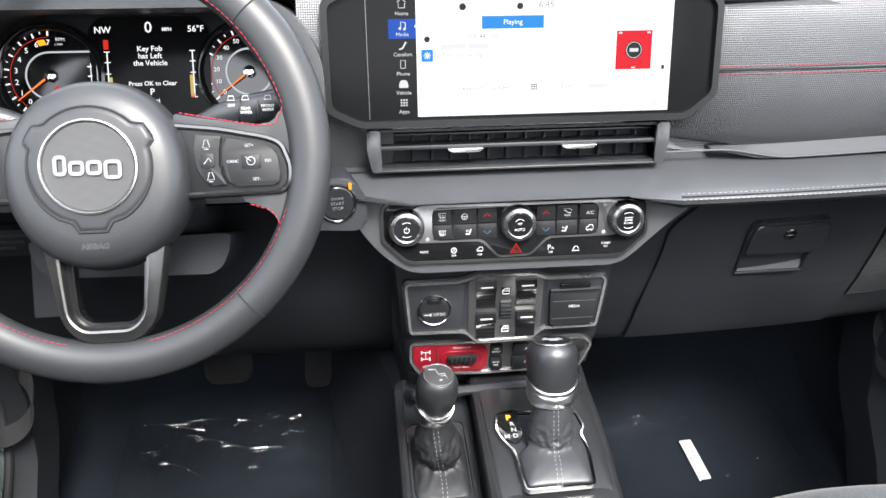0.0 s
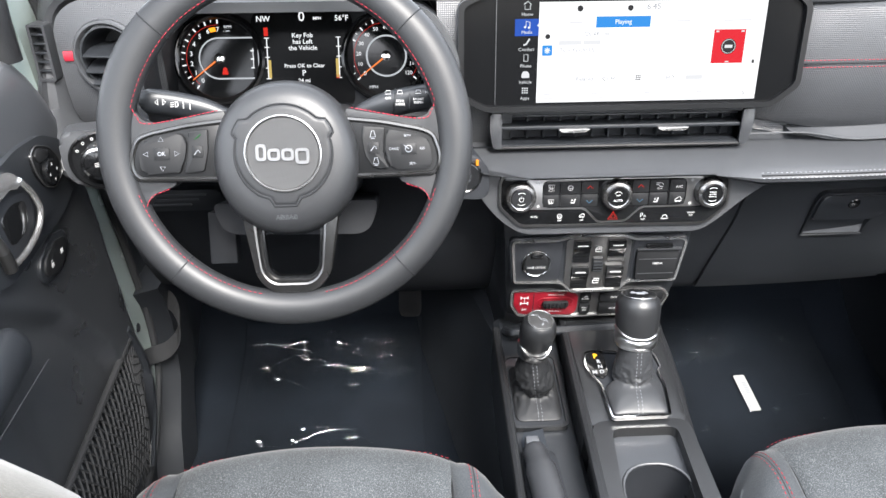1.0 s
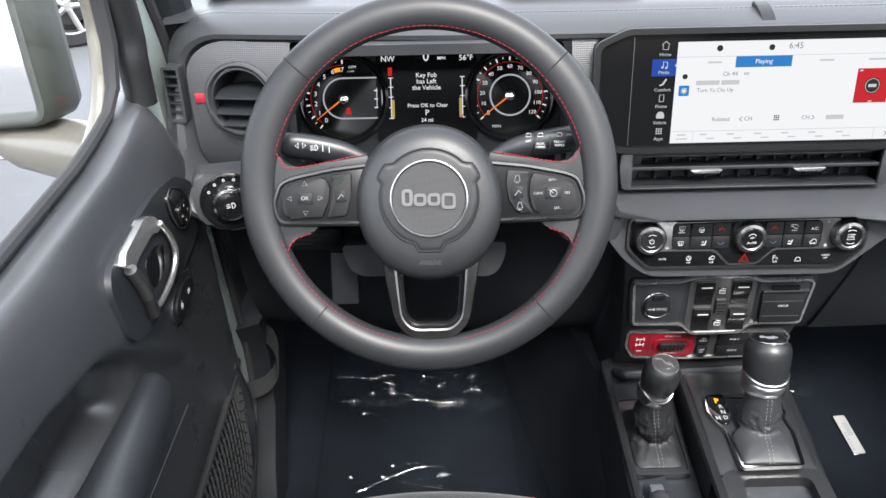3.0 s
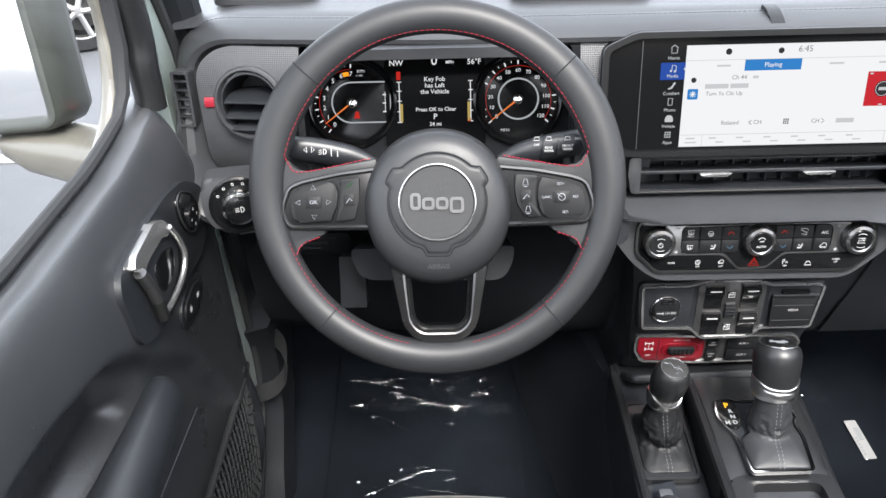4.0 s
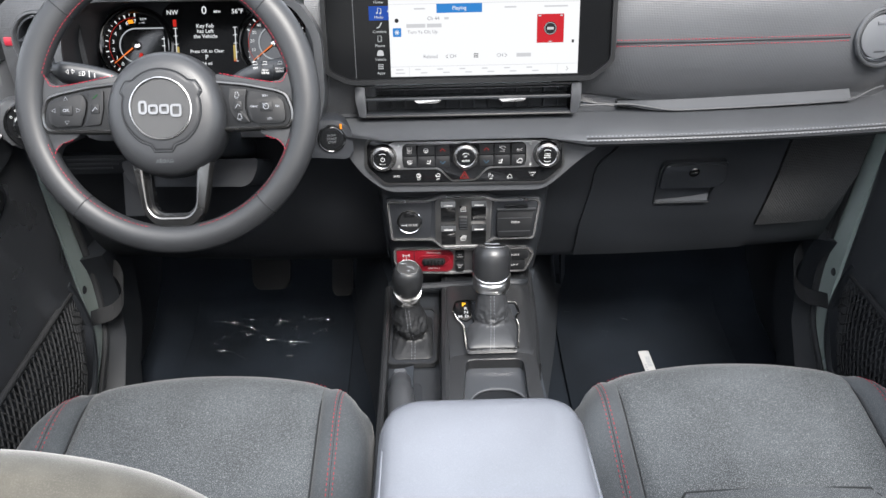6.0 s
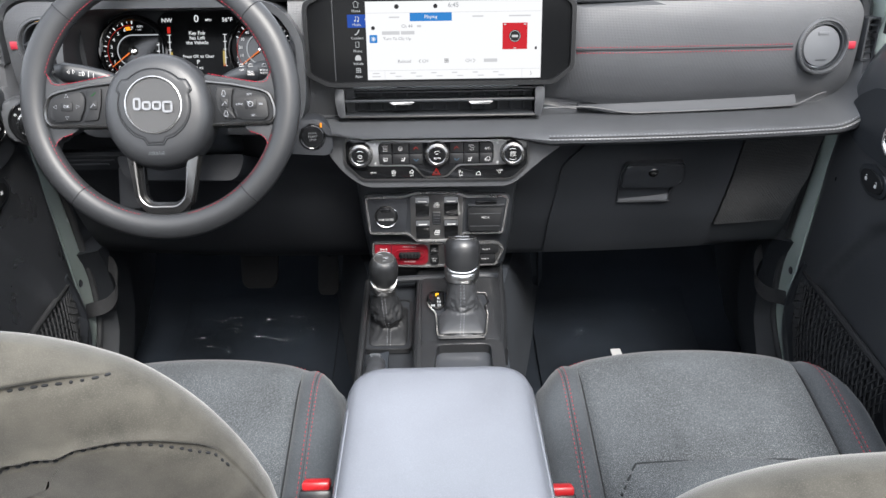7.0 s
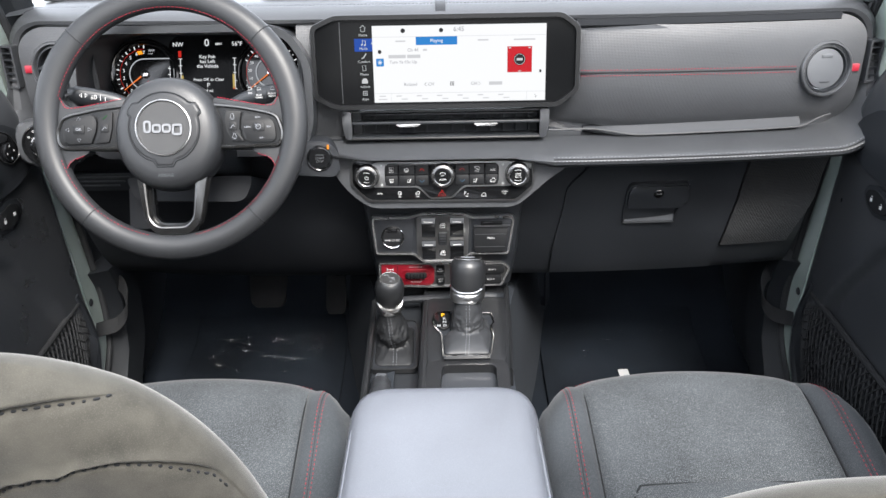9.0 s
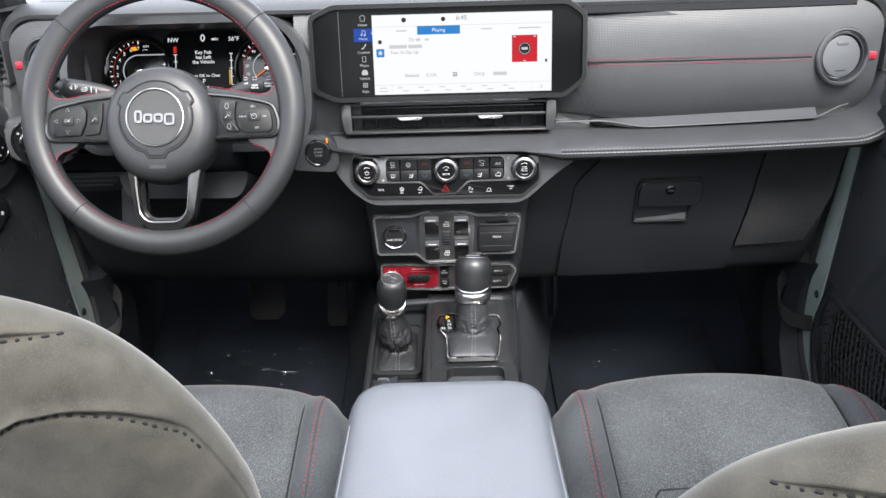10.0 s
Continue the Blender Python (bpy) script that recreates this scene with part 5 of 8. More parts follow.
# ---- axle lock and auxiliary switches ----
axle = thing("axle_lock_panel", "red and black axle lock switch strip", "switch panel", (0.0, 0.80, 0.375))
AM = face_at(0.0, 0.8065, 0.391, -4)
ao = rounded([(-0.1100, 0.0212), (0.1040, 0.0180), (0.1135, 0.0080), (0.1010, -0.0235), (-0.0230, -0.0258), (-0.1000, -0.0220), (-0.1105, -0.0030)], 0.004, 3)
part("bezel", ring(inset(ao, -0.0020), inset(ao, 0.0010), -0.012, 0.0052, 0.0012), BRIGHT, axle, "thin silver bezel", AM)
part("plate", prism(ao, -0.014, 0.003), PLATEMETAL, axle, "satin metal plate", AM)
part("red_plate", prism(rounded([(-0.1075, 0.0190), (-0.0220, 0.0174), (-0.0160, 0.0100), (-0.0165, -0.0150), (-0.0220, -0.0232), (-0.0975, -0.0196), (-0.1075, -0.0030)], 0.003), 0.003, 0.0050, 0.0007), RED, axle, "red anodised plate", AM)
part("panel_groove", box(-0.0800, -0.0790, -0.0190, 0.0170, 0.0046, 0.0053), DULL, axle, "", AM)
LKC = (-0.0480, -0.0010)
ro = [(LKC[0] + x, LKC[1] + y) for x, y in ((-0.026, 0.005), (-0.019, 0.0100), (0.019, 0.0100), (0.026, 0.005), (0.026, -0.005), (0.019, -0.0100), (-0.019, -0.0100), (-0.026, -0.005))]
part("red_ridge", ring(rounded(ro, 0.003), rounded(inset(ro, 0.0018), 0.003), 0.0048, 0.0064, 0.0005), RED, axle, "", AM)
part("lock_switch", box(LKC[0] - 0.0190, LKC[0] + 0.0190, LKC[1] - 0.0058, LKC[1] + 0.0058, 0.004, 0.0120, 0.004), BUTTON, axle, "black ribbed lock switch", AM)
for k in range(6):
    x = LKC[0] - 0.0150 + 0.0057 * k
    part("rib", box(x - 0.0010, x + 0.0010, LKC[1] - 0.005, LKC[1] + 0.005, 0.0115, 0.0128, 0.0004), GLOSS, axle, "", AM)
for x0, x1, y0, y1 in ((-0.0130, 0.0020, 0.0000, 0.0165), (-0.0130, 0.0020, -0.0215, -0.0025), (0.0150, 0.0575, 0.0000, 0.0160), (0.0150, 0.0575, -0.0215, -0.0025), (0.0610, 0.1055, 0.0000, 0.0155), (0.0610, 0.1005, -0.0210, -0.0025)):
    part("rocker", prism(rect(x0, x1, y0, y1, 0.003), 0.002, 0.0075, 0.0018), BUTTON, axle, "black rocker button", AM)
word_parts("word", (("FRONT+REAR", 0.0036, LKC[0], 0.0137), ("REAR ONLY", 0.0036, LKC[0], -0.0160), ("OFF", 0.0044, -0.0925, -0.0118)), 0.0051, WHITE, axle, "white lettering", AM)
word_parts("word", (("OFF", 0.0032, -0.0055, 0.0105), ("ROAD+", 0.0032, -0.0055, 0.0065), ("SWAY", 0.0032, -0.0055, -0.0095), ("BAR", 0.0032, -0.0055, -0.0138), ("AUX 1", 0.0046, 0.0365, 0.0085), ("AUX 2", 0.0046, 0.0365, -0.0115), ("AUX 3", 0.0046, 0.0840, 0.0080), ("AUX 4", 0.0046, 0.0820, -0.0110)), 0.0076, WHITE, axle, "white lettering", AM)
w = bmesh.new()
for dy in (0.0100, 0.0000):
    tube([AM @ Vector(p) for p in ((-0.0975, dy, 0.0055), (-0.0875, dy, 0.0055))], 0.0005, 4, bm=w)
    for sx in (-0.0975, -0.0875):
        tube([AM @ Vector(p) for p in ((sx, dy - 0.0022, 0.0055), (sx, dy + 0.0022, 0.0055))], 0.0010, 4, bm=w)
tube([AM @ Vector(p) for p in ((-0.0925, 0.0000, 0.0055), (-0.0925, 0.0100, 0.0055))], 0.0005, 4, bm=w)
part("axle_mark", w, WHITE, axle, "white axle symbol")

# ---- centre console ----
console = thing("center_console", "black plastic centre console with cup holder and padded armrest", "center console", (0.0, 0.5, -0.03))
# low driver-side deck and the raised deck round the shifter
part("base", skin([[(-0.128, y, -0.03), (-0.128, y, z), (-0.120, y, z + 0.006), (-0.040, y, z + 0.006), (-0.034, y, z), (-0.034, y, -0.03)] for y, z in ((0.86, 0.316), (0.80, 0.306), (0.70, 0.276), (0.60, 0.262), (0.45, 0.255), (-0.30, 0.25))]), PLASTIC, console, "low black deck beside the handbrake")
part("deck", skin([[(-0.036, y, -0.03), (-0.036, y, z - 0.012), (-0.028, y, z - 0.002), (-0.020, y, z), (0.088, y, z), (0.098, y, z - 0.003), (0.108 + w_, y, z - 0.016), (0.118 + w_, y, -0.03)] for y, z, w_ in ((0.86, 0.350, 0.008), (0.80, 0.348, 0.008), (0.755, 0.345, 0.007), (0.69, 0.337, 0.004), (0.640, 0.3265, 0.0), (0.626, 0.322, 0.0))]), SOFT, console, "raised black deck round the shifter")
part("front_ledge", tube(catmull([(-0.112, 0.835, 0.318), (-0.108, 0.806, 0.336), (-0.085, 0.799, 0.341), (0.06, 0.796, 0.349), (0.098, 0.802, 0.344), (0.106, 0.835, 0.33)], 6), 0.0065, 10), PLASTIC, console, "rounded ledge under the stack")
part("side_rail", tube([(0.112 - 0.004 * i, 0.84 - 0.06 * i, 0.338 - 0.006 * i) for i in range(9)], 0.006, 8), SOFT, console)
part("side_rail", tube([(-0.126, 0.84 - 0.06 * i, 0.316 - 0.007 * i) for i in range(9)], 0.006, 8), SOFT, console)
part("divider", tube([(-0.030 - 0.001 * i, 0.82 - 0.055 * i, 0.342 - 0.006 * i) for i in range(9)], 0.007, 8), SOFT, console)
# cup holder: a framed recess with two wells
frame_o = rounded([(-0.028, 0.630), (0.098, 0.630), (0.102, 0.36), (-0.046, 0.36)], 0.020, 6)
frame_i = rounded([(-0.004, 0.617), (0.080, 0.617), (0.077, 0.37), (-0.026, 0.37)], 0.012, 6)
bm = ring(frame_o, frame_i, 0.20, 0.322, 0.005)
for v in bm.verts:
    if v.co.z > 0.25:
        v.co.z += (v.co.y - 0.60) * 0.10
part("cup_frame", bm, SOFT, console, "black frame round the cup wells")
hole = [(0.0385 + 0.044 * math.copysign(abs(math.cos(a)) ** 0.8, math.cos(a)), 0.530 + 0.046 * math.copysign(abs(math.sin(a)) ** 0.8, math.sin(a))) for a in [radians(225 + 360 * i / 28) for i in range(28)]]
bm = ring(rect(-0.029, 0.083, 0.37, 0.620, 0.01, 6), hole, 0.270, 0.302, 0.0)
for v in bm.verts:
    if v.co.z > 0.28:
        v.co.z += (v.co.y - 0.575) * 0.16
part("cup_tray", bm, KNEEPLASTIC, console, "sloped tray round the cup opening")
part("cup_lip", tube([(x, y, 0.3022 + (y - 0.575) * 0.16) for x, y in hole], 0.0022, 8, True), SATIN, console, "rounded lip of the cup opening")
part("cup_well", skin([[(0.0385 + (x - 0.0385) * f, 0.53 + (y - 0.53) * f, z) for x, y in hole] for f, z in ((1.0, 0.297), (0.97, 0.27), (0.86, 0.215), (0.78, 0.207))], caps=False), DULL, console, "deep black cup well")
part("well_floor", box(-0.02, 0.09, 0.40, 0.60, 0.19, 0.208), DULL, console)
part("cup_post", lathe([(0.010, 0.205), (0.010, 0.250), (0.008, 0.256), (0.0, 0.257)], 20, pose(0.038, 0.545, 0)), SATIN, console, "grey post in the cup well")
part("bin", box(-0.100, 0.100, -0.30, 0.352, -0.03, 0.435, 0.012), PLASTIC, console, "black storage bin under the armrest")


def pillow(x0, x1, y0, y1, z0, z1, r, crown, nu=28, nv=40):
    """A padded lid with rounded rim and a slight crown."""
    bm = bmesh.new()
    out = rect(x0, x1, y0, y1, r, 8)
    rows = []
    cx, cy = (x0 + x1) / 2, (y0 + y1) / 2
    for d, z in ((0.004, z0), (0.0, z0 + 0.006), (-0.002, (z0 + z1) / 2), (0.0, z1 - 0.016), (0.005, z1 - 0.007), (0.013, z1 - 0.002), (0.026, z1)):
        rows.append([(x, y, z) for x, y in inset(out, d)])
    for k in range(1, 8):
        f = 1 - k / 8
        base = inset(out, 0.026)
        rows.append([(cx + (x - cx) * f, cy + (y - cy) * f, z1 + crown * (1 - f * f)) for x, y in base])
    return skin(rows)


arm = part("armrest", pillow(-0.104, 0.102, -0.30, 0.352, 0.430, 0.478, 0.048, 0.008), VINYL, console, "grey leatherette armrest lid")
for s in (-1, 1):
    part("piping", tube([(s * 0.099 - 0.001, 0.290 - 0.02 * i, 0.4690 if i else 0.462) for i in range(29)], 0.0016, 6), VINYL, arm, "sewn edge")

# gear shifter
gear = thing("gear_shifter", "black leather gear shifter with silver collar and gaiter", "gear shifter", (0.036, 0.69, 0.33))
GM = pose(0.035, 0.684, 0.3395, 6.5, 0, 0)
bez = rounded([(-0.0385, -0.0615), (0.0385, -0.0605), (0.0455, -0.008), (0.0420, 0.016), (0.0490, 0.024), (0.0455, 0.052), (-0.024, 0.0570), (-0.030, 0.0600), (-0.051, 0.0560), (-0.0555, 0.030), (-0.0500, 0.012), (-0.0405, -0.004)], 0.006, 3)
part("bezel", ring(bez, inset(bez, 0.0021), -0.002, 0.0042, 0.0008), CHROME, gear, "satin silver bezel", GM)
part("base_plate", prism(inset(bez, 0.003), -0.010, 0.0008), DULL, gear, "black plate inside the bezel", GM)
part("position_panel", prism(rounded([(-0.0490, 0.0550), (-0.0255, 0.0560), (-0.0255, 0.0170), (-0.0345, 0.0060), (-0.0440, 0.0120), (-0.0525, 0.0300)], 0.005), 0.0, 0.0036, 0.001), GLOSS, gear, "gloss black position display", GM)
w = bmesh.new()
lettering("P", 0.0115, GM @ pose(-0.0375, 0.0465, 0.0042), w, thick=0.0004)
part("position_mark", w, LIT_YELLOW, gear, "glowing amber selected position")
for s, x, y in (("R", -0.0350, 0.0365), ("N", -0.0345, 0.0270), ("D", -0.0340, 0.0175), ("M", -0.0440, 0.0170)):
    w = bmesh.new()
    lettering(s, 0.0085, GM @ pose(x, y, 0.0042), w, thick=0.0002)
    part("position_mark", w, LIT_SCALE, gear, "lit white position letters")
def swept_collar(profile, n_, m_, rise):
    """A turned collar whose upper lip rises at both sides."""
    bm_ = lathe(profile, n_)
    top_ = max(z for r_, z in profile)
    for v_ in bm_.verts:
        k_ = max(0.0, v_.co.z / top_)
        v_.co.z += rise * k_ * (v_.co.x ** 2 / max(1e-9, v_.co.x ** 2 + v_.co.y ** 2)) ** 1.5
    bm_.transform(m_)
    return bm_


ax0, ax1 = Vector((0.0378, 0.694, 0.398)), Vector((0.0395, 0.7145, 0.4625))
axis = (ax1 - ax0).normalized()
KM = Matrix.Translation(ax0) @ axis.to_track_quat("Z", "Y").to_matrix().to_4x4()
part("collar", swept_collar([(0.018, -0.005), (0.0230, -0.004), (0.0266, 0.001), (0.0278, 0.004), (0.0280, 0.0085), (0.0274, 0.0100), (0.0280, 0.0112), (0.0284, 0.0140), (0.0276, 0.0150), (0.0262, 0.0146)], 48, KM, 0.010), COLLAR, gear, "polished silver collar")
part("knob", lathe([(0.0245, 0.010), (0.0262, 0.015), (0.0275, 0.028), (0.0286, 0.043), (0.0284, 0.0535), (0.0262, 0.0610), (0.0215, 0.0655)], 40, KM), KNOBHIDE, gear, "black leather knob")
part("knob_cap", lathe([(0.0222, 0.0645), (0.0205, 0.0675), (0.0, 0.0685)], 40, KM), GLOSS, gear, "gloss black knob cap")
part("cap_ring", tube([KM @ Vector((0.0215 * math.cos(2 * math.pi * i / 40), 0.0215 * math.sin(2 * math.pi * i / 40), 0.0665)) for i in range(40)], 0.0007, 6, True), SILVER, gear)
w = bmesh.new()
bars([(-0.011, 0.011, -0.0025, 0.0025), (-0.006, 0.004, 0.0025, 0.006), (-0.009, -0.005, -0.0055, -0.002), (0.005, 0.009, -0.0055, -0.002)], w, 0.0683)
part("cap_mark", w, PRINTGREY, gear, "plain grey vehicle mark", KM)


def gaiter(parent, base_poly, base_m, neck, neck_dir, radii, folds, seed, material, rows=56):
    """A leather gaiter: a slim creased column, given by its radii, that spreads over its base."""
    n = len(base_poly)
    rnd = random.Random(seed)
    ph = [rnd.uniform(0, 6.28) for _ in range(6)]
    side = Vector((1, 0, 0))
    fwd = neck_dir.cross(side).normalized()
    foot = base_m @ Vector((0.003, 0.0, 0.002))
    prof_ = [p.y for p in catmull([(k, r_, 0) for k, r_ in enumerate(radii)], 12)]
    secs = []
    for j in range(rows + 1):
        t = j / rows
        hold = ease(0.04, 0.32, t)
        centre = foot.lerp(neck, t)
        r_ = prof_[min(len(prof_) - 1, int(t * (len(prof_) - 1)))]
        row = []
        for x, y in base_poly:
            a = math.atan2(y, x)
            b = base_m @ Vector((x, y, 0.002))
            c = centre + side * r_ * math.cos(a) + fwd * r_ * math.sin(a)
            p = b.lerp(c, hold)
            p.z = mixed(b.z, c.z, ease(0.0, 0.22, t) * 0.35 + 0.65 * min(1.0, t * 1.0 + 0.0) if t < 0.22 else 0.35 + 0.65 * t) if t < 0.999 else c.z
            free = math.sin(math.pi * min(1.0, 1.06 * t)) * (1 - 0.6 * t)
            # slanting folds with sharp valleys, deepest where the leather bunches
            fold = 0.8 * (abs(math.sin(1.5 * a + 4.5 * t + ph[0] + 0.9 * math.sin(2 * a + ph[1]))) - 0.6)
            for size, amp_ in ((1.0, 1.3), (2.3, 0.75)):
                fold += amp_ * (0.35 - 2.2 * abs(noise.noise((math.cos(a) * 1.5 * size + 2.0 * t, math.sin(a) * 1.5 * size + seed, t * 4.2 * size - math.cos(a) * size))))
            p += Vector((math.cos(a), math.sin(a), 0)) * folds * fold * free
            row.append(tuple(p))
        secs.append(row)
    g = part("gaiter", skin(secs), material, parent, "creased black leather gaiter", angle=80)
    fi = min(range(n), key=lambda i: abs(math.atan2(base_poly[i][1], base_poly[i][0]) + math.pi / 2))
    for sg in (-1, 1):
        line = []
        for j in range(rows + 1):
            p, q = Vector(secs[j][fi]), Vector(secs[j][(fi + 4 * sg) % n])
            k = min(1.0, 0.0026 / max(1e-6, (q - p).length))
            out = (p - (foot.lerp(neck, j / rows))).normalized()
            line.append(p.lerp(q, k) + out * 0.0004)
        part("stitching", stitches(line, 0.0030, 0.0022, 0.00036), GREYTHREAD, g, "pale grey stitching")


def dense(poly, n=48):
    P = [Vector((x, y, 0)) for x, y in poly]
    out = []
    for i in range(n):
        a = -math.pi + 2 * math.pi * i / n
        d = Vector((math.cos(a), math.sin(a), 0))
        best = 0.02
        for p, q in zip(P, P[1:] + P[:1]):
            e = q - p
            den = d.x * e.y - d.y * e.x
            if abs(den) > 1e-9:
                t = (p.x * e.y - p.y * e.x) / den
                u = (p.x * d.y - p.y * d.x) / den
                if t > 0 and -1e-6 <= u <= 1 + 1e-6:
                    best = t
        out.append((best * d.x, best * d.y))
    return out


gaiter(gear, dense([(-0.0350, -0.0560), (0.0350, -0.0560), (0.0405, -0.005), (0.036, 0.038), (-0.012, 0.042), (-0.016, 0.0), (-0.0360, -0.010)], 96), GM, ax0 + axis * -0.002, axis, (0.034, 0.0290, 0.0262, 0.0255, 0.0245, 0.0225, 0.0205), 0.0019, 3, HIDE)

# transfer case lever
lever = thing("transfer_lever", "black transfer case lever with round knob and leather gaiter", "gear lever", (-0.083, 0.71, 0.28))
LM = pose(-0.083, 0.722, 0.2945, 10, 0, 0)
part("bezel", ring(rect(-0.040, 0.038, -0.062, 0.066, 0.012), rect(-0.036, 0.034, -0.058, 0.062, 0.010), -0.004, 0.004, 0.001), SOFT, lever, "", LM)
part("base_plate", prism(rect(-0.037, 0.035, -0.060, 0.064), -0.01, 0.0), DULL, lever, "", LM)
lx0, lx1 = Vector((-0.091, 0.722, 0.368)), Vector((-0.0865, 0.709, 0.428))
laxis = (lx1 - lx0).normalized()
KL = Matrix.Translation(lx0) @ laxis.to_track_quat("Z", "Y").to_matrix().to_4x4()
part("collar", swept_collar([(0.0150, -0.007), (0.0190, -0.005), (0.0218, 0.000), (0.0226, 0.004), (0.0228, 0.0085), (0.0222, 0.0100), (0.0205, 0.0102)], 44, KL, 0.010), COLLAR, lever, "polished silver collar")
part("knob", lathe([(0.0185, 0.008), (0.0205, 0.014), (0.0228, 0.028), (0.0238, 0.042), (0.0228, 0.052), (0.0195, 0.060), (0.0165, 0.0625)], 36, KL), KNOBHIDE, lever, "round black knob")
part("knob_cap", lathe([(0.0172, 0.0618), (0.0155, 0.0640), (0.0, 0.0650)], 36, KL), PLATEMETAL, lever, "satin grey knob cap")
part("cap_ring", tube([KL @ Vector((0.0166 * math.cos(2 * math.pi * i / 36), 0.0166 * math.sin(2 * math.pi * i / 36), 0.0634)) for i in range(36)], 0.0006, 6, True), SILVER, lever)
w = bmesh.new()
tube([(-0.007, 0.008, 0.0652), (-0.001, 0.008, 0.0652), (-0.001, -0.001, 0.0654), (0.006, -0.001, 0.0654), (0.006, -0.009, 0.0650)], 0.0004, 4, bm=w)
bars([(-0.0095, -0.0055, 0.0090, 0.0102), (0.0015, 0.0050, -0.0042, -0.0030), (-0.0035, 0.0005, -0.0095, -0.0083)], w, 0.0648)
part("cap_mark", w, PRINTGREY, lever, "white shift pattern", KL)
gaiter(lever, dense(rect(-0.033, 0.031, -0.050, 0.046, 0.012), 96), LM, lx0, laxis, (0.032, 0.029, 0.0215, 0.0265, 0.0265, 0.0205, 0.0170), 0.0034, 11, DARKHIDE)

# handbrake
brake = thing("parking_brake", "black parking brake lever with a grey release button", "parking brake", (-0.095, 0.5, 0.25))
hb = catmull([(-0.101, 0.620, 0.290), (-0.0985, 0.58, 0.296), (-0.095, 0.50, 0.300), (-0.092, 0.40, 0.296), (-0.092, 0.30, 0.285)], 5)
part("grip", tube(hb, [0.0125] + [0.0155] * 4 + [0.019] * 8 + [0.017] * (len(hb) - 13), 14), SATIN, brake, "grey-black grip")
part("button", box(-0.111, -0.0925, 0.618, 0.636, 0.286, 0.300, 0.004), PALEGREY, brake, "grey release button")
part("slot", prism(rounded([(-0.122, 0.640), (-0.070, 0.640), (-0.060, 0.33), (-0.122, 0.33)], 0.02), 0.262, 0.2725, 0.002), DULL, brake, "dark slot round the lever")

# ---- steering wheel ----
wheel = thing("steering_wheel", "black leather steering wheel with red stitching", "steering wheel", (-0.375, 0.653, 0.706))
TM = face_at(-0.375, 0.653, 0.706, 21.8)
R, RW, RD = 0.1725, 0.0178, 0.0150


def rim_point(a, b, grow=0.0):
    """a round the wheel, b round the tube (0: outwards)."""
    w_ = RW * (1 + 0.10 * math.exp(-((abs(math.remainder(a - math.pi / 2, 2 * math.pi)) - 1.05) / 0.35) ** 2))
    rr = R + (w_ + grow) * math.cos(b)
    return Vector((rr * math.cos(a), rr * math.sin(a), (RD + grow) * math.sin(b)))


bm = bmesh.new()
na, nb = 160, 24
rows = [[bm.verts.new(rim_point(2 * math.pi * i / na, 2 * math.pi * k / nb)) for k in range(nb)] for i in range(na)]
for i in range(na):
    a, b = rows[i], rows[(i + 1) % na]
    for k in range(nb):
        bm.faces.new((a[k], a[(k + 1) % nb], b[(k + 1) % nb], b[k]))
rim = part("rim", bm, LEATHER, wheel, "black leather rim", TM)
for deg in (137, 43, -48, -132):
    a = radians(deg)
    part("seam", tube([rim_point(a, 2 * math.pi * k / 24, 0.0001) for k in range(24)], 0.0007, 5, True), DARKTHREAD, rim, "", TM)
for a0, a1, b0 in ((166, 14, 146), (-18, -78, 142), (-102, -162, 142)):
    line = [TM @ rim_point(radians(a0 + (a1 - a0) * i / 90), radians(b0), 0.0004) for i in range(91)]
    part("stitching", stitches(line, 0.0036, 0.0018, 0.00036), REDTHREAD, rim, "red baseball stitching")
# hub
hub_secs = []
for f, z in ((1.0, -0.020), (1.02, -0.004), (1.0, 0.008), (0.965, 0.0165), (0.90, 0.0225), (0.80, 0.0262), (0.66, 0.0282), (0.4, 0.0292)):
    hub_secs.append([(0.0730 * f * math.copysign(abs(math.cos(t)) ** 0.96, math.cos(t)), -0.0160 + 0.0775 * f * math.copysign(abs(math.sin(t)) ** 0.96, math.sin(t)), z) for t in [2 * math.pi * i / 72 for i in range(72)]])
hub = part("hub", skin(hub_secs), HUBHIDE, wheel, "black grained airbag cover", TM, angle=60)
w = bmesh.new()
lettering("AIRBAG", 0.0062, TM @ pose(0, -0.0735, 0.0272, 10, 0, 0), w, thick=0.0004)
part("word", w, SATIN, hub, "embossed dark lettering")
BY = -0.0095
shield = []
for a in range(90, -59, -4):
    # two ears stand out of the round panel
    r_ = 0.0475 + 0.0060 * ease(44, 39, a) * ease(18, 23, a)
    shield.append((r_ * math.cos(radians(a)), BY + r_ * math.sin(radians(a))))
shield += [(0.0150, -0.0535), (0.0105, -0.0610)]
shield = shield + [(-x, y) for x, y in shield[1:][::-1]]
# The groove is a dark tube that stands for the shade in it.
part("groove", tube([(x, y, 0.0289 - 0.9 * max(0.0, math.hypot(x, (y + 0.016) * 0.94) - 0.046) ** 1.0 * 0.28) for x, y in inset(shield, -0.0008)], 0.0011, 6, True), DARKTHREAD, hub, "dark line that draws the shield-shaped groove's shade", TM)
part("shield", loft([(shield, 0.022), (shield, 0.0278), (inset(shield, 0.0012), 0.0290), (inset(shield, 0.004), 0.0296)], True), LEATHER, hub, "raised shield round the badge", TM)
part("badge_disc", lathe([(0.0365, 0.0290), (0.0350, 0.0306), (0.0, 0.0308)], 56, pose(0, BY, 0)), BADGE, hub, "dark textured badge disc", TM)
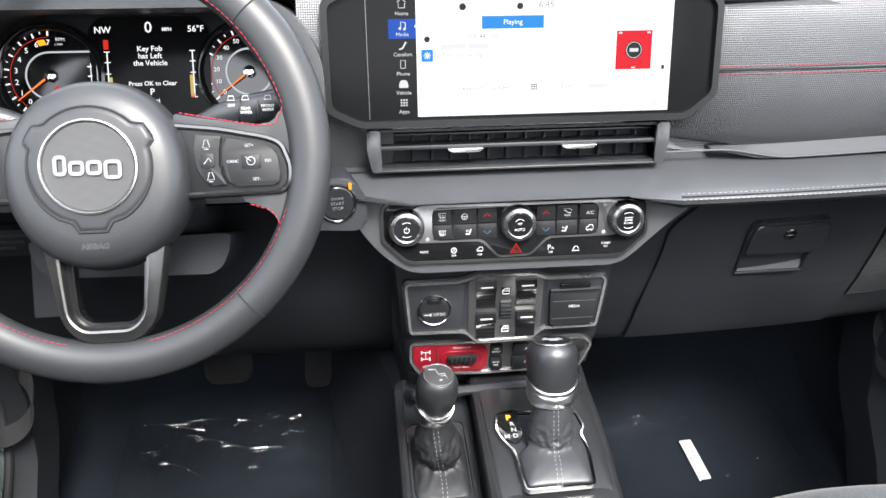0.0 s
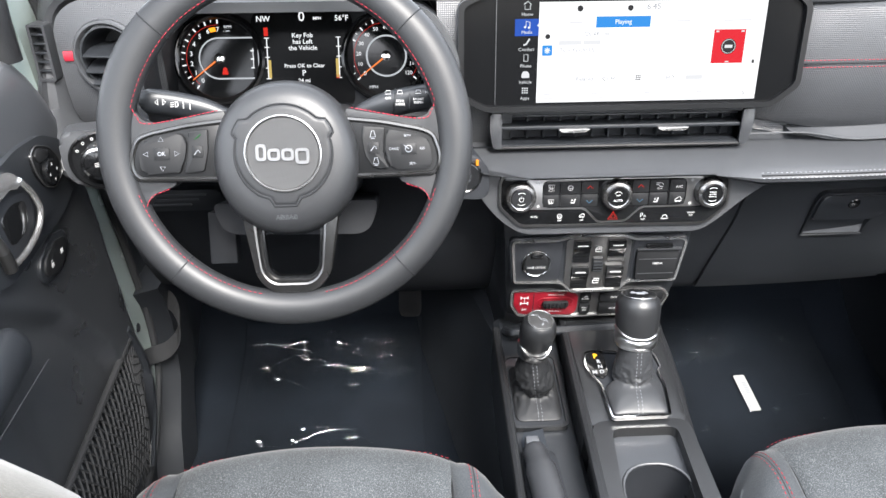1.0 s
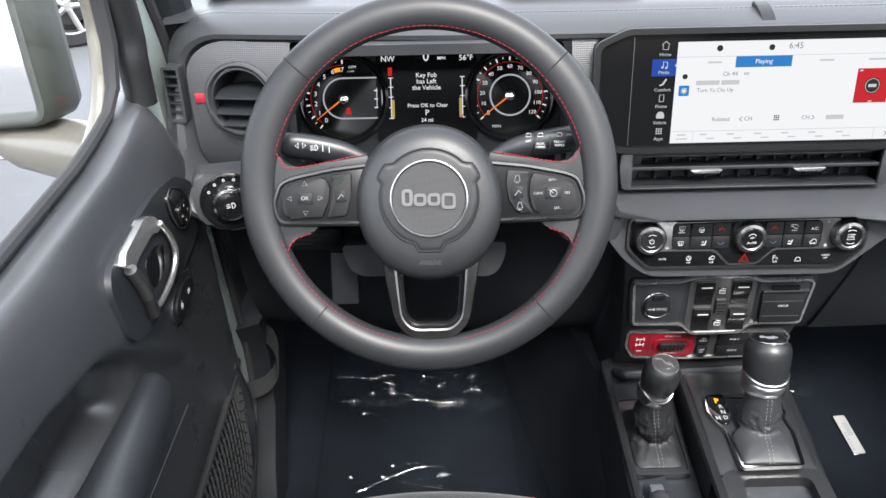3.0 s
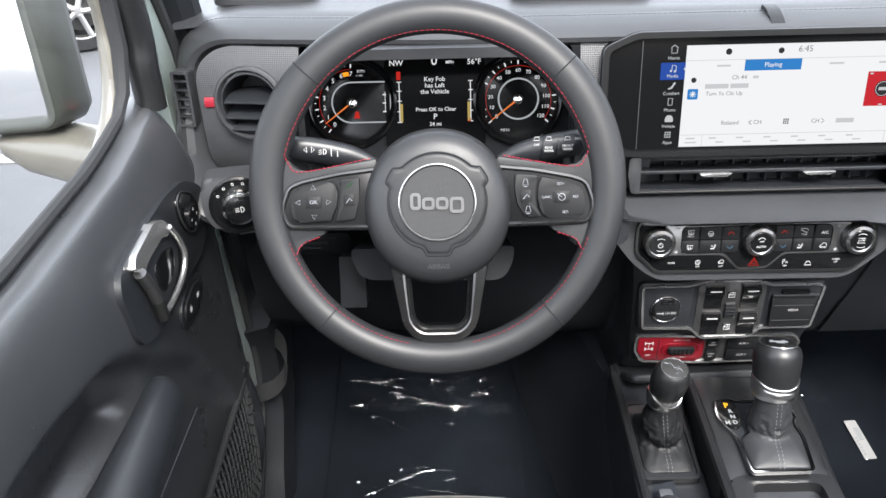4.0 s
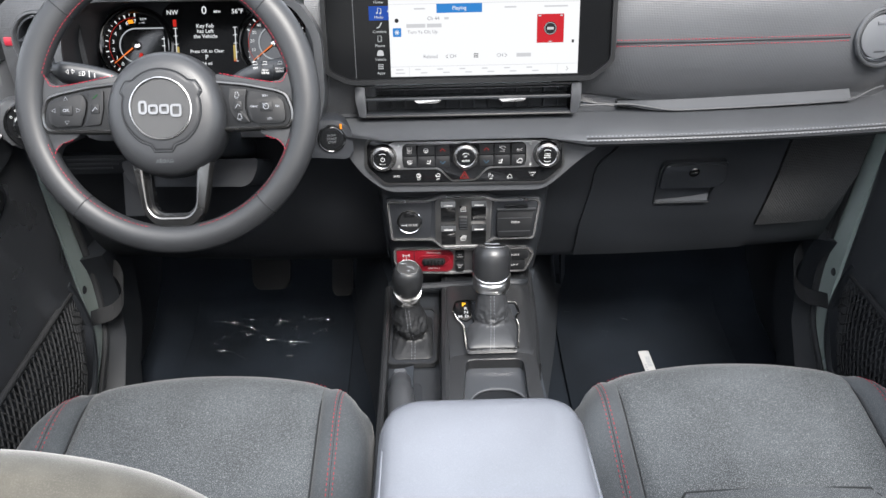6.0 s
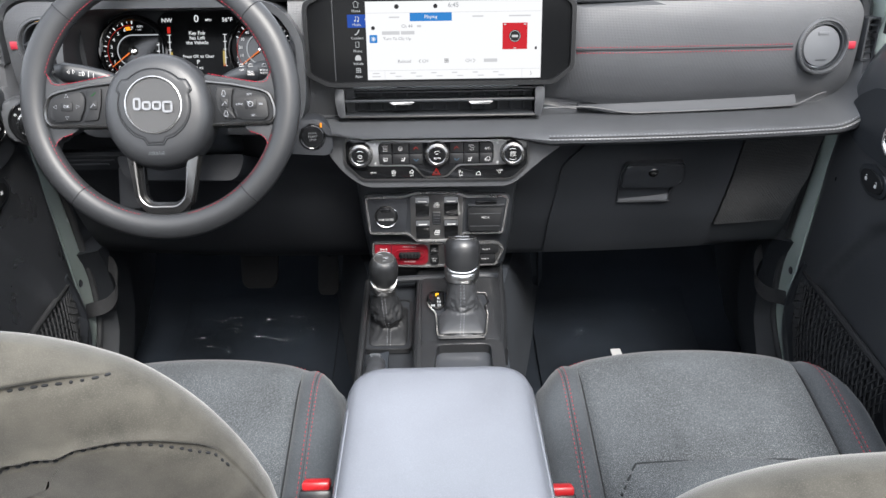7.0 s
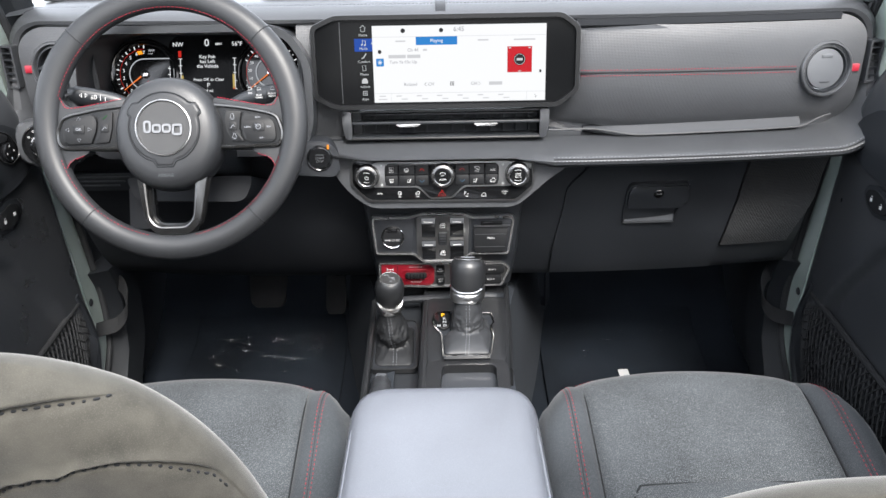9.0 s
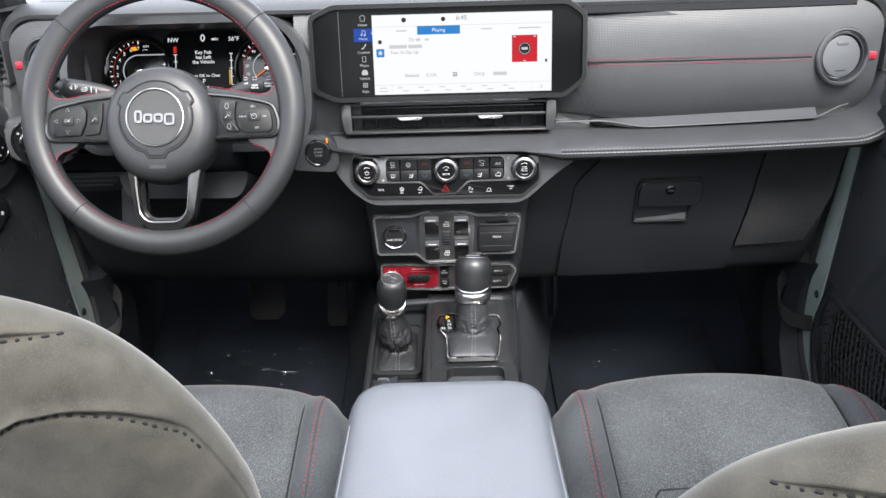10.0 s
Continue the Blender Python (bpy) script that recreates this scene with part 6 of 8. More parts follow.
part("badge_ring", lathe([(0.0355, 0.0290), (0.0358, 0.0314), (0.0368, 0.0326), (0.0380, 0.0320), (0.0388, 0.0280)], 72, pose(0, BY, 0)), SILVER, hub, "bright silver badge ring", TM)
for x0, x1, y0, y1 in ((-0.0265, -0.0160, -0.0070, 0.0095), (-0.0150, -0.0025, -0.0070, 0.0050), (-0.0015, 0.0110, -0.0070, 0.0050), (0.0120, 0.0260, -0.0105, 0.0050)):
    bo_ = [(x, y + BY) for x, y in rect(x0, x1, y0, y1, 0.0045)]
    part("badge_shape", ring(bo_, inset(bo_, 0.0030), 0.0304, 0.0326, 0.0008), PLATEMETAL, hub, "plain raised chrome shape", TM)
w = bmesh.new()
lettering("AIRBAG", 0.0062, TM @ pose(0, -0.0705, 0.0262, -11, 0, 0), w)
part("hub_word", w, BUTTON, hub, "embossed lettering")
# spokes with switch pods
for s in (-1, 1):
    poly = [(s * x, y) for x, y in ((0.055, 0.0268), (0.098, 0.0222), (0.1375, 0.0143), (0.1510, 0.0085), (0.1585, -0.0120), (0.1575, -0.0270), (0.1500, -0.0362), (0.055, -0.0380))]
    spo = rounded(poly, 0.009, 5)
    sp = part("spoke", prism(inset(spo, 0.002), -0.014, 0.0068, 0.002), FRAMEBLACK, wheel, "satin black spoke", TM)
    part("spoke_rim", loft([(spo, -0.014), (spo, 0.0060), (inset(spo, 0.0012), 0.0088), (inset(spo, 0.0034), 0.0100), (inset(spo, 0.0052), 0.0080), (inset(spo, 0.0055), 0.0050)]), SPOKEMETAL, sp, "satin dark metal rim", TM)
    if s < 0:
        pad = [(0.1463, -0.0052), (0.1400, 0.0062), (0.1050, 0.0130), (0.0990, 0.0045), (0.1006, -0.0099), (0.1070, -0.0283), (0.1425, -0.0280), (0.1465, -0.0197)]
        pad2 = [(0.0975, 0.0140), (0.0770, 0.0160), (0.0785, -0.0070), (0.0830, -0.0265), (0.1035, -0.0284), (0.0978, -0.0110), (0.0962, 0.0040)]
    else:
        pad = [(0.1035, 0.0130), (0.1340, 0.0064), (0.1455, -0.0005), (0.1480, -0.0226), (0.1450, -0.0282), (0.1075, -0.0282), (0.1002, -0.0142), (0.1010, 0.0040)]
        pad2 = [(0.0775, 0.0160), (0.1010, 0.0138), (0.0982, 0.0040), (0.0972, -0.0142), (0.1042, -0.0278), (0.0885, -0.0270), (0.0800, -0.0138), (0.0775, 0.0020)]
    part("switch_pad", prism(rounded([(s * x, y) for x, y in pad], 0.004, 3), 0.006, 0.0105, 0.0016), BUTTON, sp, "soft black five-way switch pad", TM)
    part("switch_pad", prism(rounded([(s * x, y) for x, y in pad2], 0.003, 3), 0.006, 0.0102, 0.0016), BUTTON, sp, "soft black switch pad", TM)
    cx, cy = s * 0.1240, -0.0080
    part("center_key", prism(rect(cx - 0.0080, cx + 0.0080, cy - 0.0060, cy + 0.0060, 0.0022), 0.0102, 0.0116, 0.0007), BUTTON, sp, "", TM)
    part("center_key", prism(rect(s * 0.0885 - 0.0056, s * 0.0885 + 0.0056, -0.0125, -0.0005, 0.0022), 0.0098, 0.0112, 0.0006), BUTTON, sp, "", TM)
    w = bmesh.new()
    if s < 0:
        lettering("OK", 0.0056, TM @ pose(cx, cy, 0.0118), w)
        for dx, dy, ang in ((0, 0.0142, 90), (0, -0.0145, 270), (-0.0155, 0.0, 180), (0.0145, 0.0, 0)):
            c = Vector((cx + dx, cy + dy, 0.0108))
            tube([TM @ (c + Vector((0.0030 * math.cos(radians(ang + t)), 0.0028 * math.sin(radians(ang + t)), 0))) for t in (0, 125, 235)], 0.0004, 4, True, bm=w)
    else:
        for t_, x, y in (("SET+", cx - 0.001, cy + 0.0130), ("SET-", cx + 0.004, cy - 0.0152), ("CANC", cx - 0.0150, cy), ("RES", cx + 0.0140, cy)):
            lettering(t_, 0.0035, TM @ pose(x, y, 0.0108), w)
        tube([TM @ Vector((cx + 0.0034 * math.cos(2 * math.pi * i / 14), cy + 0.0034 * math.sin(2 * math.pi * i / 14), 0.0119)) for i in range(14)], 0.0004, 4, True, bm=w)
        tube([TM @ Vector((cx - 0.0045, cy + 0.0035, 0.0119)), TM @ Vector((cx, cy, 0.0119))], 0.0004, 4, bm=w)
        for xx, yy in ((0.0880, 0.0075), (0.0905, -0.0195)):
            tube([TM @ Vector((xx + dx, yy + dy, 0.0105)) for dx, dy in ((-0.0028, -0.003), (0.0028, -0.003), (0.0012, 0.003), (-0.0012, 0.003))], 0.0004, 4, True, bm=w)
            tube([TM @ Vector((xx + dx, yy + dy, 0.0105)) for dx, dy in ((-0.0018, -0.0045), (0.0018, -0.0045))], 0.0005, 4, bm=w)
    tube([TM @ Vector((s * 0.0885 + dx, -0.0065 + dy, 0.0114)) for dx, dy in ((-0.003, -0.003), (0.001, 0.002), (0.003, -0.001))], 0.0005, 4, bm=w)
    part("switch_mark", w, PRINTGREY, sp, "white switch marks")
    if s < 0:
        part("call_mark", tube([(-0.0905, 0.0060, 0.0104), (-0.088, 0.0075, 0.0104), (-0.0845, 0.0110, 0.0104)], 0.0007, 4), LIT_GREEN, sp, "green call mark", TM)
    web = [(s * x, y) for x, y in ((0.166, 0.058), (0.1545, 0.044), (0.1490, 0.0305), (0.1350, 0.0215), (0.060, 0.0345), (0.060, 0.020), (0.112, 0.010), (0.112, -0.0395), (0.1270, -0.0452), (0.1390, -0.0498), (0.1445, -0.0610), (0.1480, -0.078), (0.172, -0.05), (0.174, 0.03))]
    wb = part("leather_web", prism(rounded(web, 0.005, 3), -0.013, 0.0042, 0.003), LEATHER, sp, "leather between spoke and rim", TM)
    for pts in (((0.1520, 0.056, 0.007), (0.1522, 0.042, 0.0065), (0.1480, 0.0300, 0.0052), (0.1350, 0.0222, 0.0048), (0.064, 0.0348, 0.0048)), ((0.1475, -0.070, 0.007), (0.1440, -0.0605, 0.0062), (0.1385, -0.0508, 0.005), (0.1270, -0.0462, 0.0048), (0.117, -0.0425, 0.0048))):
        part("web_stitching", stitches([TM @ p for p in catmull([(s * a_, b2, c_) for a_, b2, c_ in pts], 6)], 0.0034, 0.0012, 0.0005), REDTHREAD, wb, "red stitching along the spoke")
# lower spoke: a satin fork
fo_ = rounded([(-0.0520, -0.066), (-0.0440, -0.110), (-0.0385, -0.1400), (-0.0225, -0.1560), (0.0225, -0.1560), (0.0385, -0.1400), (0.0440, -0.110), (0.0520, -0.066)], 0.011, 5)
fi_ = rounded([(-0.0340, -0.060), (-0.0310, -0.110), (-0.0290, -0.1320), (-0.0190, -0.1420), (0.0190, -0.1420), (0.0290, -0.1320), (0.0310, -0.110), (0.0340, -0.060)], 0.008, 5)


def between(t):
    return [(mixed(a[0], b[0], t), mixed(a[1], b[1], t)) for a, b in zip(fo_, fi_)]


low = part("lower_spoke", loft([(fo_, -0.012), (fo_, 0.0020), (between(0.10), 0.0058), (between(0.55), 0.0098), (between(0.72), 0.0118), (between(0.86), 0.0112), (between(0.97), 0.0060), (fi_, -0.010)]), SPOKEMETAL, wheel, "satin dark metal lower spoke", TM, angle=30)
part("inner_lip", ring(inset(fi_, -0.001), inset(fi_, 0.0030), -0.014, -0.002, 0.0015), GLOSS, low, "gloss black inner lip", TM)

# column with stalks and lower shroud
column = thing("steering_column", "black steering column with two control stalks", "steering column", (-0.375, 0.72, 0.68))
part("shroud", skin([[(x * f, y * f2 - 0.012, z) for x, y in rect(-0.058, 0.058, -0.052, 0.050, 0.022, 5)] for f, f2, z in ((0.9, 0.9, -0.014), (1.0, 1.0, -0.045), (1.12, 1.1, -0.12), (1.15, 1.15, -0.24))]), PLASTIC, column, "black column shroud", TM)
part("lower_shroud", skin([[(x, y, z) for x, y in rounded([(-0.103, -0.070), (0.086, -0.070), (0.084, -0.086), (0.077, -0.102), (0.066, -0.109), (-0.081, -0.106), (-0.094, -0.099), (-0.102, -0.080)], 0.006, 3)] for z in (-0.095, -0.20)]), DULL, column, "grey-black knee cover under the column", TM)


def stalk(s):
    pts = catmull([(s * 0.050, 0.018, -0.050), (s * 0.085, 0.032, -0.050), (s * 0.118, 0.041, -0.046), (s * 0.150, 0.046, -0.042), (s * 0.156, 0.0465, -0.042)], 5)
    rad = [0.009 + 0.007 * ease(0.05, 0.10, abs(p.x)) - 0.004 * ease(0.148, 0.157, abs(p.x)) for p in pts]
    st = part("stalk", tube(pts, rad, 16, flat=0.75), PLASTIC, column, "black indicator stalk" if s < 0 else "black wiper stalk", TM)
    w = bmesh.new()
    if s < 0:
        for dx, d in ((-0.1355, -1), (-0.1305, 1)):
            tube([TM @ Vector((dx + d * 0.0030, 0.0445, -0.0262)), TM @ Vector((dx, 0.0475, -0.0262)), TM @ Vector((dx, 0.0415, -0.0262))], 0.0005, 4, True, bm=w)
        tube([TM @ Vector((-0.1185 + 0.0028 * math.cos(radians(a)), 0.042 + 0.0030 * math.sin(radians(a)), -0.0292)) for a in range(-90, 91, 30)], 0.0005, 4, True, bm=w)
        for k in range(3):
            tube([TM @ Vector((-0.1200, 0.040 + 0.002 * k, -0.0292)), TM @ Vector((-0.1235, 0.0395 + 0.002 * k, -0.0288))], 0.0004, 4, bm=w)
        tube([TM @ Vector((-0.1105, 0.0375, -0.0302)), TM @ Vector((-0.1105, 0.0455, -0.0302))], 0.0005, 4, bm=w)
        tube([TM @ Vector((-0.1040, 0.0365, -0.0310)), TM @ Vector((-0.1040, 0.0425, -0.0310))], 0.0005, 4, bm=w)
    else:
        for t_, x, y, z in (("OFF", 0.104, 0.044, -0.0300), ("REAR", 0.1165, 0.041, -0.0285), ("WIPER", 0.1165, 0.0375, -0.0290), ("FRONT", 0.136, 0.0425, -0.0262), ("WIPER", 0.136, 0.039, -0.0266), ("MIST", 0.147, 0.0495, -0.0262)):
            lettering(t_, 0.0036, TM @ pose(x, y, z + 0.0008), w)
        for x in (0.104, 0.1165, 0.136):
            tube([TM @ Vector((x + dx, 0.050 + dy, -0.0278)) for dx, dy in ((-0.003, -0.0015), (0.003, -0.0015), (0.002, 0.002), (-0.002, 0.002))], 0.0004, 4, True, bm=w)
        for x in (0.1105, 0.1265):
            part("ring_groove", tube([(x + 0.001 * math.sin(t), 0.042 + 0.0128 * math.sin(t), -0.0455 + 0.0165 * math.cos(t)) for t in [2 * math.pi * i / 20 for i in range(20)]], 0.0008, 4, True), DULL, st, "", TM)
    part("stalk_mark", w, WHITE, st, "white stalk symbols")


stalk(-1)
stalk(1)

part("knee_grille", box(-0.125, -0.092, -0.150, -0.085, -0.175, -0.150, 0.002), DULL, column, "dark speaker panel", TM)

# start button and headlamp switch
start = thing("start_button", "round black engine start button beside the column", "start button", (-0.186, 0.75, 0.613))
BM = face_at(-0.1845, 0.722, 0.6290, 6, 8)
part("pad", prism(rounded([(-0.044, 0.026), (0.014, 0.025), (0.029, 0.006), (0.029, -0.026), (0.018, -0.031), (-0.044, -0.024)], 0.010), -0.06, -0.005, 0.006, 3), DULL, start, "black button surround", BM)
part("ring", lathe([(0.0195, -0.006), (0.0195, -0.0020), (0.0185, -0.0012), (0.0172, -0.002)], 40), GLOSS, start, "", BM)
part("button", lathe([(0.0172, -0.004), (0.0168, -0.0012), (0.0155, -0.0003), (0.0, -0.0006)], 40), GLOSS, start, "gloss black button", BM)
BM = BM @ pose(0, 0, -0.0028)
w = bmesh.new()
lettering("ENGINE", 0.0034, BM @ pose(0, 0.005, 0.0026), w)
lettering("START", 0.0046, BM @ pose(0, 0.0, 0.0026), w)
lettering("STOP", 0.0046, BM @ pose(0, -0.005, 0.0026), w)
part("word", w, PRINTDIM, start, "dim grey lettering")
part("lamp", box(0.0120, 0.0150, 0.0130, 0.0200, 0.0, 0.0030, 0.0008), LIT_AMBER, start, "glowing amber lamp", BM)

lamp_sw = thing("headlamp_switch", "round black headlamp switch with a chrome knob", "headlamp switch", (-0.607, 0.76, 0.65))
HLM = face_at(-0.607, 0.752, 0.650, 4, 12)
part("pod", prism(rounded([(-0.040, 0.036), (0.050, 0.036), (0.050, -0.034), (-0.020, -0.038), (-0.042, -0.014)], 0.016, 5), -0.03, 0.004, 0.005, 3), PADDED, lamp_sw, "soft black switch pod", HLM)
part("well", lathe([(0.0345, 0.003), (0.0345, 0.0062), (0.0325, 0.0072), (0.0300, 0.0045), (0.0, 0.0042)], 44), GLOSS, lamp_sw, "gloss black dial plate", HLM)
part("knob_ring", lathe([(0.0205, 0.004), (0.0205, 0.016), (0.0190, 0.019), (0.0165, 0.0195)], 36), CHROME, lamp_sw, "chrome knob ring", HLM)
part("knob_cap", lathe([(0.0168, 0.019), (0.0150, 0.0202), (0.0, 0.0200)], 36), GLOSS, lamp_sw, "gloss black knob cap", HLM)
part("mark", tube([(0.0034 * math.cos(radians(a)) + 0.002, 0.0034 * math.sin(radians(a)), 0.0203) for a in range(-90, 91, 30)], 0.0005, 4, True), WHITE, lamp_sw, "white lamp symbol", HLM)
for k in range(3):
    part("mark", tube([(0.0, -0.002 + 0.002 * k, 0.0203), (-0.0045, -0.0025 + 0.002 * k, 0.0203)], 0.0004, 4), WHITE, lamp_sw, "", HLM)
for a in (150, 125, 100, 75, 50):
    x, y = 0.0262 * math.cos(radians(a)), 0.0262 * math.sin(radians(a))
    part("mark", tube([(x + 0.0014 * math.cos(t), y + 0.0014 * math.sin(t), 0.0048) for t in [2 * math.pi * i / 8 for i in range(8)]], 0.0004, 4, True), WHITE, lamp_sw, "white lamp symbol", HLM)
obd = thing("fuse_cover", "small black slotted cover under the dashboard", "cover", (-0.53, 0.80, 0.57))
OM = face_at(-0.545, 0.795, 0.572, -8)
part("plate", prism(rounded([(-0.062, 0.016), (0.052, 0.016), (0.060, 0.006), (0.050, -0.016), (-0.060, -0.016)], 0.006), -0.01, 0.002, 0.002), PLASTIC, obd, "", OM)
for k in range(3):
    part("slot", box(-0.048, 0.038 - 0.01 * k, 0.0075 - 0.0075 * k, 0.0105 - 0.0075 * k, 0.001, 0.0032, 0.0006), SATIN, obd, "", OM)

# ---- pedals ----
pb = thing("brake_pedal", "black rubber brake pedal", "pedal", (-0.408, 1.18, 0.10), "pedals")
PB = face_at(-0.408, 1.180, 0.172, 28)
part("pad", prism(rounded([(-0.044, 0.050), (0.044, 0.050), (0.040, -0.034), (0.028, -0.046), (-0.028, -0.046), (-0.040, -0.034)], 0.010), -0.012, 0.0, 0.004), RUBBER, pb, "", PB)
part("arm", tube(catmull([(-0.395, 1.20, 0.19), (-0.385, 1.27, 0.27), (-0.38, 1.32, 0.42)], 5), 0.010, 8), DULL, pb)
pa = thing("accelerator_pedal", "narrow black accelerator pedal", "pedal", (-0.255, 1.2, 0.10), "pedals")
PA = face_at(-0.254, 1.20, 0.158, 24)
part("pad", prism(rounded([(-0.021, 0.062), (0.022, 0.062), (0.022, -0.048), (0.016, -0.062), (-0.018, -0.062), (-0.024, -0.048)], 0.007), -0.012, 0.0, 0.004), RUBBER, pa, "", PA)
part("arm", tube(catmull([(-0.254, 1.215, 0.18), (-0.25, 1.27, 0.27), (-0.25, 1.32, 0.42)], 5), 0.009, 8), DULL, pa)

# ---- floor coverings ----
def mat_thing(x0, x1, y0, y1, label):
    m = thing("floor_mat", label, "floor mat", ((x0 + x1) / 2, (y0 + y1) / 2, -0.03), "floor mats")

    lie = [(0.0, -0.035), (0.95, -0.035), (1.06, -0.018), (1.20, 0.015), (1.30, 0.09)]

    def fz(x, y):
        for (ya, za), (yb, zb) in zip(lie, lie[1:]):
            if ya <= y <= yb:
                return mixed(za, zb, (y - ya) / (yb - ya)) + 0.011
        return lie[-1][1]
    bm = skin([[(x0, y, fz(0, y) - 0.008), (x0, y, fz(0, y) - 0.002), (x0 + 0.004, y, fz(0, y)), (x1 - 0.004, y, fz(0, y)), (x1, y, fz(0, y) - 0.002), (x1, y, fz(0, y) - 0.008)] for y in [y0 + (y1 - y0) * i / 30 for i in range(31)]])
    part("mat", bm, CARPET, m, "black carpet mat")
    return m, fz


lm, fz = mat_thing(-0.60, -0.235, 0.42, 1.245, "black carpet floor mat under a clear plastic film")
rm, fz = mat_thing(0.225, 0.60, 0.42, 1.25, "black carpet floor mat under a clear plastic film")


def film(x0, x1, y0, y1, seed, amp):
    """A crumpled clear film lying on the mat."""
    rnd = random.Random(seed)
    creases = [(rnd.uniform(x0, x1), rnd.choice((rnd.uniform(y1 - 0.13, y1 - 0.02), rnd.uniform(y0, y0 + 0.14), rnd.uniform(y0, y1))), rnd.gauss(math.pi / 2, 0.45), rnd.uniform(0.0022, 0.0042), rnd.uniform(0.3, 1.0), rnd.uniform(0.04, 0.13)) for _ in range(30)]

    def h(x, y):
        z = 0.0
        for cx, cy, a, wd, am, ln in creases:
            nx, ny = math.cos(a), math.sin(a)
            d = (x - cx) * nx + (y - cy) * ny + 0.012 * math.sin((x + y) * 24 + cx * 50)
            s_ = -(x - cx) * ny + (y - cy) * nx
            z += am * max(0.0, 1 - abs(d) / wd) * max(0.0, 1 - (s_ / ln) ** 2)
        return 0.003 + amp * (z + 0.03 * noise.noise((x * 9, y * 9, seed)))
    bm = grid_skin(lambda u, v: (lambda x, y: (x, y, fz(x, y) + h(x, y)))(x0 + (x1 - x0) * u, y0 + (y1 - y0) * v), 220, 280)
    return bm


for (x0, x1, y0, y1, seed, amp, owner) in ((-0.585, -0.245, 0.66, 1.215, 4, 0.0002, 0), (0.235, 0.585, 0.66, 1.235, 9, 0.0002, 1)):
    f = part("plastic_film", film(x0, x1, y0, y1, seed, amp), FLATFILM if owner else FILM, None, angle=40)
    f.visible_shadow = False
    tagged(f, "crumpled clear protective film on the floor mat" if not owner else "smooth clear protective film on the floor mat", "plastic film", "floor films")
    rnd = random.Random(seed + 40)
    # long soft creases, each with a few extra-glossy bits added as its highlights
    soft_runs = [
        [(-0.584, 1.191), (-0.553, 1.193), (-0.512, 1.188), (-0.481, 1.196), (-0.463, 1.196)],
        [(-0.574, 1.133), (-0.546, 1.134), (-0.510, 1.153), (-0.486, 1.163), (-0.445, 1.149), (-0.385, 1.128), (-0.326, 1.125)],
        [(-0.532, 1.106), (-0.503, 1.102), (-0.448, 1.070)],
        [(-0.325, 1.147), (-0.304, 1.160), (-0.250, 1.185)],
        [(-0.518, 1.182), (-0.490, 1.178), (-0.462, 1.172)],
        [(-0.528, 0.926), (-0.472, 0.957), (-0.418, 0.980), (-0.368, 0.980)],
        [(-0.459, 0.956), (-0.427, 0.944), (-0.369, 0.931)],
        [(-0.282, 0.961), (-0.260, 0.980), (-0.251, 0.951), (-0.271, 0.925)],
        [(-0.382, 0.959), (-0.355, 0.963), (-0.328, 0.946)]] if not owner else [[(0.262, 1.185), (0.30, 1.20), (0.335, 1.195)], [(0.50, 1.02), (0.54, 1.03)], [(0.30, 1.10), (0.335, 1.125)]]
    for _ in range(34 if not owner else 8):
        a_, b_ = rnd.uniform(x0 + 0.03, x1 - 0.05), rnd.choice((rnd.gauss(0.955, 0.025), rnd.gauss(1.15, 0.04)))
        ln_, an_ = rnd.uniform(0.008, 0.030), rnd.uniform(-0.6, 0.6)
        soft_runs.append([(a_, b_), (a_ + 0.5 * ln_, b_ + 0.5 * ln_ * math.sin(an_) + rnd.uniform(-0.003, 0.003)), (a_ + ln_, b_ + ln_ * math.sin(an_))])
    w, g = bmesh.new(), bmesh.new()
    for run in soft_runs:
        wide = 0.5 if run[0][1] < 1.02 else 1.2
        pts = [(p_.x, min(y1 - 0.002, p_.y + rnd.uniform(-0.0008, 0.0008))) for p_ in catmull([(x, y, 0) for x, y in run], 8)]
        pts = [(x, y, fz(x, y) + 0.0050 + rnd.uniform(0, 0.0006)) for x, y in pts]
        m_ = len(pts) - 1
        tube(pts, [0.00008 + wide * rnd.uniform(0.00010, 0.00024) * math.sin(math.pi * (k + 0.3) / (m_ + 0.6)) for k in range(m_ + 1)], 6, bm=w)
        for k in range(1, m_ - 1):
            if rnd.random() < (0.20 if len(run) > 3 else 0.16):
                a_, b_ = Vector(pts[k]), Vector(pts[k + 1])
                e_ = (b_ - a_).normalized() * rnd.uniform(0.001, 0.0035)
                tube([a_ - e_, a_ - e_ * 0.4, a_ + e_ * 0.4, a_ + e_], [0.0002 * wide, 0.00065 * wide, 0.00065 * wide, 0.0002 * wide], 6, bm=g)
    for nm_, bm_, mat_, lb_ in (("fold", w, FOLD, "soft creases in the film"), ("glint", g, GLINT, "extra-glossy bits that add highlights along the creases")):
        c = tagged(part(nm_, bm_, mat_, f), lb_, kind="stuff")
        c.visible_shadow = False
tag = thing("paper_label", "small white printed paper label lying on the floor mat", "label", (0.40, 1.04, -0.01))
TG = Matrix.Translation((0.4065, 1.036, -0.0190)) @ pose(0, 0, 0, 12, 0, 4)
part("paper", prism(rect(-0.0115, 0.0115, -0.043, 0.043, 0.003), 0.012, 0.0125), LABEL, tag, "", TG)
w = bmesh.new()
bars([(-0.002, 0.008, -0.002 + 0.0042 * k, 0.0005 + 0.0042 * k) for k in range(7)] + [(-0.008, -0.004, -0.034 + 0.007 * k, -0.030 + 0.007 * k) for k in range(6)], w, 0.0125)
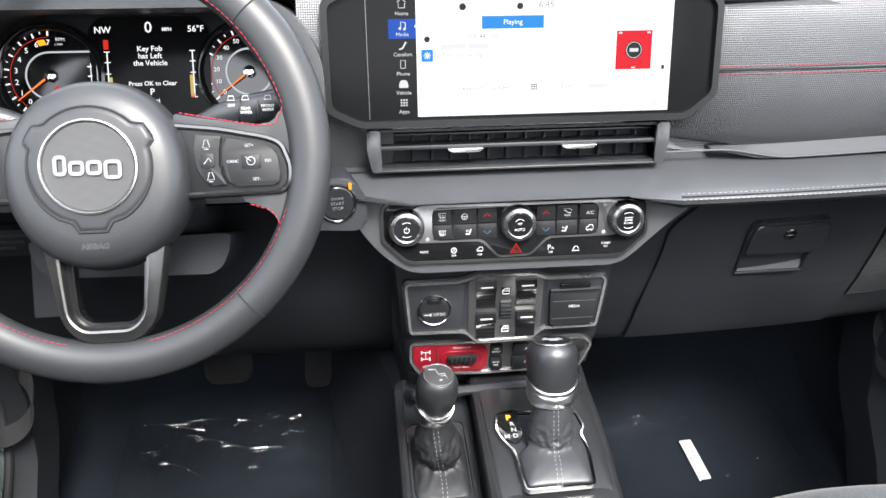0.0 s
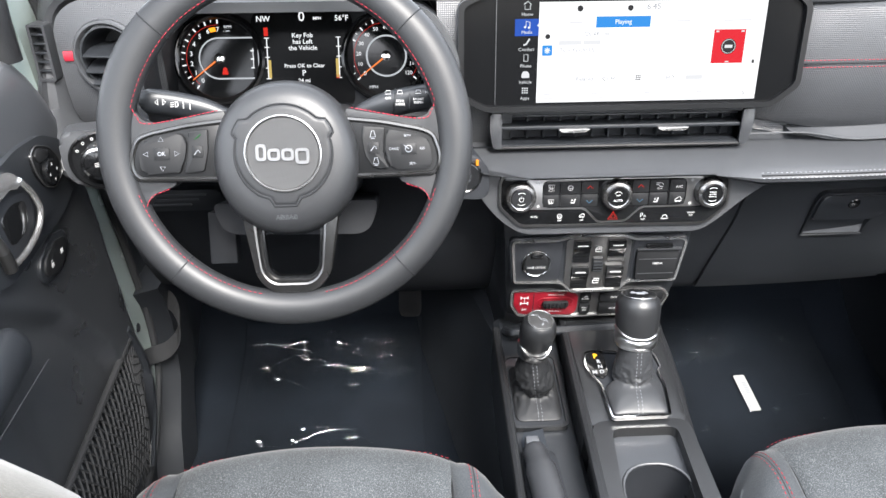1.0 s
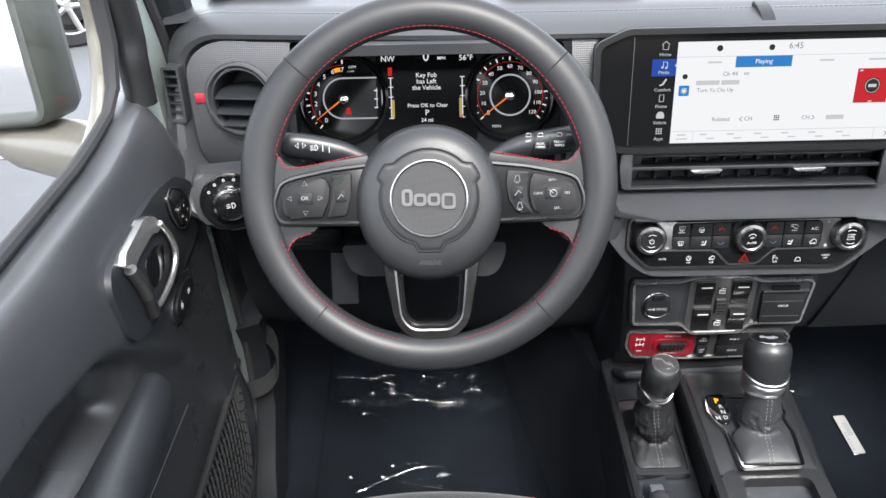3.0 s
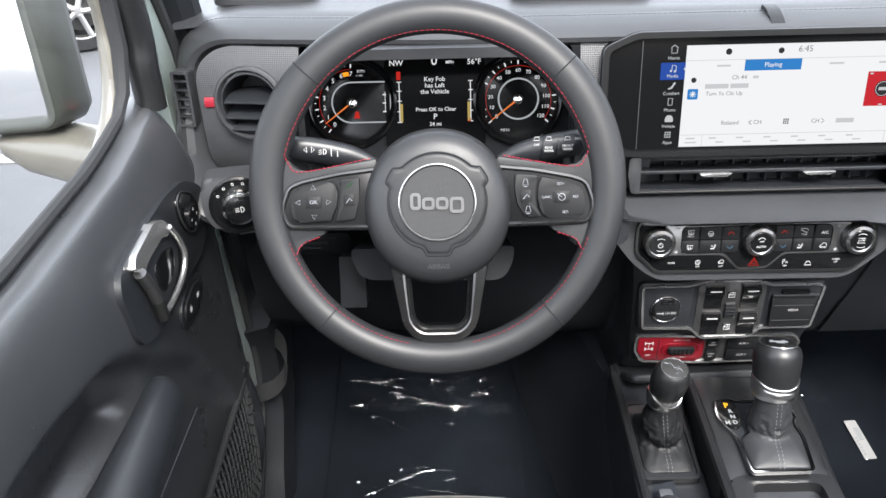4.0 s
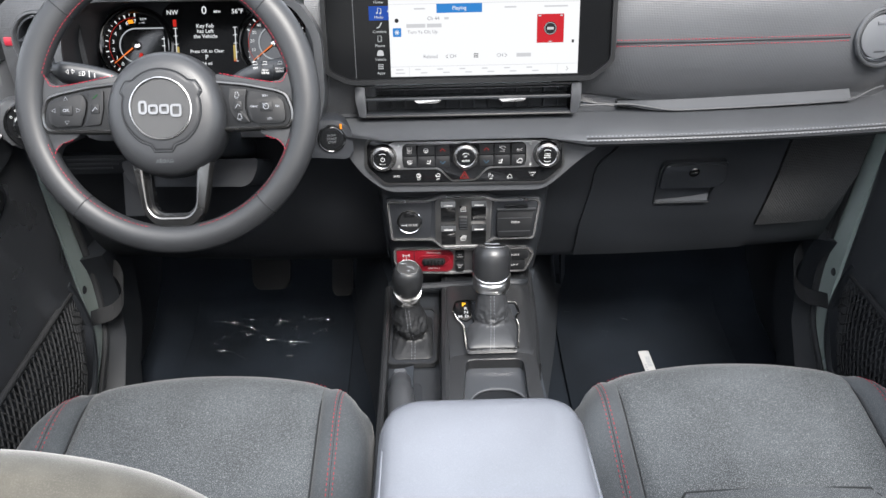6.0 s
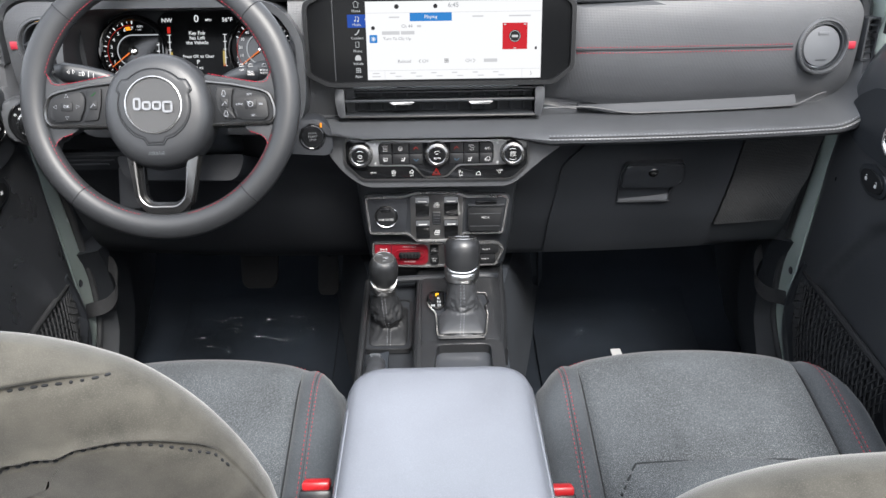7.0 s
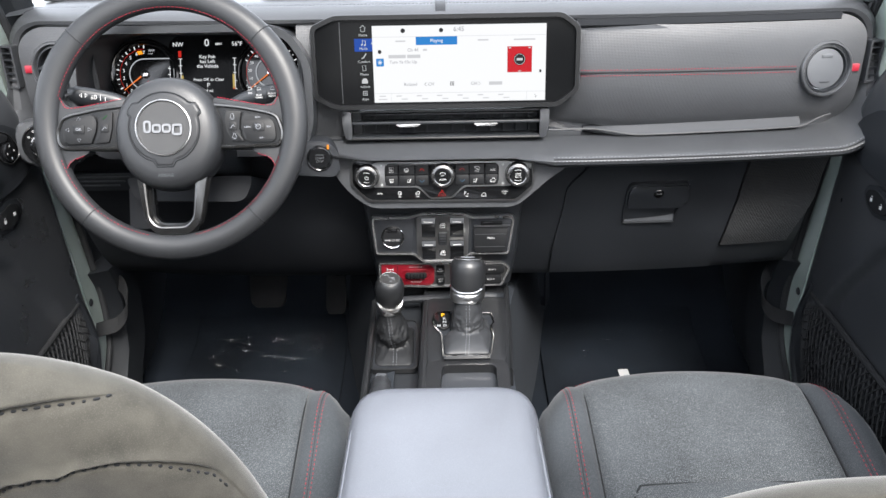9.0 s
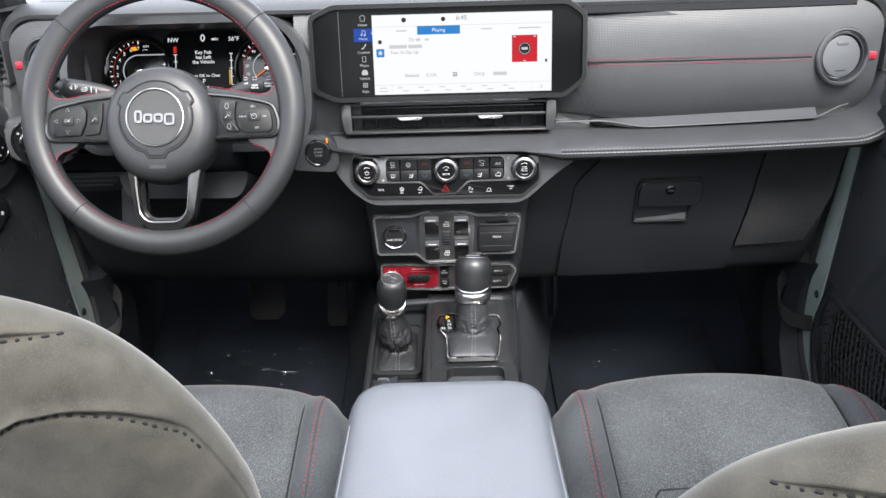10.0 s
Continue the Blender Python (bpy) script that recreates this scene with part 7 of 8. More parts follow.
part("print", w, PRINTGREY, tag, "grey printed bars", TG)

# ---- seats ----
SEAT_Y = [(-0.02, 0.225), (0.10, 0.235), (0.20, 0.243), (0.30, 0.254), (0.36, 0.262), (0.40, 0.270), (0.44, 0.279), (0.50, 0.292), (0.55, 0.302), (0.585, 0.305), (0.612, 0.300), (0.635, 0.287), (0.650, 0.266), (0.657, 0.238), (0.658, 0.19), (0.650, 0.10), (0.645, 0.04)]


def front_taper(d):
    d = abs(d)
    return 0.020 * (d / 0.165) ** 2 + 0.06 * max(0.0, (d - 0.13) / 0.115) ** 2


def seat_point(cx, d, k, lift):
    """A point on the cushion: d from its middle, k along its profile, lifted off it."""
    prof_ = SEAT_PROF
    i = min(len(prof_) - 1, max(0, k))
    p = prof_[i]
    q, r_ = prof_[max(0, i - 1)], prof_[min(len(prof_) - 1, i + 1)]
    t = Vector((r_.x - q.x, r_.y - q.y)).normalized()
    n_ = Vector((-t.y, t.x))
    y, z = p.x + n_.x * lift, p.y + n_.y * lift
    return Vector((cx + d, y - front_taper(d) * ease(0.25, 0.63, p.x), z))


SEAT_PROF = [Vector((p.x, p.y)) for p in catmull([(a, b, 0) for a, b in SEAT_Y], 5)]


def build_seat(cx, drop, dy, label, inboard=0.0):
    """drop and dy set the back's height and rake, inboard its offset towards the middle."""
    seat = thing("front_seat", label, "car seat", (cx, 0.3, -0.03), "front seats")
    n = len(SEAT_PROF)

    def mid(u, v):
        d = (-1 + 2 * u) * 0.165
        k = int(round(v * (n - 1)))
        y = SEAT_PROF[k].x
        front = ease(0.645, 0.56, y) if k < 55 else 0.0
        tuck = -0.010 * front * math.exp(-((0.165 - abs(d)) / 0.006) ** 2) + 0.004 * (1 - (d / 0.165) ** 2)
        seam_y = 0.405 - 0.05 * ease(0.115, 0.150, abs(d))
        tuck -= 0.007 * math.exp(-((y - seam_y) / 0.005) ** 2)
        tuck += 0.0012 * noise.noise((d * 12, y * 12, cx))
        return seat_point(cx, d, k, tuck)
    cushion = part("cushion", grid_skin(mid, 48, n - 1), CLOTH, seat, "charcoal cloth cushion")
    # Dark tubes along the seams put the crease shade into colour.
    seam = [seat_point(cx, d, min(range(n), key=lambda i: abs(SEAT_PROF[i].x - (0.405 - 0.05 * ease(0.115, 0.150, abs(d)))) + (9 if i > 50 else 0)), -0.0035) for d in [-0.145 + 0.29 * i / 30 for i in range(31)]]
    part("seam", tube(seam, 0.0022, 6), DARKTHREAD, cushion, "sewn cross seam, dark to deepen its crease")
    for s in (-1, 1):
        part("seam", tube([seat_point(cx, s * 0.1655, k, -0.0075) for k in range(0, 62)], 0.0016, 6), DARKTHREAD, cushion, "seam beside the bolster, dark to deepen its crease")
        sec = [(0.165, -0.011), (0.168, -0.003), (0.174, 0.002), (0.184, 0.005), (0.196, 0.006), (0.208, 0.003), (0.220, -0.004), (0.230, -0.015), (0.236, -0.032), (0.238, -0.06), (0.237, -0.12), (0.235, -0.19)]

        def side_fn(u, v):
            i = int(round(u * (len(sec) - 1)))
            k = int(round(v * (n - 1)))
            d, h = sec[i]
            q = SEAT_PROF[k]
            if i < 3:
                h *= ease(0.645, 0.56, q.x) if k < 55 else 0.0
            p = seat_point(cx, s * d, k, 0)
            if h < -0.01:
                f = ease(0.66, 0.60, q.x) if k < 55 else 0.25
                p.z += h * max(f, 0.3)
                p.y -= 0.25 * abs(h) * (1 - f)
            else:
                p = seat_point(cx, s * d, k, h)
            return p
        bo = part("bolster", grid_skin(side_fn, len(sec) - 1, n - 1), BOLSTER, seat, "dark cloth side bolster")
        for dd in (0.188, 0.196):
            line = [seat_point(cx, s * dd, k, 0.0060) for k in range(8, 60)]
            part("stitching", stitches(line, 0.0042, 0.0030, 0.0006), DULLRED, bo, "red contrast stitching")
        part("seam", tube([seat_point(cx, s * 0.192, k, 0.0048) for k in range(8, 60)], 0.0012, 5), DARKTHREAD, bo)
    line = [seat_point(cx, d, 57, 0.0025) for d in [-0.17 + 0.34 * i / 40 for i in range(41)]]
    part("stitching", stitches(line, 0.0040, 0.0035, 0.0004), DULLRED, cushion, "red contrast stitching")
    part("seat_base", box(cx - 0.20, cx + 0.20, 0.0, 0.60, -0.03, 0.20, 0.02), DULL, seat, "black seat base")

    cx -= inboard
    # backrest: a padded shell, thinning towards its outline, with two sewn channels behind
    shape = [(0.20, 0.258), (0.40, 0.270), (0.52, 0.274), (0.595, 0.273), (0.622, 0.269), (0.648, 0.262), (0.676, 0.250), (0.698, 0.236), (0.714, 0.221), (0.724, 0.205), (0.732, 0.186), (0.738, 0.160), (0.7415, 0.11), (0.743, 0.055), (0.743, 0.0)]
    half = [(p.y, p.x) for p in catmull([(z, w_, 0) for z, w_ in shape], 14)]
    poly = half + [(-x, z) for x, z in half[:-1][::-1]]

    def edge_y(z):
        return -0.076 + dy + (0.74 - z) * 0.28

    def seams_at(x):
        """How far in from the outline the two sewn channels run."""
        off = abs(x)
        low = [(0.0, 0.120), (0.10, 0.092), (0.177, 0.0627), (0.209, 0.0488), (0.226, 0.0345), (0.234, 0.0240), (0.243, 0.0142), (0.251, 0.0072), (0.257, 0.0030), (0.275, 0.0015)]
        e2 = low[-1][1]
        for (xa, ea), (xb, eb) in zip(low, low[1:]):
            if xa <= off <= xb:
                e2 = mixed(ea, eb, (off - xa) / (xb - xa))
        return min(0.05, max(0.0, 0.34 * (0.2175 - off))), e2

    def shell(e, x, z, back):
        f = math.sqrt(max(0.0, 1 - (1 - min(1.0, e / 0.055)) ** 2))
        d = 0.032 * f + 0.05 * max(0.0, e - 0.055)
        if back and z > 0.42:
            for s_ in seams_at(x):
                k_ = max(0.10, min(1.0, s_ / 0.006))
                d += k_ * 0.0026 * math.exp(-((e - s_ + 0.0028 * k_) / (0.0024 * k_)) ** 2) - k_ * 0.0034 * math.exp(-((e - s_ - 0.0014 * k_) / (0.0022 * k_)) ** 2)
        return d
    drawn = inset(poly, 0.001)
    inward = [((a_[0] - b_[0]) / 0.001, (a_[1] - b_[1]) / 0.001) for a_, b_ in zip(drawn, poly)]

    def at(i, e, back):
        x, z = poly[i][0] + inward[i][0] * e, poly[i][1] + inward[i][1] * e
        return (cx + x, edge_y(z) + (-1 if back else 1) * shell(e, poly[i][0], z, back), z - drop)
    near = (-0.0048, -0.0036, -0.0028, -0.002, -0.001, 0.0, 0.0007, 0.0014, 0.0022, 0.0032, 0.0048, 0.0075)
    cols = []
    for x, z in poly:
        s1, s2 = seams_at(x)
        k1, k2 = max(0.10, min(1.0, s1 / 0.006)), max(0.10, min(1.0, s2 / 0.006))
        es = [0.0001] + [s1 + d_ * k1 for d_ in near] + [mixed(s1 + 0.0075 * k1, max(s1 + 0.0080 * k1, s2 - 0.0048 * k2), k / 5) for k in (1, 2, 3, 4)] + [s2 + d_ * k2 for d_ in near] + [s2 + 0.012, s2 + 0.02, max(s2 + 0.028, 0.068)]
        for k in range(1, len(es)):
            es[k] = max(es[k], es[k - 1] + 0.00004)
        cols.append(es)
    rows = [[at(i, cols[i][k], True) for i in range(len(poly))] for k in range(len(cols[0]) - 1, -1, -1)]
    rows.append([(cx + x, edge_y(z), z - drop) for x, z in poly])
    for e in (0.0008, 0.003, 0.007, 0.013, 0.022, 0.035, 0.05, 0.068):
        rows.append([at(i, e, False) for i in range(len(poly))])
    back = part("backrest", skin(rows), BACKCLOTH, seat, "warm-toned cloth backrest with sewn channels, as if sunlit", angle=80)
    # Dark stitches also stand for the shade in the sewn dimples.
    for k, reach, gap_ in ((0, 0.2165, 0.0026), (1, 0.262, 0.0034)):
        line = []
        for i in range(len(poly)):
            if poly[i][1] > 0.61 and abs(poly[i][0]) < reach:
                e_ = seams_at(poly[i][0])[k]
                line.append(Vector(at(i, e_ + gap_ * max(0.10, min(1.0, e_ / 0.006)), True)) + Vector((0, -0.0003, 0.0002)))
        part("stitching", stitches(line, 0.0024, 0.0028, 0.0008), DARKTHREAD, back, "sewn stitches along the channel, dark for their shaded dimples")
    hr = []
    for z, hw, dp, cy in ((0.815, 0.070, 0.030, -0.086), (0.835, 0.090, 0.046, -0.080), (0.88, 0.101, 0.056, -0.068), (0.92, 0.103, 0.060, -0.063), (0.940, 0.099, 0.057, -0.061), (0.954, 0.088, 0.047, -0.061), (0.963, 0.070, 0.033, -0.062), (0.967, 0.04, 0.015, -0.063)):
        hr.append([(cx + hw * math.copysign(abs(math.cos(t)) ** 0.6, math.cos(t)), cy + 0.006 + dy + dp * math.copysign(abs(math.sin(t)) ** 0.7, math.sin(t)), z - drop - 0.05) for t in [2 * math.pi * i / 40 for i in range(40)]])
    head = part("headrest", skin([[tuple(q) for q in s_] for s_ in zip(*[catmull(c_, 4) for c_ in zip(*hr)])]), BACKCLOTH, seat, "warm-toned cloth headrest, as if sunlit", angle=70)
    for dx in (-0.05, 0.05):
        part("post", tube([(cx + dx, -0.075 + dy, 0.72 - drop), (cx + dx, -0.082 + dy, 0.80 - drop)], 0.006, 10), CHROME, head, "chrome headrest post")
    return seat


build_seat(-0.375, -0.05, 0.0, "charcoal cloth driver seat with red stitching and headrest")
build_seat(0.375, -0.010, -0.055, "charcoal cloth passenger seat with red stitching and headrest", 0.04)

for cx, y in ((-0.142, 0.262), (0.128, 0.246)):
    b = thing("belt_buckle", "black seat belt buckle with a red release button", "belt buckle", (cx, y, 0.27), "belt buckles")
    Mb = Matrix.Translation((cx, y, 0.345)) @ pose(0, 0, 0, -28, 0, 0)
    part("case", box(-0.019, 0.019, -0.012, 0.012, -0.05, 0.022, 0.006), PLASTIC, b, "black buckle case", Mb)
    part("button", box(-0.0155, 0.0155, -0.009, 0.0105, 0.020, 0.030, 0.003), REDPLASTIC, b, "red release button", Mb)
    part("stalk", tube([(cx, y - 0.015, 0.32), (cx, y - 0.05, 0.20), (cx, y - 0.07, 0.05)], 0.012, 8), WEBBING, b)


# ---- doors ----
DOOR_FRONT = [(0.03, 0.60), (0.085, 0.795), (0.12, 0.855), (0.16, 0.90), (0.225, 0.914), (0.30, 0.906), (0.40, 0.894), (0.51, 0.880), (0.60, 0.862), (0.654, 0.848), (0.707, 0.830), (0.754, 0.810), (0.775, 0.79)]
SILL = [(-0.4, 0.716), (0.458, 0.724), (0.537, 0.730), (0.634, 0.737), (0.69, 0.747), (0.726, 0.756), (0.765, 0.763), (0.80, 0.766)]


def door_front(z):
    for (za, ya), (zb, yb) in zip(DOOR_FRONT, DOOR_FRONT[1:]):
        if za <= z <= zb:
            return mixed(ya, yb, (z - za) / (zb - za))
    return DOOR_FRONT[-1][1] if z > 0.5 else DOOR_FRONT[0][1]


def sill_z(y):
    for (ya, za), (yb, zb) in zip(SILL, SILL[1:]):
        if y <= yb:
            return mixed(za, zb, max(0.0, (y - ya) / (yb - ya)))
    return SILL[-1][1]


def build_door(s, label):
    d = thing("car_door", label, "car door", (s * 0.69, 0.3, 0.05), "front doors")
    X = lambda x: s * x
    # inner panel: a sheet whose depth follows the moulding
    ARC = [(-0.4, 0.625), (0.336, 0.628), (0.408, 0.623), (0.495, 0.609), (0.54, 0.583), (0.585, 0.553), (0.64, 0.508), (0.687, 0.472), (0.713, 0.437), (0.768, 0.364), (0.80, 0.30), (0.95, 0.20)]

    def arc_z(y):
        for (ya, za), (yb, zb) in zip(ARC, ARC[1:]):
            if ya <= y <= yb:
                return mixed(za, zb, (y - ya) / (yb - ya))
        return ARC[-1][1]

    def depth(y, z):
        """Distance of the panel from the middle of the car."""
        # a broad rounded shoulder under the window
        q = 1 - max(0.0, min(1.0, (sill_z(y) - z) / 0.125))
        x = 0.668 + 0.036 * (1 - math.sqrt(max(0.0, 1 - q * q))) + 0.004 * ease(0.62, 0.45, z)
        step = ease(0.012, -0.016, z - arc_z(y))
        x += 0.016 * step
        x += 0.038 * step * ease(0.30, 0.40, y) * ease(0.580, 0.53, y) * ease(0.50, 0.535, z)
        x -= 0.020 * ease(0.60, 0.50, y) * ease(0.515, 0.47, z) * ease(0.10, 0.25, z)
        x += 0.024 * ease(0.045, 0.0, door_front(z) - y) ** 1.5
        return x + 0.0006 * noise.noise((y * 9, z * 9, s))
    bm = bmesh.new()
    ny, nz = 110, 96
    grid = []
    for k in range(nz + 1):
        row = []
        for i in range(ny + 1):
            v = i / ny
            zt = 0.05 + 0.70 * (k - 4) / (nz - 4) if k >= 4 else None
            if k < 4:
                y = -0.33 + (0.800 + 0.33) * v
                dz, x = ((-0.006, 0.734), (0.0005, 0.727), (0.0015, 0.718), (-0.001, 0.710))[k]
                z = sill_z(y) + dz
            else:
                t = (k - 4) / (nz - 4)
                y = -0.33 + (0.800 + 0.33) * v
                top = sill_z(y) - 0.004
                z = mixed(top, 0.06, t ** 1.25)
                y = -0.33 + (door_front(z) - 0.003 + 0.33) * v
                x = depth(y, z)
            y = min(y, door_front(z) - 0.003)
            row.append(bm.verts.new((X(x), y, z)))
        grid.append(row)
    for k in range(nz):
        for i in range(ny):
            bm.faces.new((grid[k][i], grid[k][i + 1], grid[k + 1][i + 1], grid[k + 1][i]))
    panel = part("inner_panel", bm, DOORSKIN, d, "grained black door panel", angle=60)
    part("outer_skin", slab([(-0.33, 0.06), (0.60, 0.05), (0.83, 0.10), (0.90, 0.20), (0.88, 0.40), (0.86, 0.55), (0.80, 0.715), (-0.33, 0.705)], 0.012, "x", s * 0.735 - 0.006), PAINT, d, "pale grey-green painted door skin")
    # window: frame, seal and glass
    gl = part("glass", slab([(-0.33, 0.722), (0.46, 0.730), (0.64, 0.744), (0.715, 0.760), (0.752, 0.80), (0.752, 0.88), (0.60, 1.22), (0.52, 1.33), (-0.33, 1.34)], 0.004, "x", s * 0.722 - 0.002), PANE, d, "clear side glass")
    gl.visible_shadow = False
    part("glass_seal", tube([(X(0.715), y, sill_z(y) + 0.007) for y in [-0.33 + 1.06 * i / 40 for i in range(41)]] + [(X(0.713), 0.752, 0.785), (X(0.711), 0.764, 0.83), (X(0.709), 0.758, 0.90), (X(0.700), 0.675, 1.10), (X(0.690), 0.55, 1.30)], [0.0065] * 41 + [0.008, 0.009, 0.009, 0.009, 0.009], 8), RUBBER, d, "black rubber window seal")
    part("window_frame", tube(catmull([(X(0.728), 0.700, 0.735), (X(0.728), 0.745, 0.765), (X(0.725), 0.767, 0.82), (X(0.722), 0.763, 0.89), (X(0.712), 0.680, 1.09), (X(0.703), 0.550, 1.32), (X(0.70), 0.30, 1.36), (X(0.70), -0.33, 1.37)], 6), 0.0105, 12), TONEDPAINT, d, "painted upper window frame")
    part("frame_post", tube(catmull([(X(0.700), 0.790, 0.755), (X(0.700), 0.789, 0.80), (X(0.698), 0.782, 0.87), (X(0.690), 0.70, 1.09), (X(0.682), 0.57, 1.31)], 6), 0.017, 12), SOFT, d, "grey-black inner post of the window frame")
    def hug(bm_):
        """Lean a fitting against the panel's rounded shoulder."""
        for v_ in bm_.verts:
            v_.co.x += s * (depth(v_.co.y, v_.co.z) - 0.670)
        return bm_

    # release handle in its escutcheon
    def plate(pts, x_out, x_in, b):
        bm_ = prism([(y * s, z) for y, z in pts], 0, x_out - x_in, b, 3)
        # local x -> world y, local y -> world z, local z -> towards the cabin
        M_ = Matrix(((0, 0, -s, s * x_out), (s, 0, 0, 0), (0, 1, 0, 0), (0, 0, 0, 1)))
        bm_.transform(M_)
        return hug(bm_)
    esc = rounded([(0.743, 0.685), (0.784, 0.662), (0.806, 0.629), (0.797, 0.606), (0.745, 0.587), (0.604, 0.579), (0.556, 0.591), (0.545, 0.607), (0.538, 0.657), (0.551, 0.674), (0.577, 0.681), (0.692, 0.690)], 0.014, 5)
    part("escutcheon", plate(esc, 0.676, 0.6635, 0.003), PLASTIC, d, "black handle surround")
    cup = rounded([(0.683, 0.646), (0.660, 0.664), (0.600, 0.664), (0.590, 0.650), (0.596, 0.603), (0.626, 0.597), (0.662, 0.603), (0.681, 0.620)], 0.006, 3)
    part("cup", plate(cup, 0.674, 0.6630, 0.001), DULL, d, "dark hollow behind the handle")
    part("handle_back", plate(rounded([(0.668, 0.642), (0.640, 0.650), (0.612, 0.646), (0.616, 0.612), (0.655, 0.614)], 0.008, 4), 0.666, 0.6620, 0.002), GLOSS, d, "")
    blade = rounded([(0.566, 0.671), (0.578, 0.679), (0.634, 0.686), (0.655, 0.680), (0.664, 0.665), (0.655, 0.660), (0.640, 0.667), (0.598, 0.664), (0.580, 0.659)], 0.004, 4)
    part("release_handle", plate(blade, 0.666, 0.6565, 0.004), BRIGHT, d, "satin silver release handle")
    rim_ = catmull([(X(0.653), 0.661, 0.668), (X(0.653), 0.676, 0.642), (X(0.653), 0.679, 0.622), (X(0.654), 0.664, 0.606), (X(0.654), 0.630, 0.599), (X(0.654), 0.603, 0.600)], 5)
    part("handle_rim", hug(tube([(p_.x + X(0.004), p_.y, p_.z) for p_ in rim_], 0.0034, 10)), BRIGHT, d, "satin silver handle rim")
    for a_, b_, m_ in (((0.573, 0.664), (0.580, 0.648), HANDLE), ((0.5803, 0.647), (0.588, 0.624), HANDLE), ((0.5883, 0.623), (0.592, 0.600), DARKMETAL)):
        part("handle_hinge", hug(tube([(X(0.657), a_[0], a_[1]), (X(0.6567), mixed(a_[0], b_[0], 0.5), mixed(a_[1], b_[1], 0.5)), (X(0.657), b_[0], b_[1])], 0.0064, 14)), m_, d, "metal hinge barrel")
    if s < 0:
        pod = rounded([(0.705, 0.676), (0.722, 0.681), (0.748, 0.668), (0.762, 0.648), (0.761, 0.630), (0.735, 0.623), (0.714, 0.634), (0.704, 0.655)], 0.007, 4)
        part("mirror_switch", plate(pod, 0.668, 0.6615, 0.002), GLOSS, d, "gloss black mirror switch")
        part("switch_edge", hug(tube([(X(0.6617), y, z) for y, z in pod], 0.0008, 6, True)), HANDLE, d, "")
        C = Matrix.Translation((X(0.6612), 0.735, 0.643)) @ pose(0, 0, 0, 0, 90 * -s, 0)
        part("mirror_dial", lathe([(0.0150, 0.0), (0.0150, 0.003), (0.0138, 0.0042), (0.0, 0.0040)], 32, C), GLOSS, d, "round mirror adjuster")
        w = bmesh.new()
        for a in range(0, 360, 90):
            c_ = Vector((0.0095 * math.cos(radians(a)), 0.0095 * math.sin(radians(a)), 0.0046))
            tri_ = [C @ (c_ + Vector((0.0026 * math.cos(radians(a + t)), 0.0026 * math.sin(radians(a + t)), 0))) for t in (0, 125, 235)]
            w.faces.new([w.verts.new(p) for p in tri_])
        part("dial_mark", w, WHITE, d, "white arrow marks")
        part("fold_switch", plate(rounded([(0.711, 0.673), (0.723, 0.677), (0.742, 0.667), (0.738, 0.661), (0.715, 0.662)], 0.003), 0.664, 0.6600, 0.001), BUTTON, d, "small mirror select switch")
    lockp = rounded([(0.668, 0.566), (0.706, 0.577), (0.740, 0.566), (0.740, 0.541), (0.706, 0.526), (0.664, 0.533), (0.658, 0.550)], 0.010, 4)
    part("lock_pod", plate(lockp, 0.676, 0.6665, 0.002), PLASTIC, d, "black lock switch pod")
    part("lock_switch", plate(rounded([(0.674, 0.561), (0.706, 0.569), (0.731, 0.561), (0.731, 0.545), (0.704, 0.533), (0.671, 0.539), (0.667, 0.550)], 0.007), 0.669, 0.6640, 0.0015), BUTTON, d, "black lock rocker")
    for y, z in ((0.714, 0.552), (0.686, 0.549)):
        lk = plate([(y - 0.003, z - 0.004), (y + 0.003, z - 0.004), (y + 0.003, z + 0.001), (y - 0.003, z + 0.001)], 0.6642, 0.6636, 0)
        for p_, q_ in (((-0.002, 0.001), (-0.001, 0.005)), ((-0.001, 0.005), (0.002, 0.004))):
            tube([(X(0.6638), y + p_[0], z + p_[1]), (X(0.6638), y + q_[0], z + q_[1])], 0.0006, 4, bm=lk)
        part("lock_mark", lk, WHITE, d, "white padlock mark")
    # grab handle: a padded bar running back to the armrest
    secs = []
    for y, z, x, rx, rz in ((0.568, 0.520, 0.668, 0.010, 0.012), (0.556, 0.533, 0.656, 0.016, 0.022), (0.535, 0.542, 0.648, 0.019, 0.026), (0.48, 0.545, 0.644, 0.021, 0.028), (0.40, 0.545, 0.641, 0.025, 0.030), (0.33, 0.540, 0.641, 0.034, 0.030), (0.10, 0.525, 0.640, 0.040, 0.030), (-0.30, 0.512, 0.640, 0.040, 0.030)):
        secs.append([(X(x + rx * math.cos(t)), y, z + rz * math.sin(t)) for t in [2 * math.pi * i / 24 for i in range(24)]])
    part("grab_handle", skin(secs), PLASTIC, d, "soft black grab handle and armrest")
    part("handle_seam", tube([(X(0.6235 - 0.0004 * i), 0.548 - 0.02 * i, 0.519 + 0.0004 * i) for i in range(12)], 0.0007, 6), SOFT, d)
    # map pocket with a net
    pocket = part("map_pocket", skin([[(X(0.690), y, z0), (X(0.668), y, z0), (X(0.660), y, z0 + 0.03), (X(0.684), y, z1 - 0.01), (X(0.692), y, z1 - 0.01)] for y, z0, z1 in ((0.862, 0.20, 0.27), (0.82, 0.14, 0.285), (0.74, 0.11, 0.29), (0.60, 0.10, 0.285), (0.30, 0.10, 0.28))]), DULL, d, "dark map pocket behind the net")
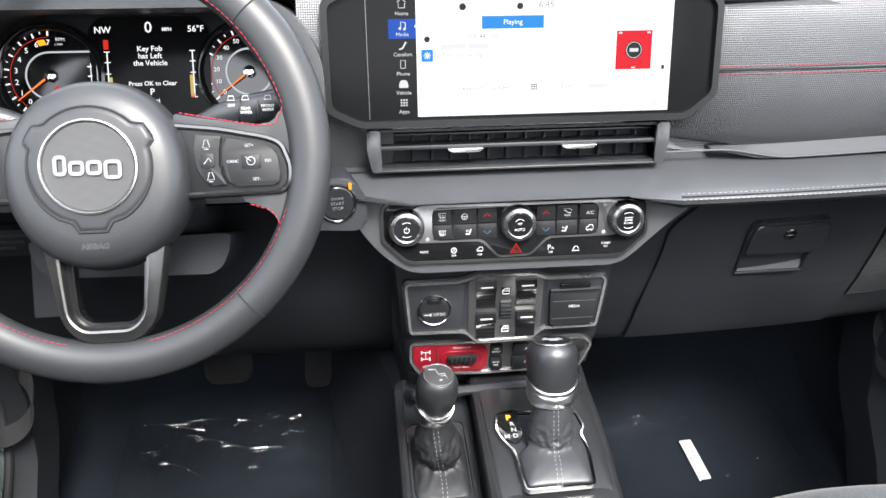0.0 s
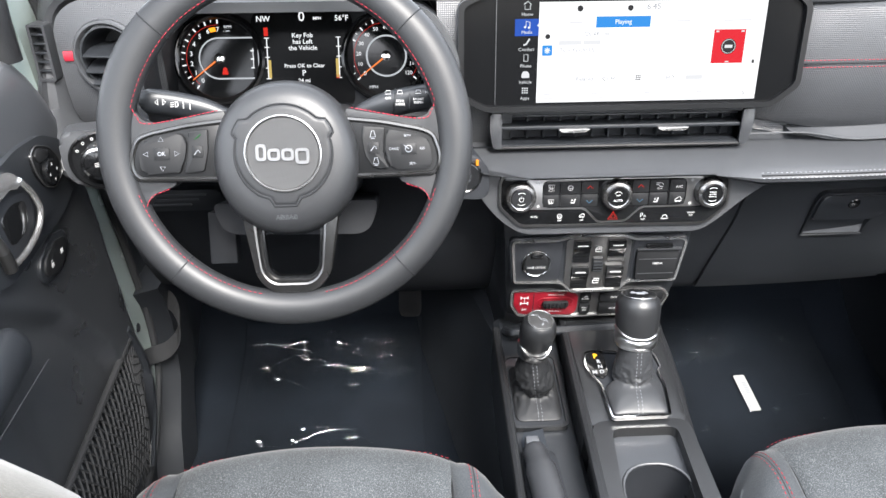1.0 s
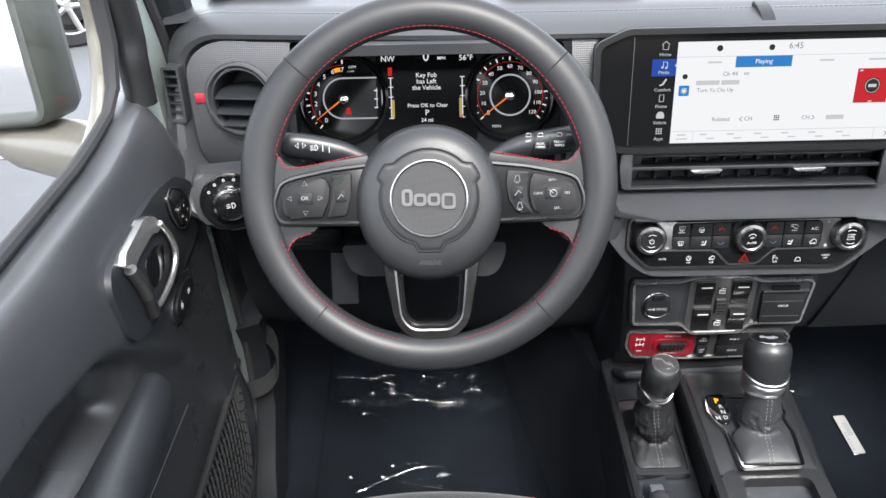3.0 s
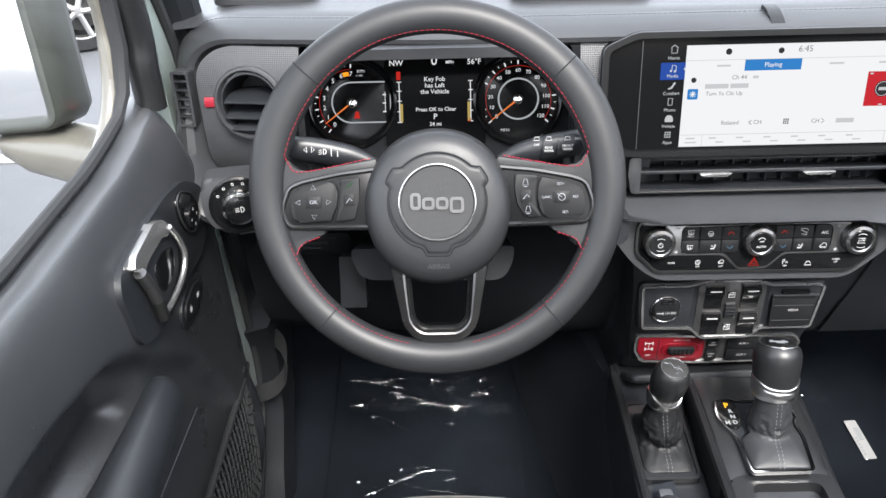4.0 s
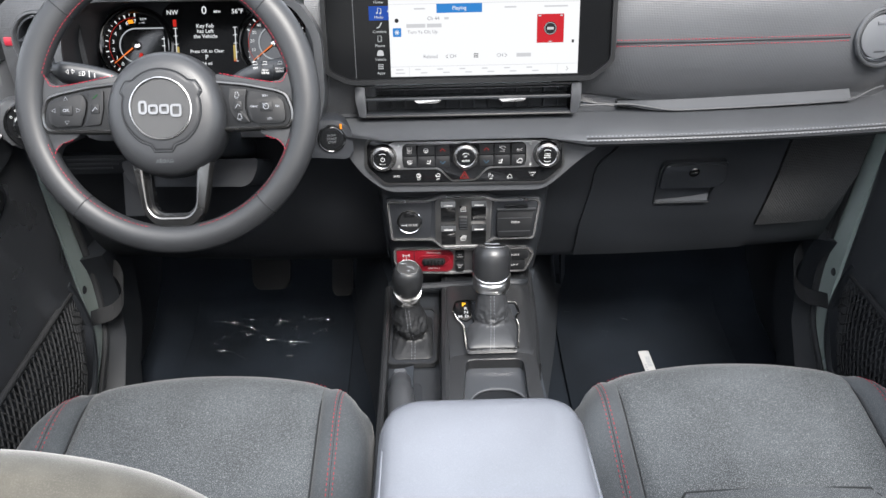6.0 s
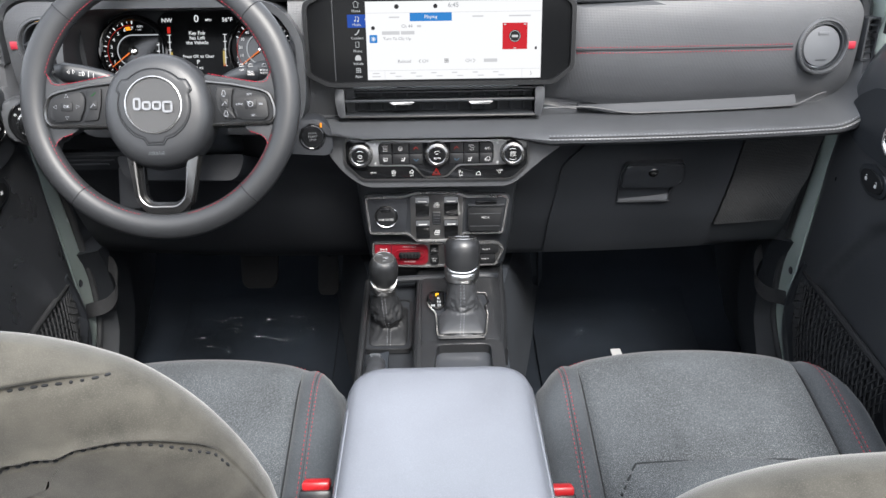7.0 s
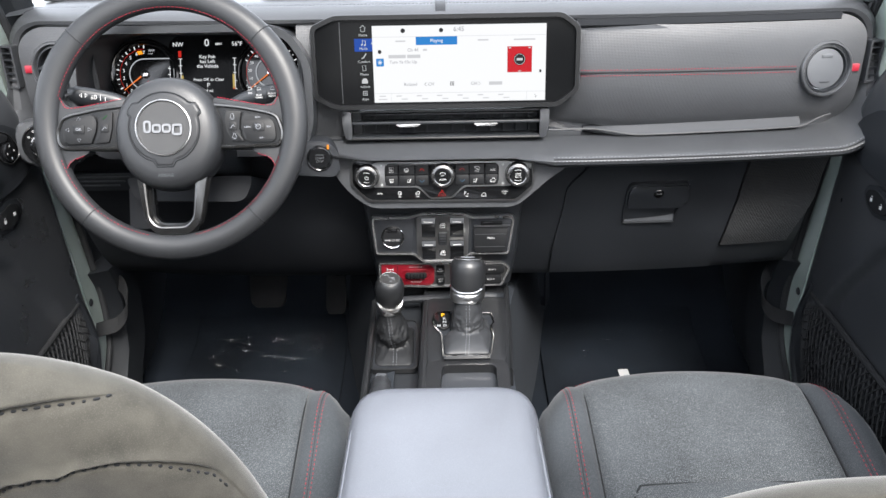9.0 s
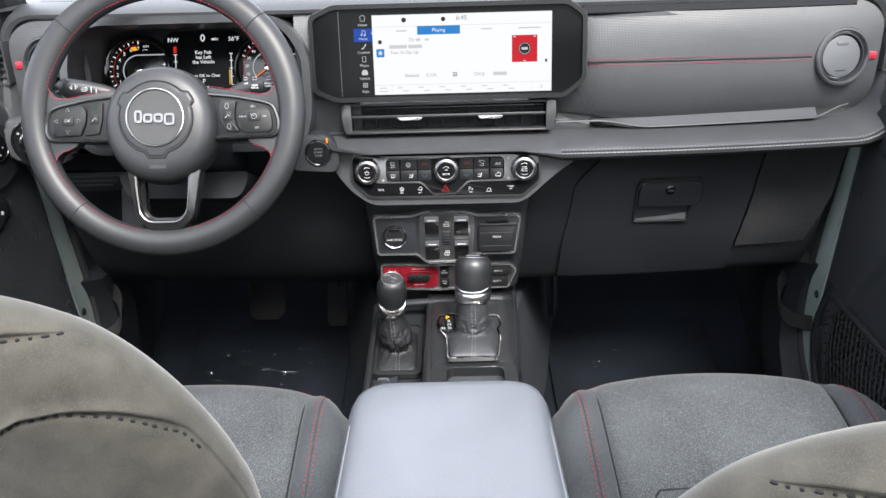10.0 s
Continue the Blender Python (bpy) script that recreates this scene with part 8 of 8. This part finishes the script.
    edge = catmull([(X(0.676), 0.800, 0.100), (X(0.674), 0.850, 0.165), (X(0.674), 0.868, 0.225), (X(0.676), 0.862, 0.285), (X(0.680), 0.845, 0.335)], 6)
    part("pocket_edge", tube(edge, 0.011, 10), PLASTIC, d, "rounded black pocket edge")

    def net_p(u, v):
        y = 0.853 - 0.32 * u
        z = mixed(0.110 + 0.10 * (1 - ease(0.0, 0.25, u)), 0.318 - 0.03 * u, v)
        x = 0.668 - 0.016 * math.sin(math.pi * v) * ease(0, 0.2, u) + 0.006 * v
        return Vector((X(x), y, z))
    net = bmesh.new()
    nu, nv = 24, 8
    for i in range(-nv, nu + 1, 1):
        for sg in (1, -1):
            line = []
            for j in range(nv + 1):
                u = (i + (j if sg > 0 else nv - j)) / nu
                if 0 <= u <= 1:
                    line.append(net_p(u, j / nv) + Vector((0.0006 * sg * math.sin(j * 2.5), 0, 0)))
            if len(line) > 2:
                tube(line, 0.0017, 5, bm=net)
    part("net", net, WEBBING, d, "black elastic net")
    part("net_hem", tube([net_p(i / 30, 1.0) for i in range(31)], 0.005, 8), WEBBING, d, "bound upper hem of the net")
    return d


build_door(-1, "black driver door panel with silver handle, closed")
build_door(1, "black passenger door panel with silver handle, closed")

# door check straps and bolts
for s in (-1, 1):
    st = thing("check_strap", "black woven door check strap bolted to the pillar", "door strap", (s * 0.68, 0.95, 0.24), "door straps")
    path = [(s * 0.708, 0.905, 0.218), (s * 0.690, 0.935, 0.212), (s * 0.664, 0.950, 0.214), (s * 0.646, 0.962, 0.232), (s * 0.642, 0.972, 0.262), (s * 0.652, 0.985, 0.284), (s * 0.676, 1.000, 0.288), (s * 0.700, 1.01, 0.280)]
    secs = []
    for p in catmull(path, 5):
        secs.append([(p.x, p.y - 0.008, p.z - 0.013), (p.x - s * 0.003, p.y - 0.008, p.z - 0.012), (p.x - s * 0.003, p.y + 0.008, p.z + 0.013), (p.x, p.y + 0.008, p.z + 0.012)])
    part("strap", skin(secs), WEBBING, st, "black woven strap")
    for dz in (0.034, -0.034):
        part("bolt", lathe([(0.009, -0.004), (0.009, 0.004), (0.006, 0.007), (0.0, 0.0075)], 12, Matrix.Translation((s * 0.699, 0.932, 0.240 + dz)) @ pose(0, 0, 0, 0, -90 * s, 0)), DULL, st, "black bolt head")

# ---- outside ----
bm = grid_skin(lambda u, v: (-400 + 800 * u, -400 + 800 * v, -0.65 + 0.01 * noise.noise((u * 300, v * 300, 0))), 40, 40)
structure("ground", bm, ASPHALT, "pale weathered asphalt car park", "ground")
for k in range(3):
    bm = box(-7, -1.7, 4.1 + 2.8 * k - 2.8, 4.22 + 2.8 * k - 2.8, -0.645, -0.636)
    ln = structure("parking_line", bm, LINE, "white painted parking line", "road marking")
mir = thing("door_mirror", "black door mirror with silver glass and painted arm", "door mirror", (-0.95, 1.05, 0.66))
MM = face_at(-1.056, 1.093, 0.751, 8, -8) @ pose(0, 0, 0, 0, 0, 6)
mo = rect(-0.105, 0.102, -0.127, 0.127, 0.035, 8)
part("housing", loft([(inset(mo, 0.045), -0.115), (inset(mo, 0.016), -0.105), (inset(mo, 0.003), -0.075), (mo, -0.03), (mo, 0.004), (inset(mo, 0.005), 0.010)]), HOUSING, mir, "grey-green mirror housing", MM, angle=60)
part("rim", loft([(inset(mo, 0.003), 0.004), (inset(mo, 0.005), 0.012), (inset(mo, 0.013), 0.014), (inset(mo, 0.022), 0.006), (inset(mo, 0.024), -0.004)]), HOUSING, mir, "dark mirror rim", MM, angle=60)
part("mirror_glass", prism(inset(mo, 0.023), -0.004, 0.002), MIRROR, mir, "silver mirror glass", MM)
arm_secs = []
for x, y, z, hy, hz in ((-0.735, 0.955, 0.600, 0.050, 0.030), (-0.80, 1.00, 0.592, 0.056, 0.036), (-0.88, 1.055, 0.586, 0.060, 0.040), (-0.96, 1.095, 0.585, 0.060, 0.040), (-1.03, 1.115, 0.590, 0.055, 0.034), (-1.07, 1.12, 0.598, 0.040, 0.020)):
    arm_secs.append([(x, y + hy * math.copysign(abs(math.cos(t)) ** 0.6, math.cos(t)), z + hz * math.copysign(abs(math.sin(t)) ** 0.7, math.sin(t))) for t in [2 * math.pi * i / 24 for i in range(24)]])
part("arm", skin(arm_secs), TONEDPAINT, mir, "pale painted mirror arm", angle=60)
car = thing("parked_car", "parked dark car with silver spoked wheel", "car", (-4.2, 7.3, -0.65))
CW = Matrix.Translation((-3.56, 6.74, -0.295)) @ pose(0, 0, 0, 90, 0, 28)
wheel_o = part("wheel", lathe([(0.24, -0.11), (0.33, -0.10), (0.35, -0.06), (0.35, 0.06), (0.33, 0.10), (0.25, 0.11), (0.24, 0.09)], 40, CW), RUBBER, car, "black tyre")
rim_b = bmesh.new()
lathe([(0.245, 0.10), (0.235, 0.11), (0.225, 0.10), (0.22, 0.0)], 40, CW, bm=rim_b)
for k in range(5):
    a = 2 * math.pi * k / 5
    tube([CW @ Vector((0.03 * math.cos(a), 0.03 * math.sin(a), 0.095)), CW @ Vector((0.23 * math.cos(a), 0.23 * math.sin(a), 0.085))], 0.026, 8, bm=rim_b)
lathe([(0.05, 0.07), (0.05, 0.105), (0.0, 0.11)], 20, CW, bm=rim_b)
part("rim", rim_b, ALLOY, wheel_o, "silver five-spoke rim")
part("caliper", box(-0.05, 0.05, 0.12, 0.19, 0.02, 0.07, 0.01), ORANGE, wheel_o, "orange brake caliper", CW)
part("disc", lathe([(0.0, 0.0), (0.17, 0.0), (0.17, 0.02), (0.0, 0.02)], 32, CW), GUNMETAL, wheel_o)
part("body", skin([[(-1.0 + 0.0, y, z0), (0.55, y, z0), (0.62, y, z0 + 0.25), (0.55, y, z1), (-1.0, y, z1)] for y, z0, z1 in ((0.14, 0.20, 0.72), (0.16, 0.16, 0.80), (0.20, 0.14, 0.86), (1.6, 0.14, 0.90))]), GLOSS, car, "dark body side above the wheel", Matrix.Translation((-3.56, 6.74, -0.65)) @ pose(0, 0, 0, 0, 0, 28))
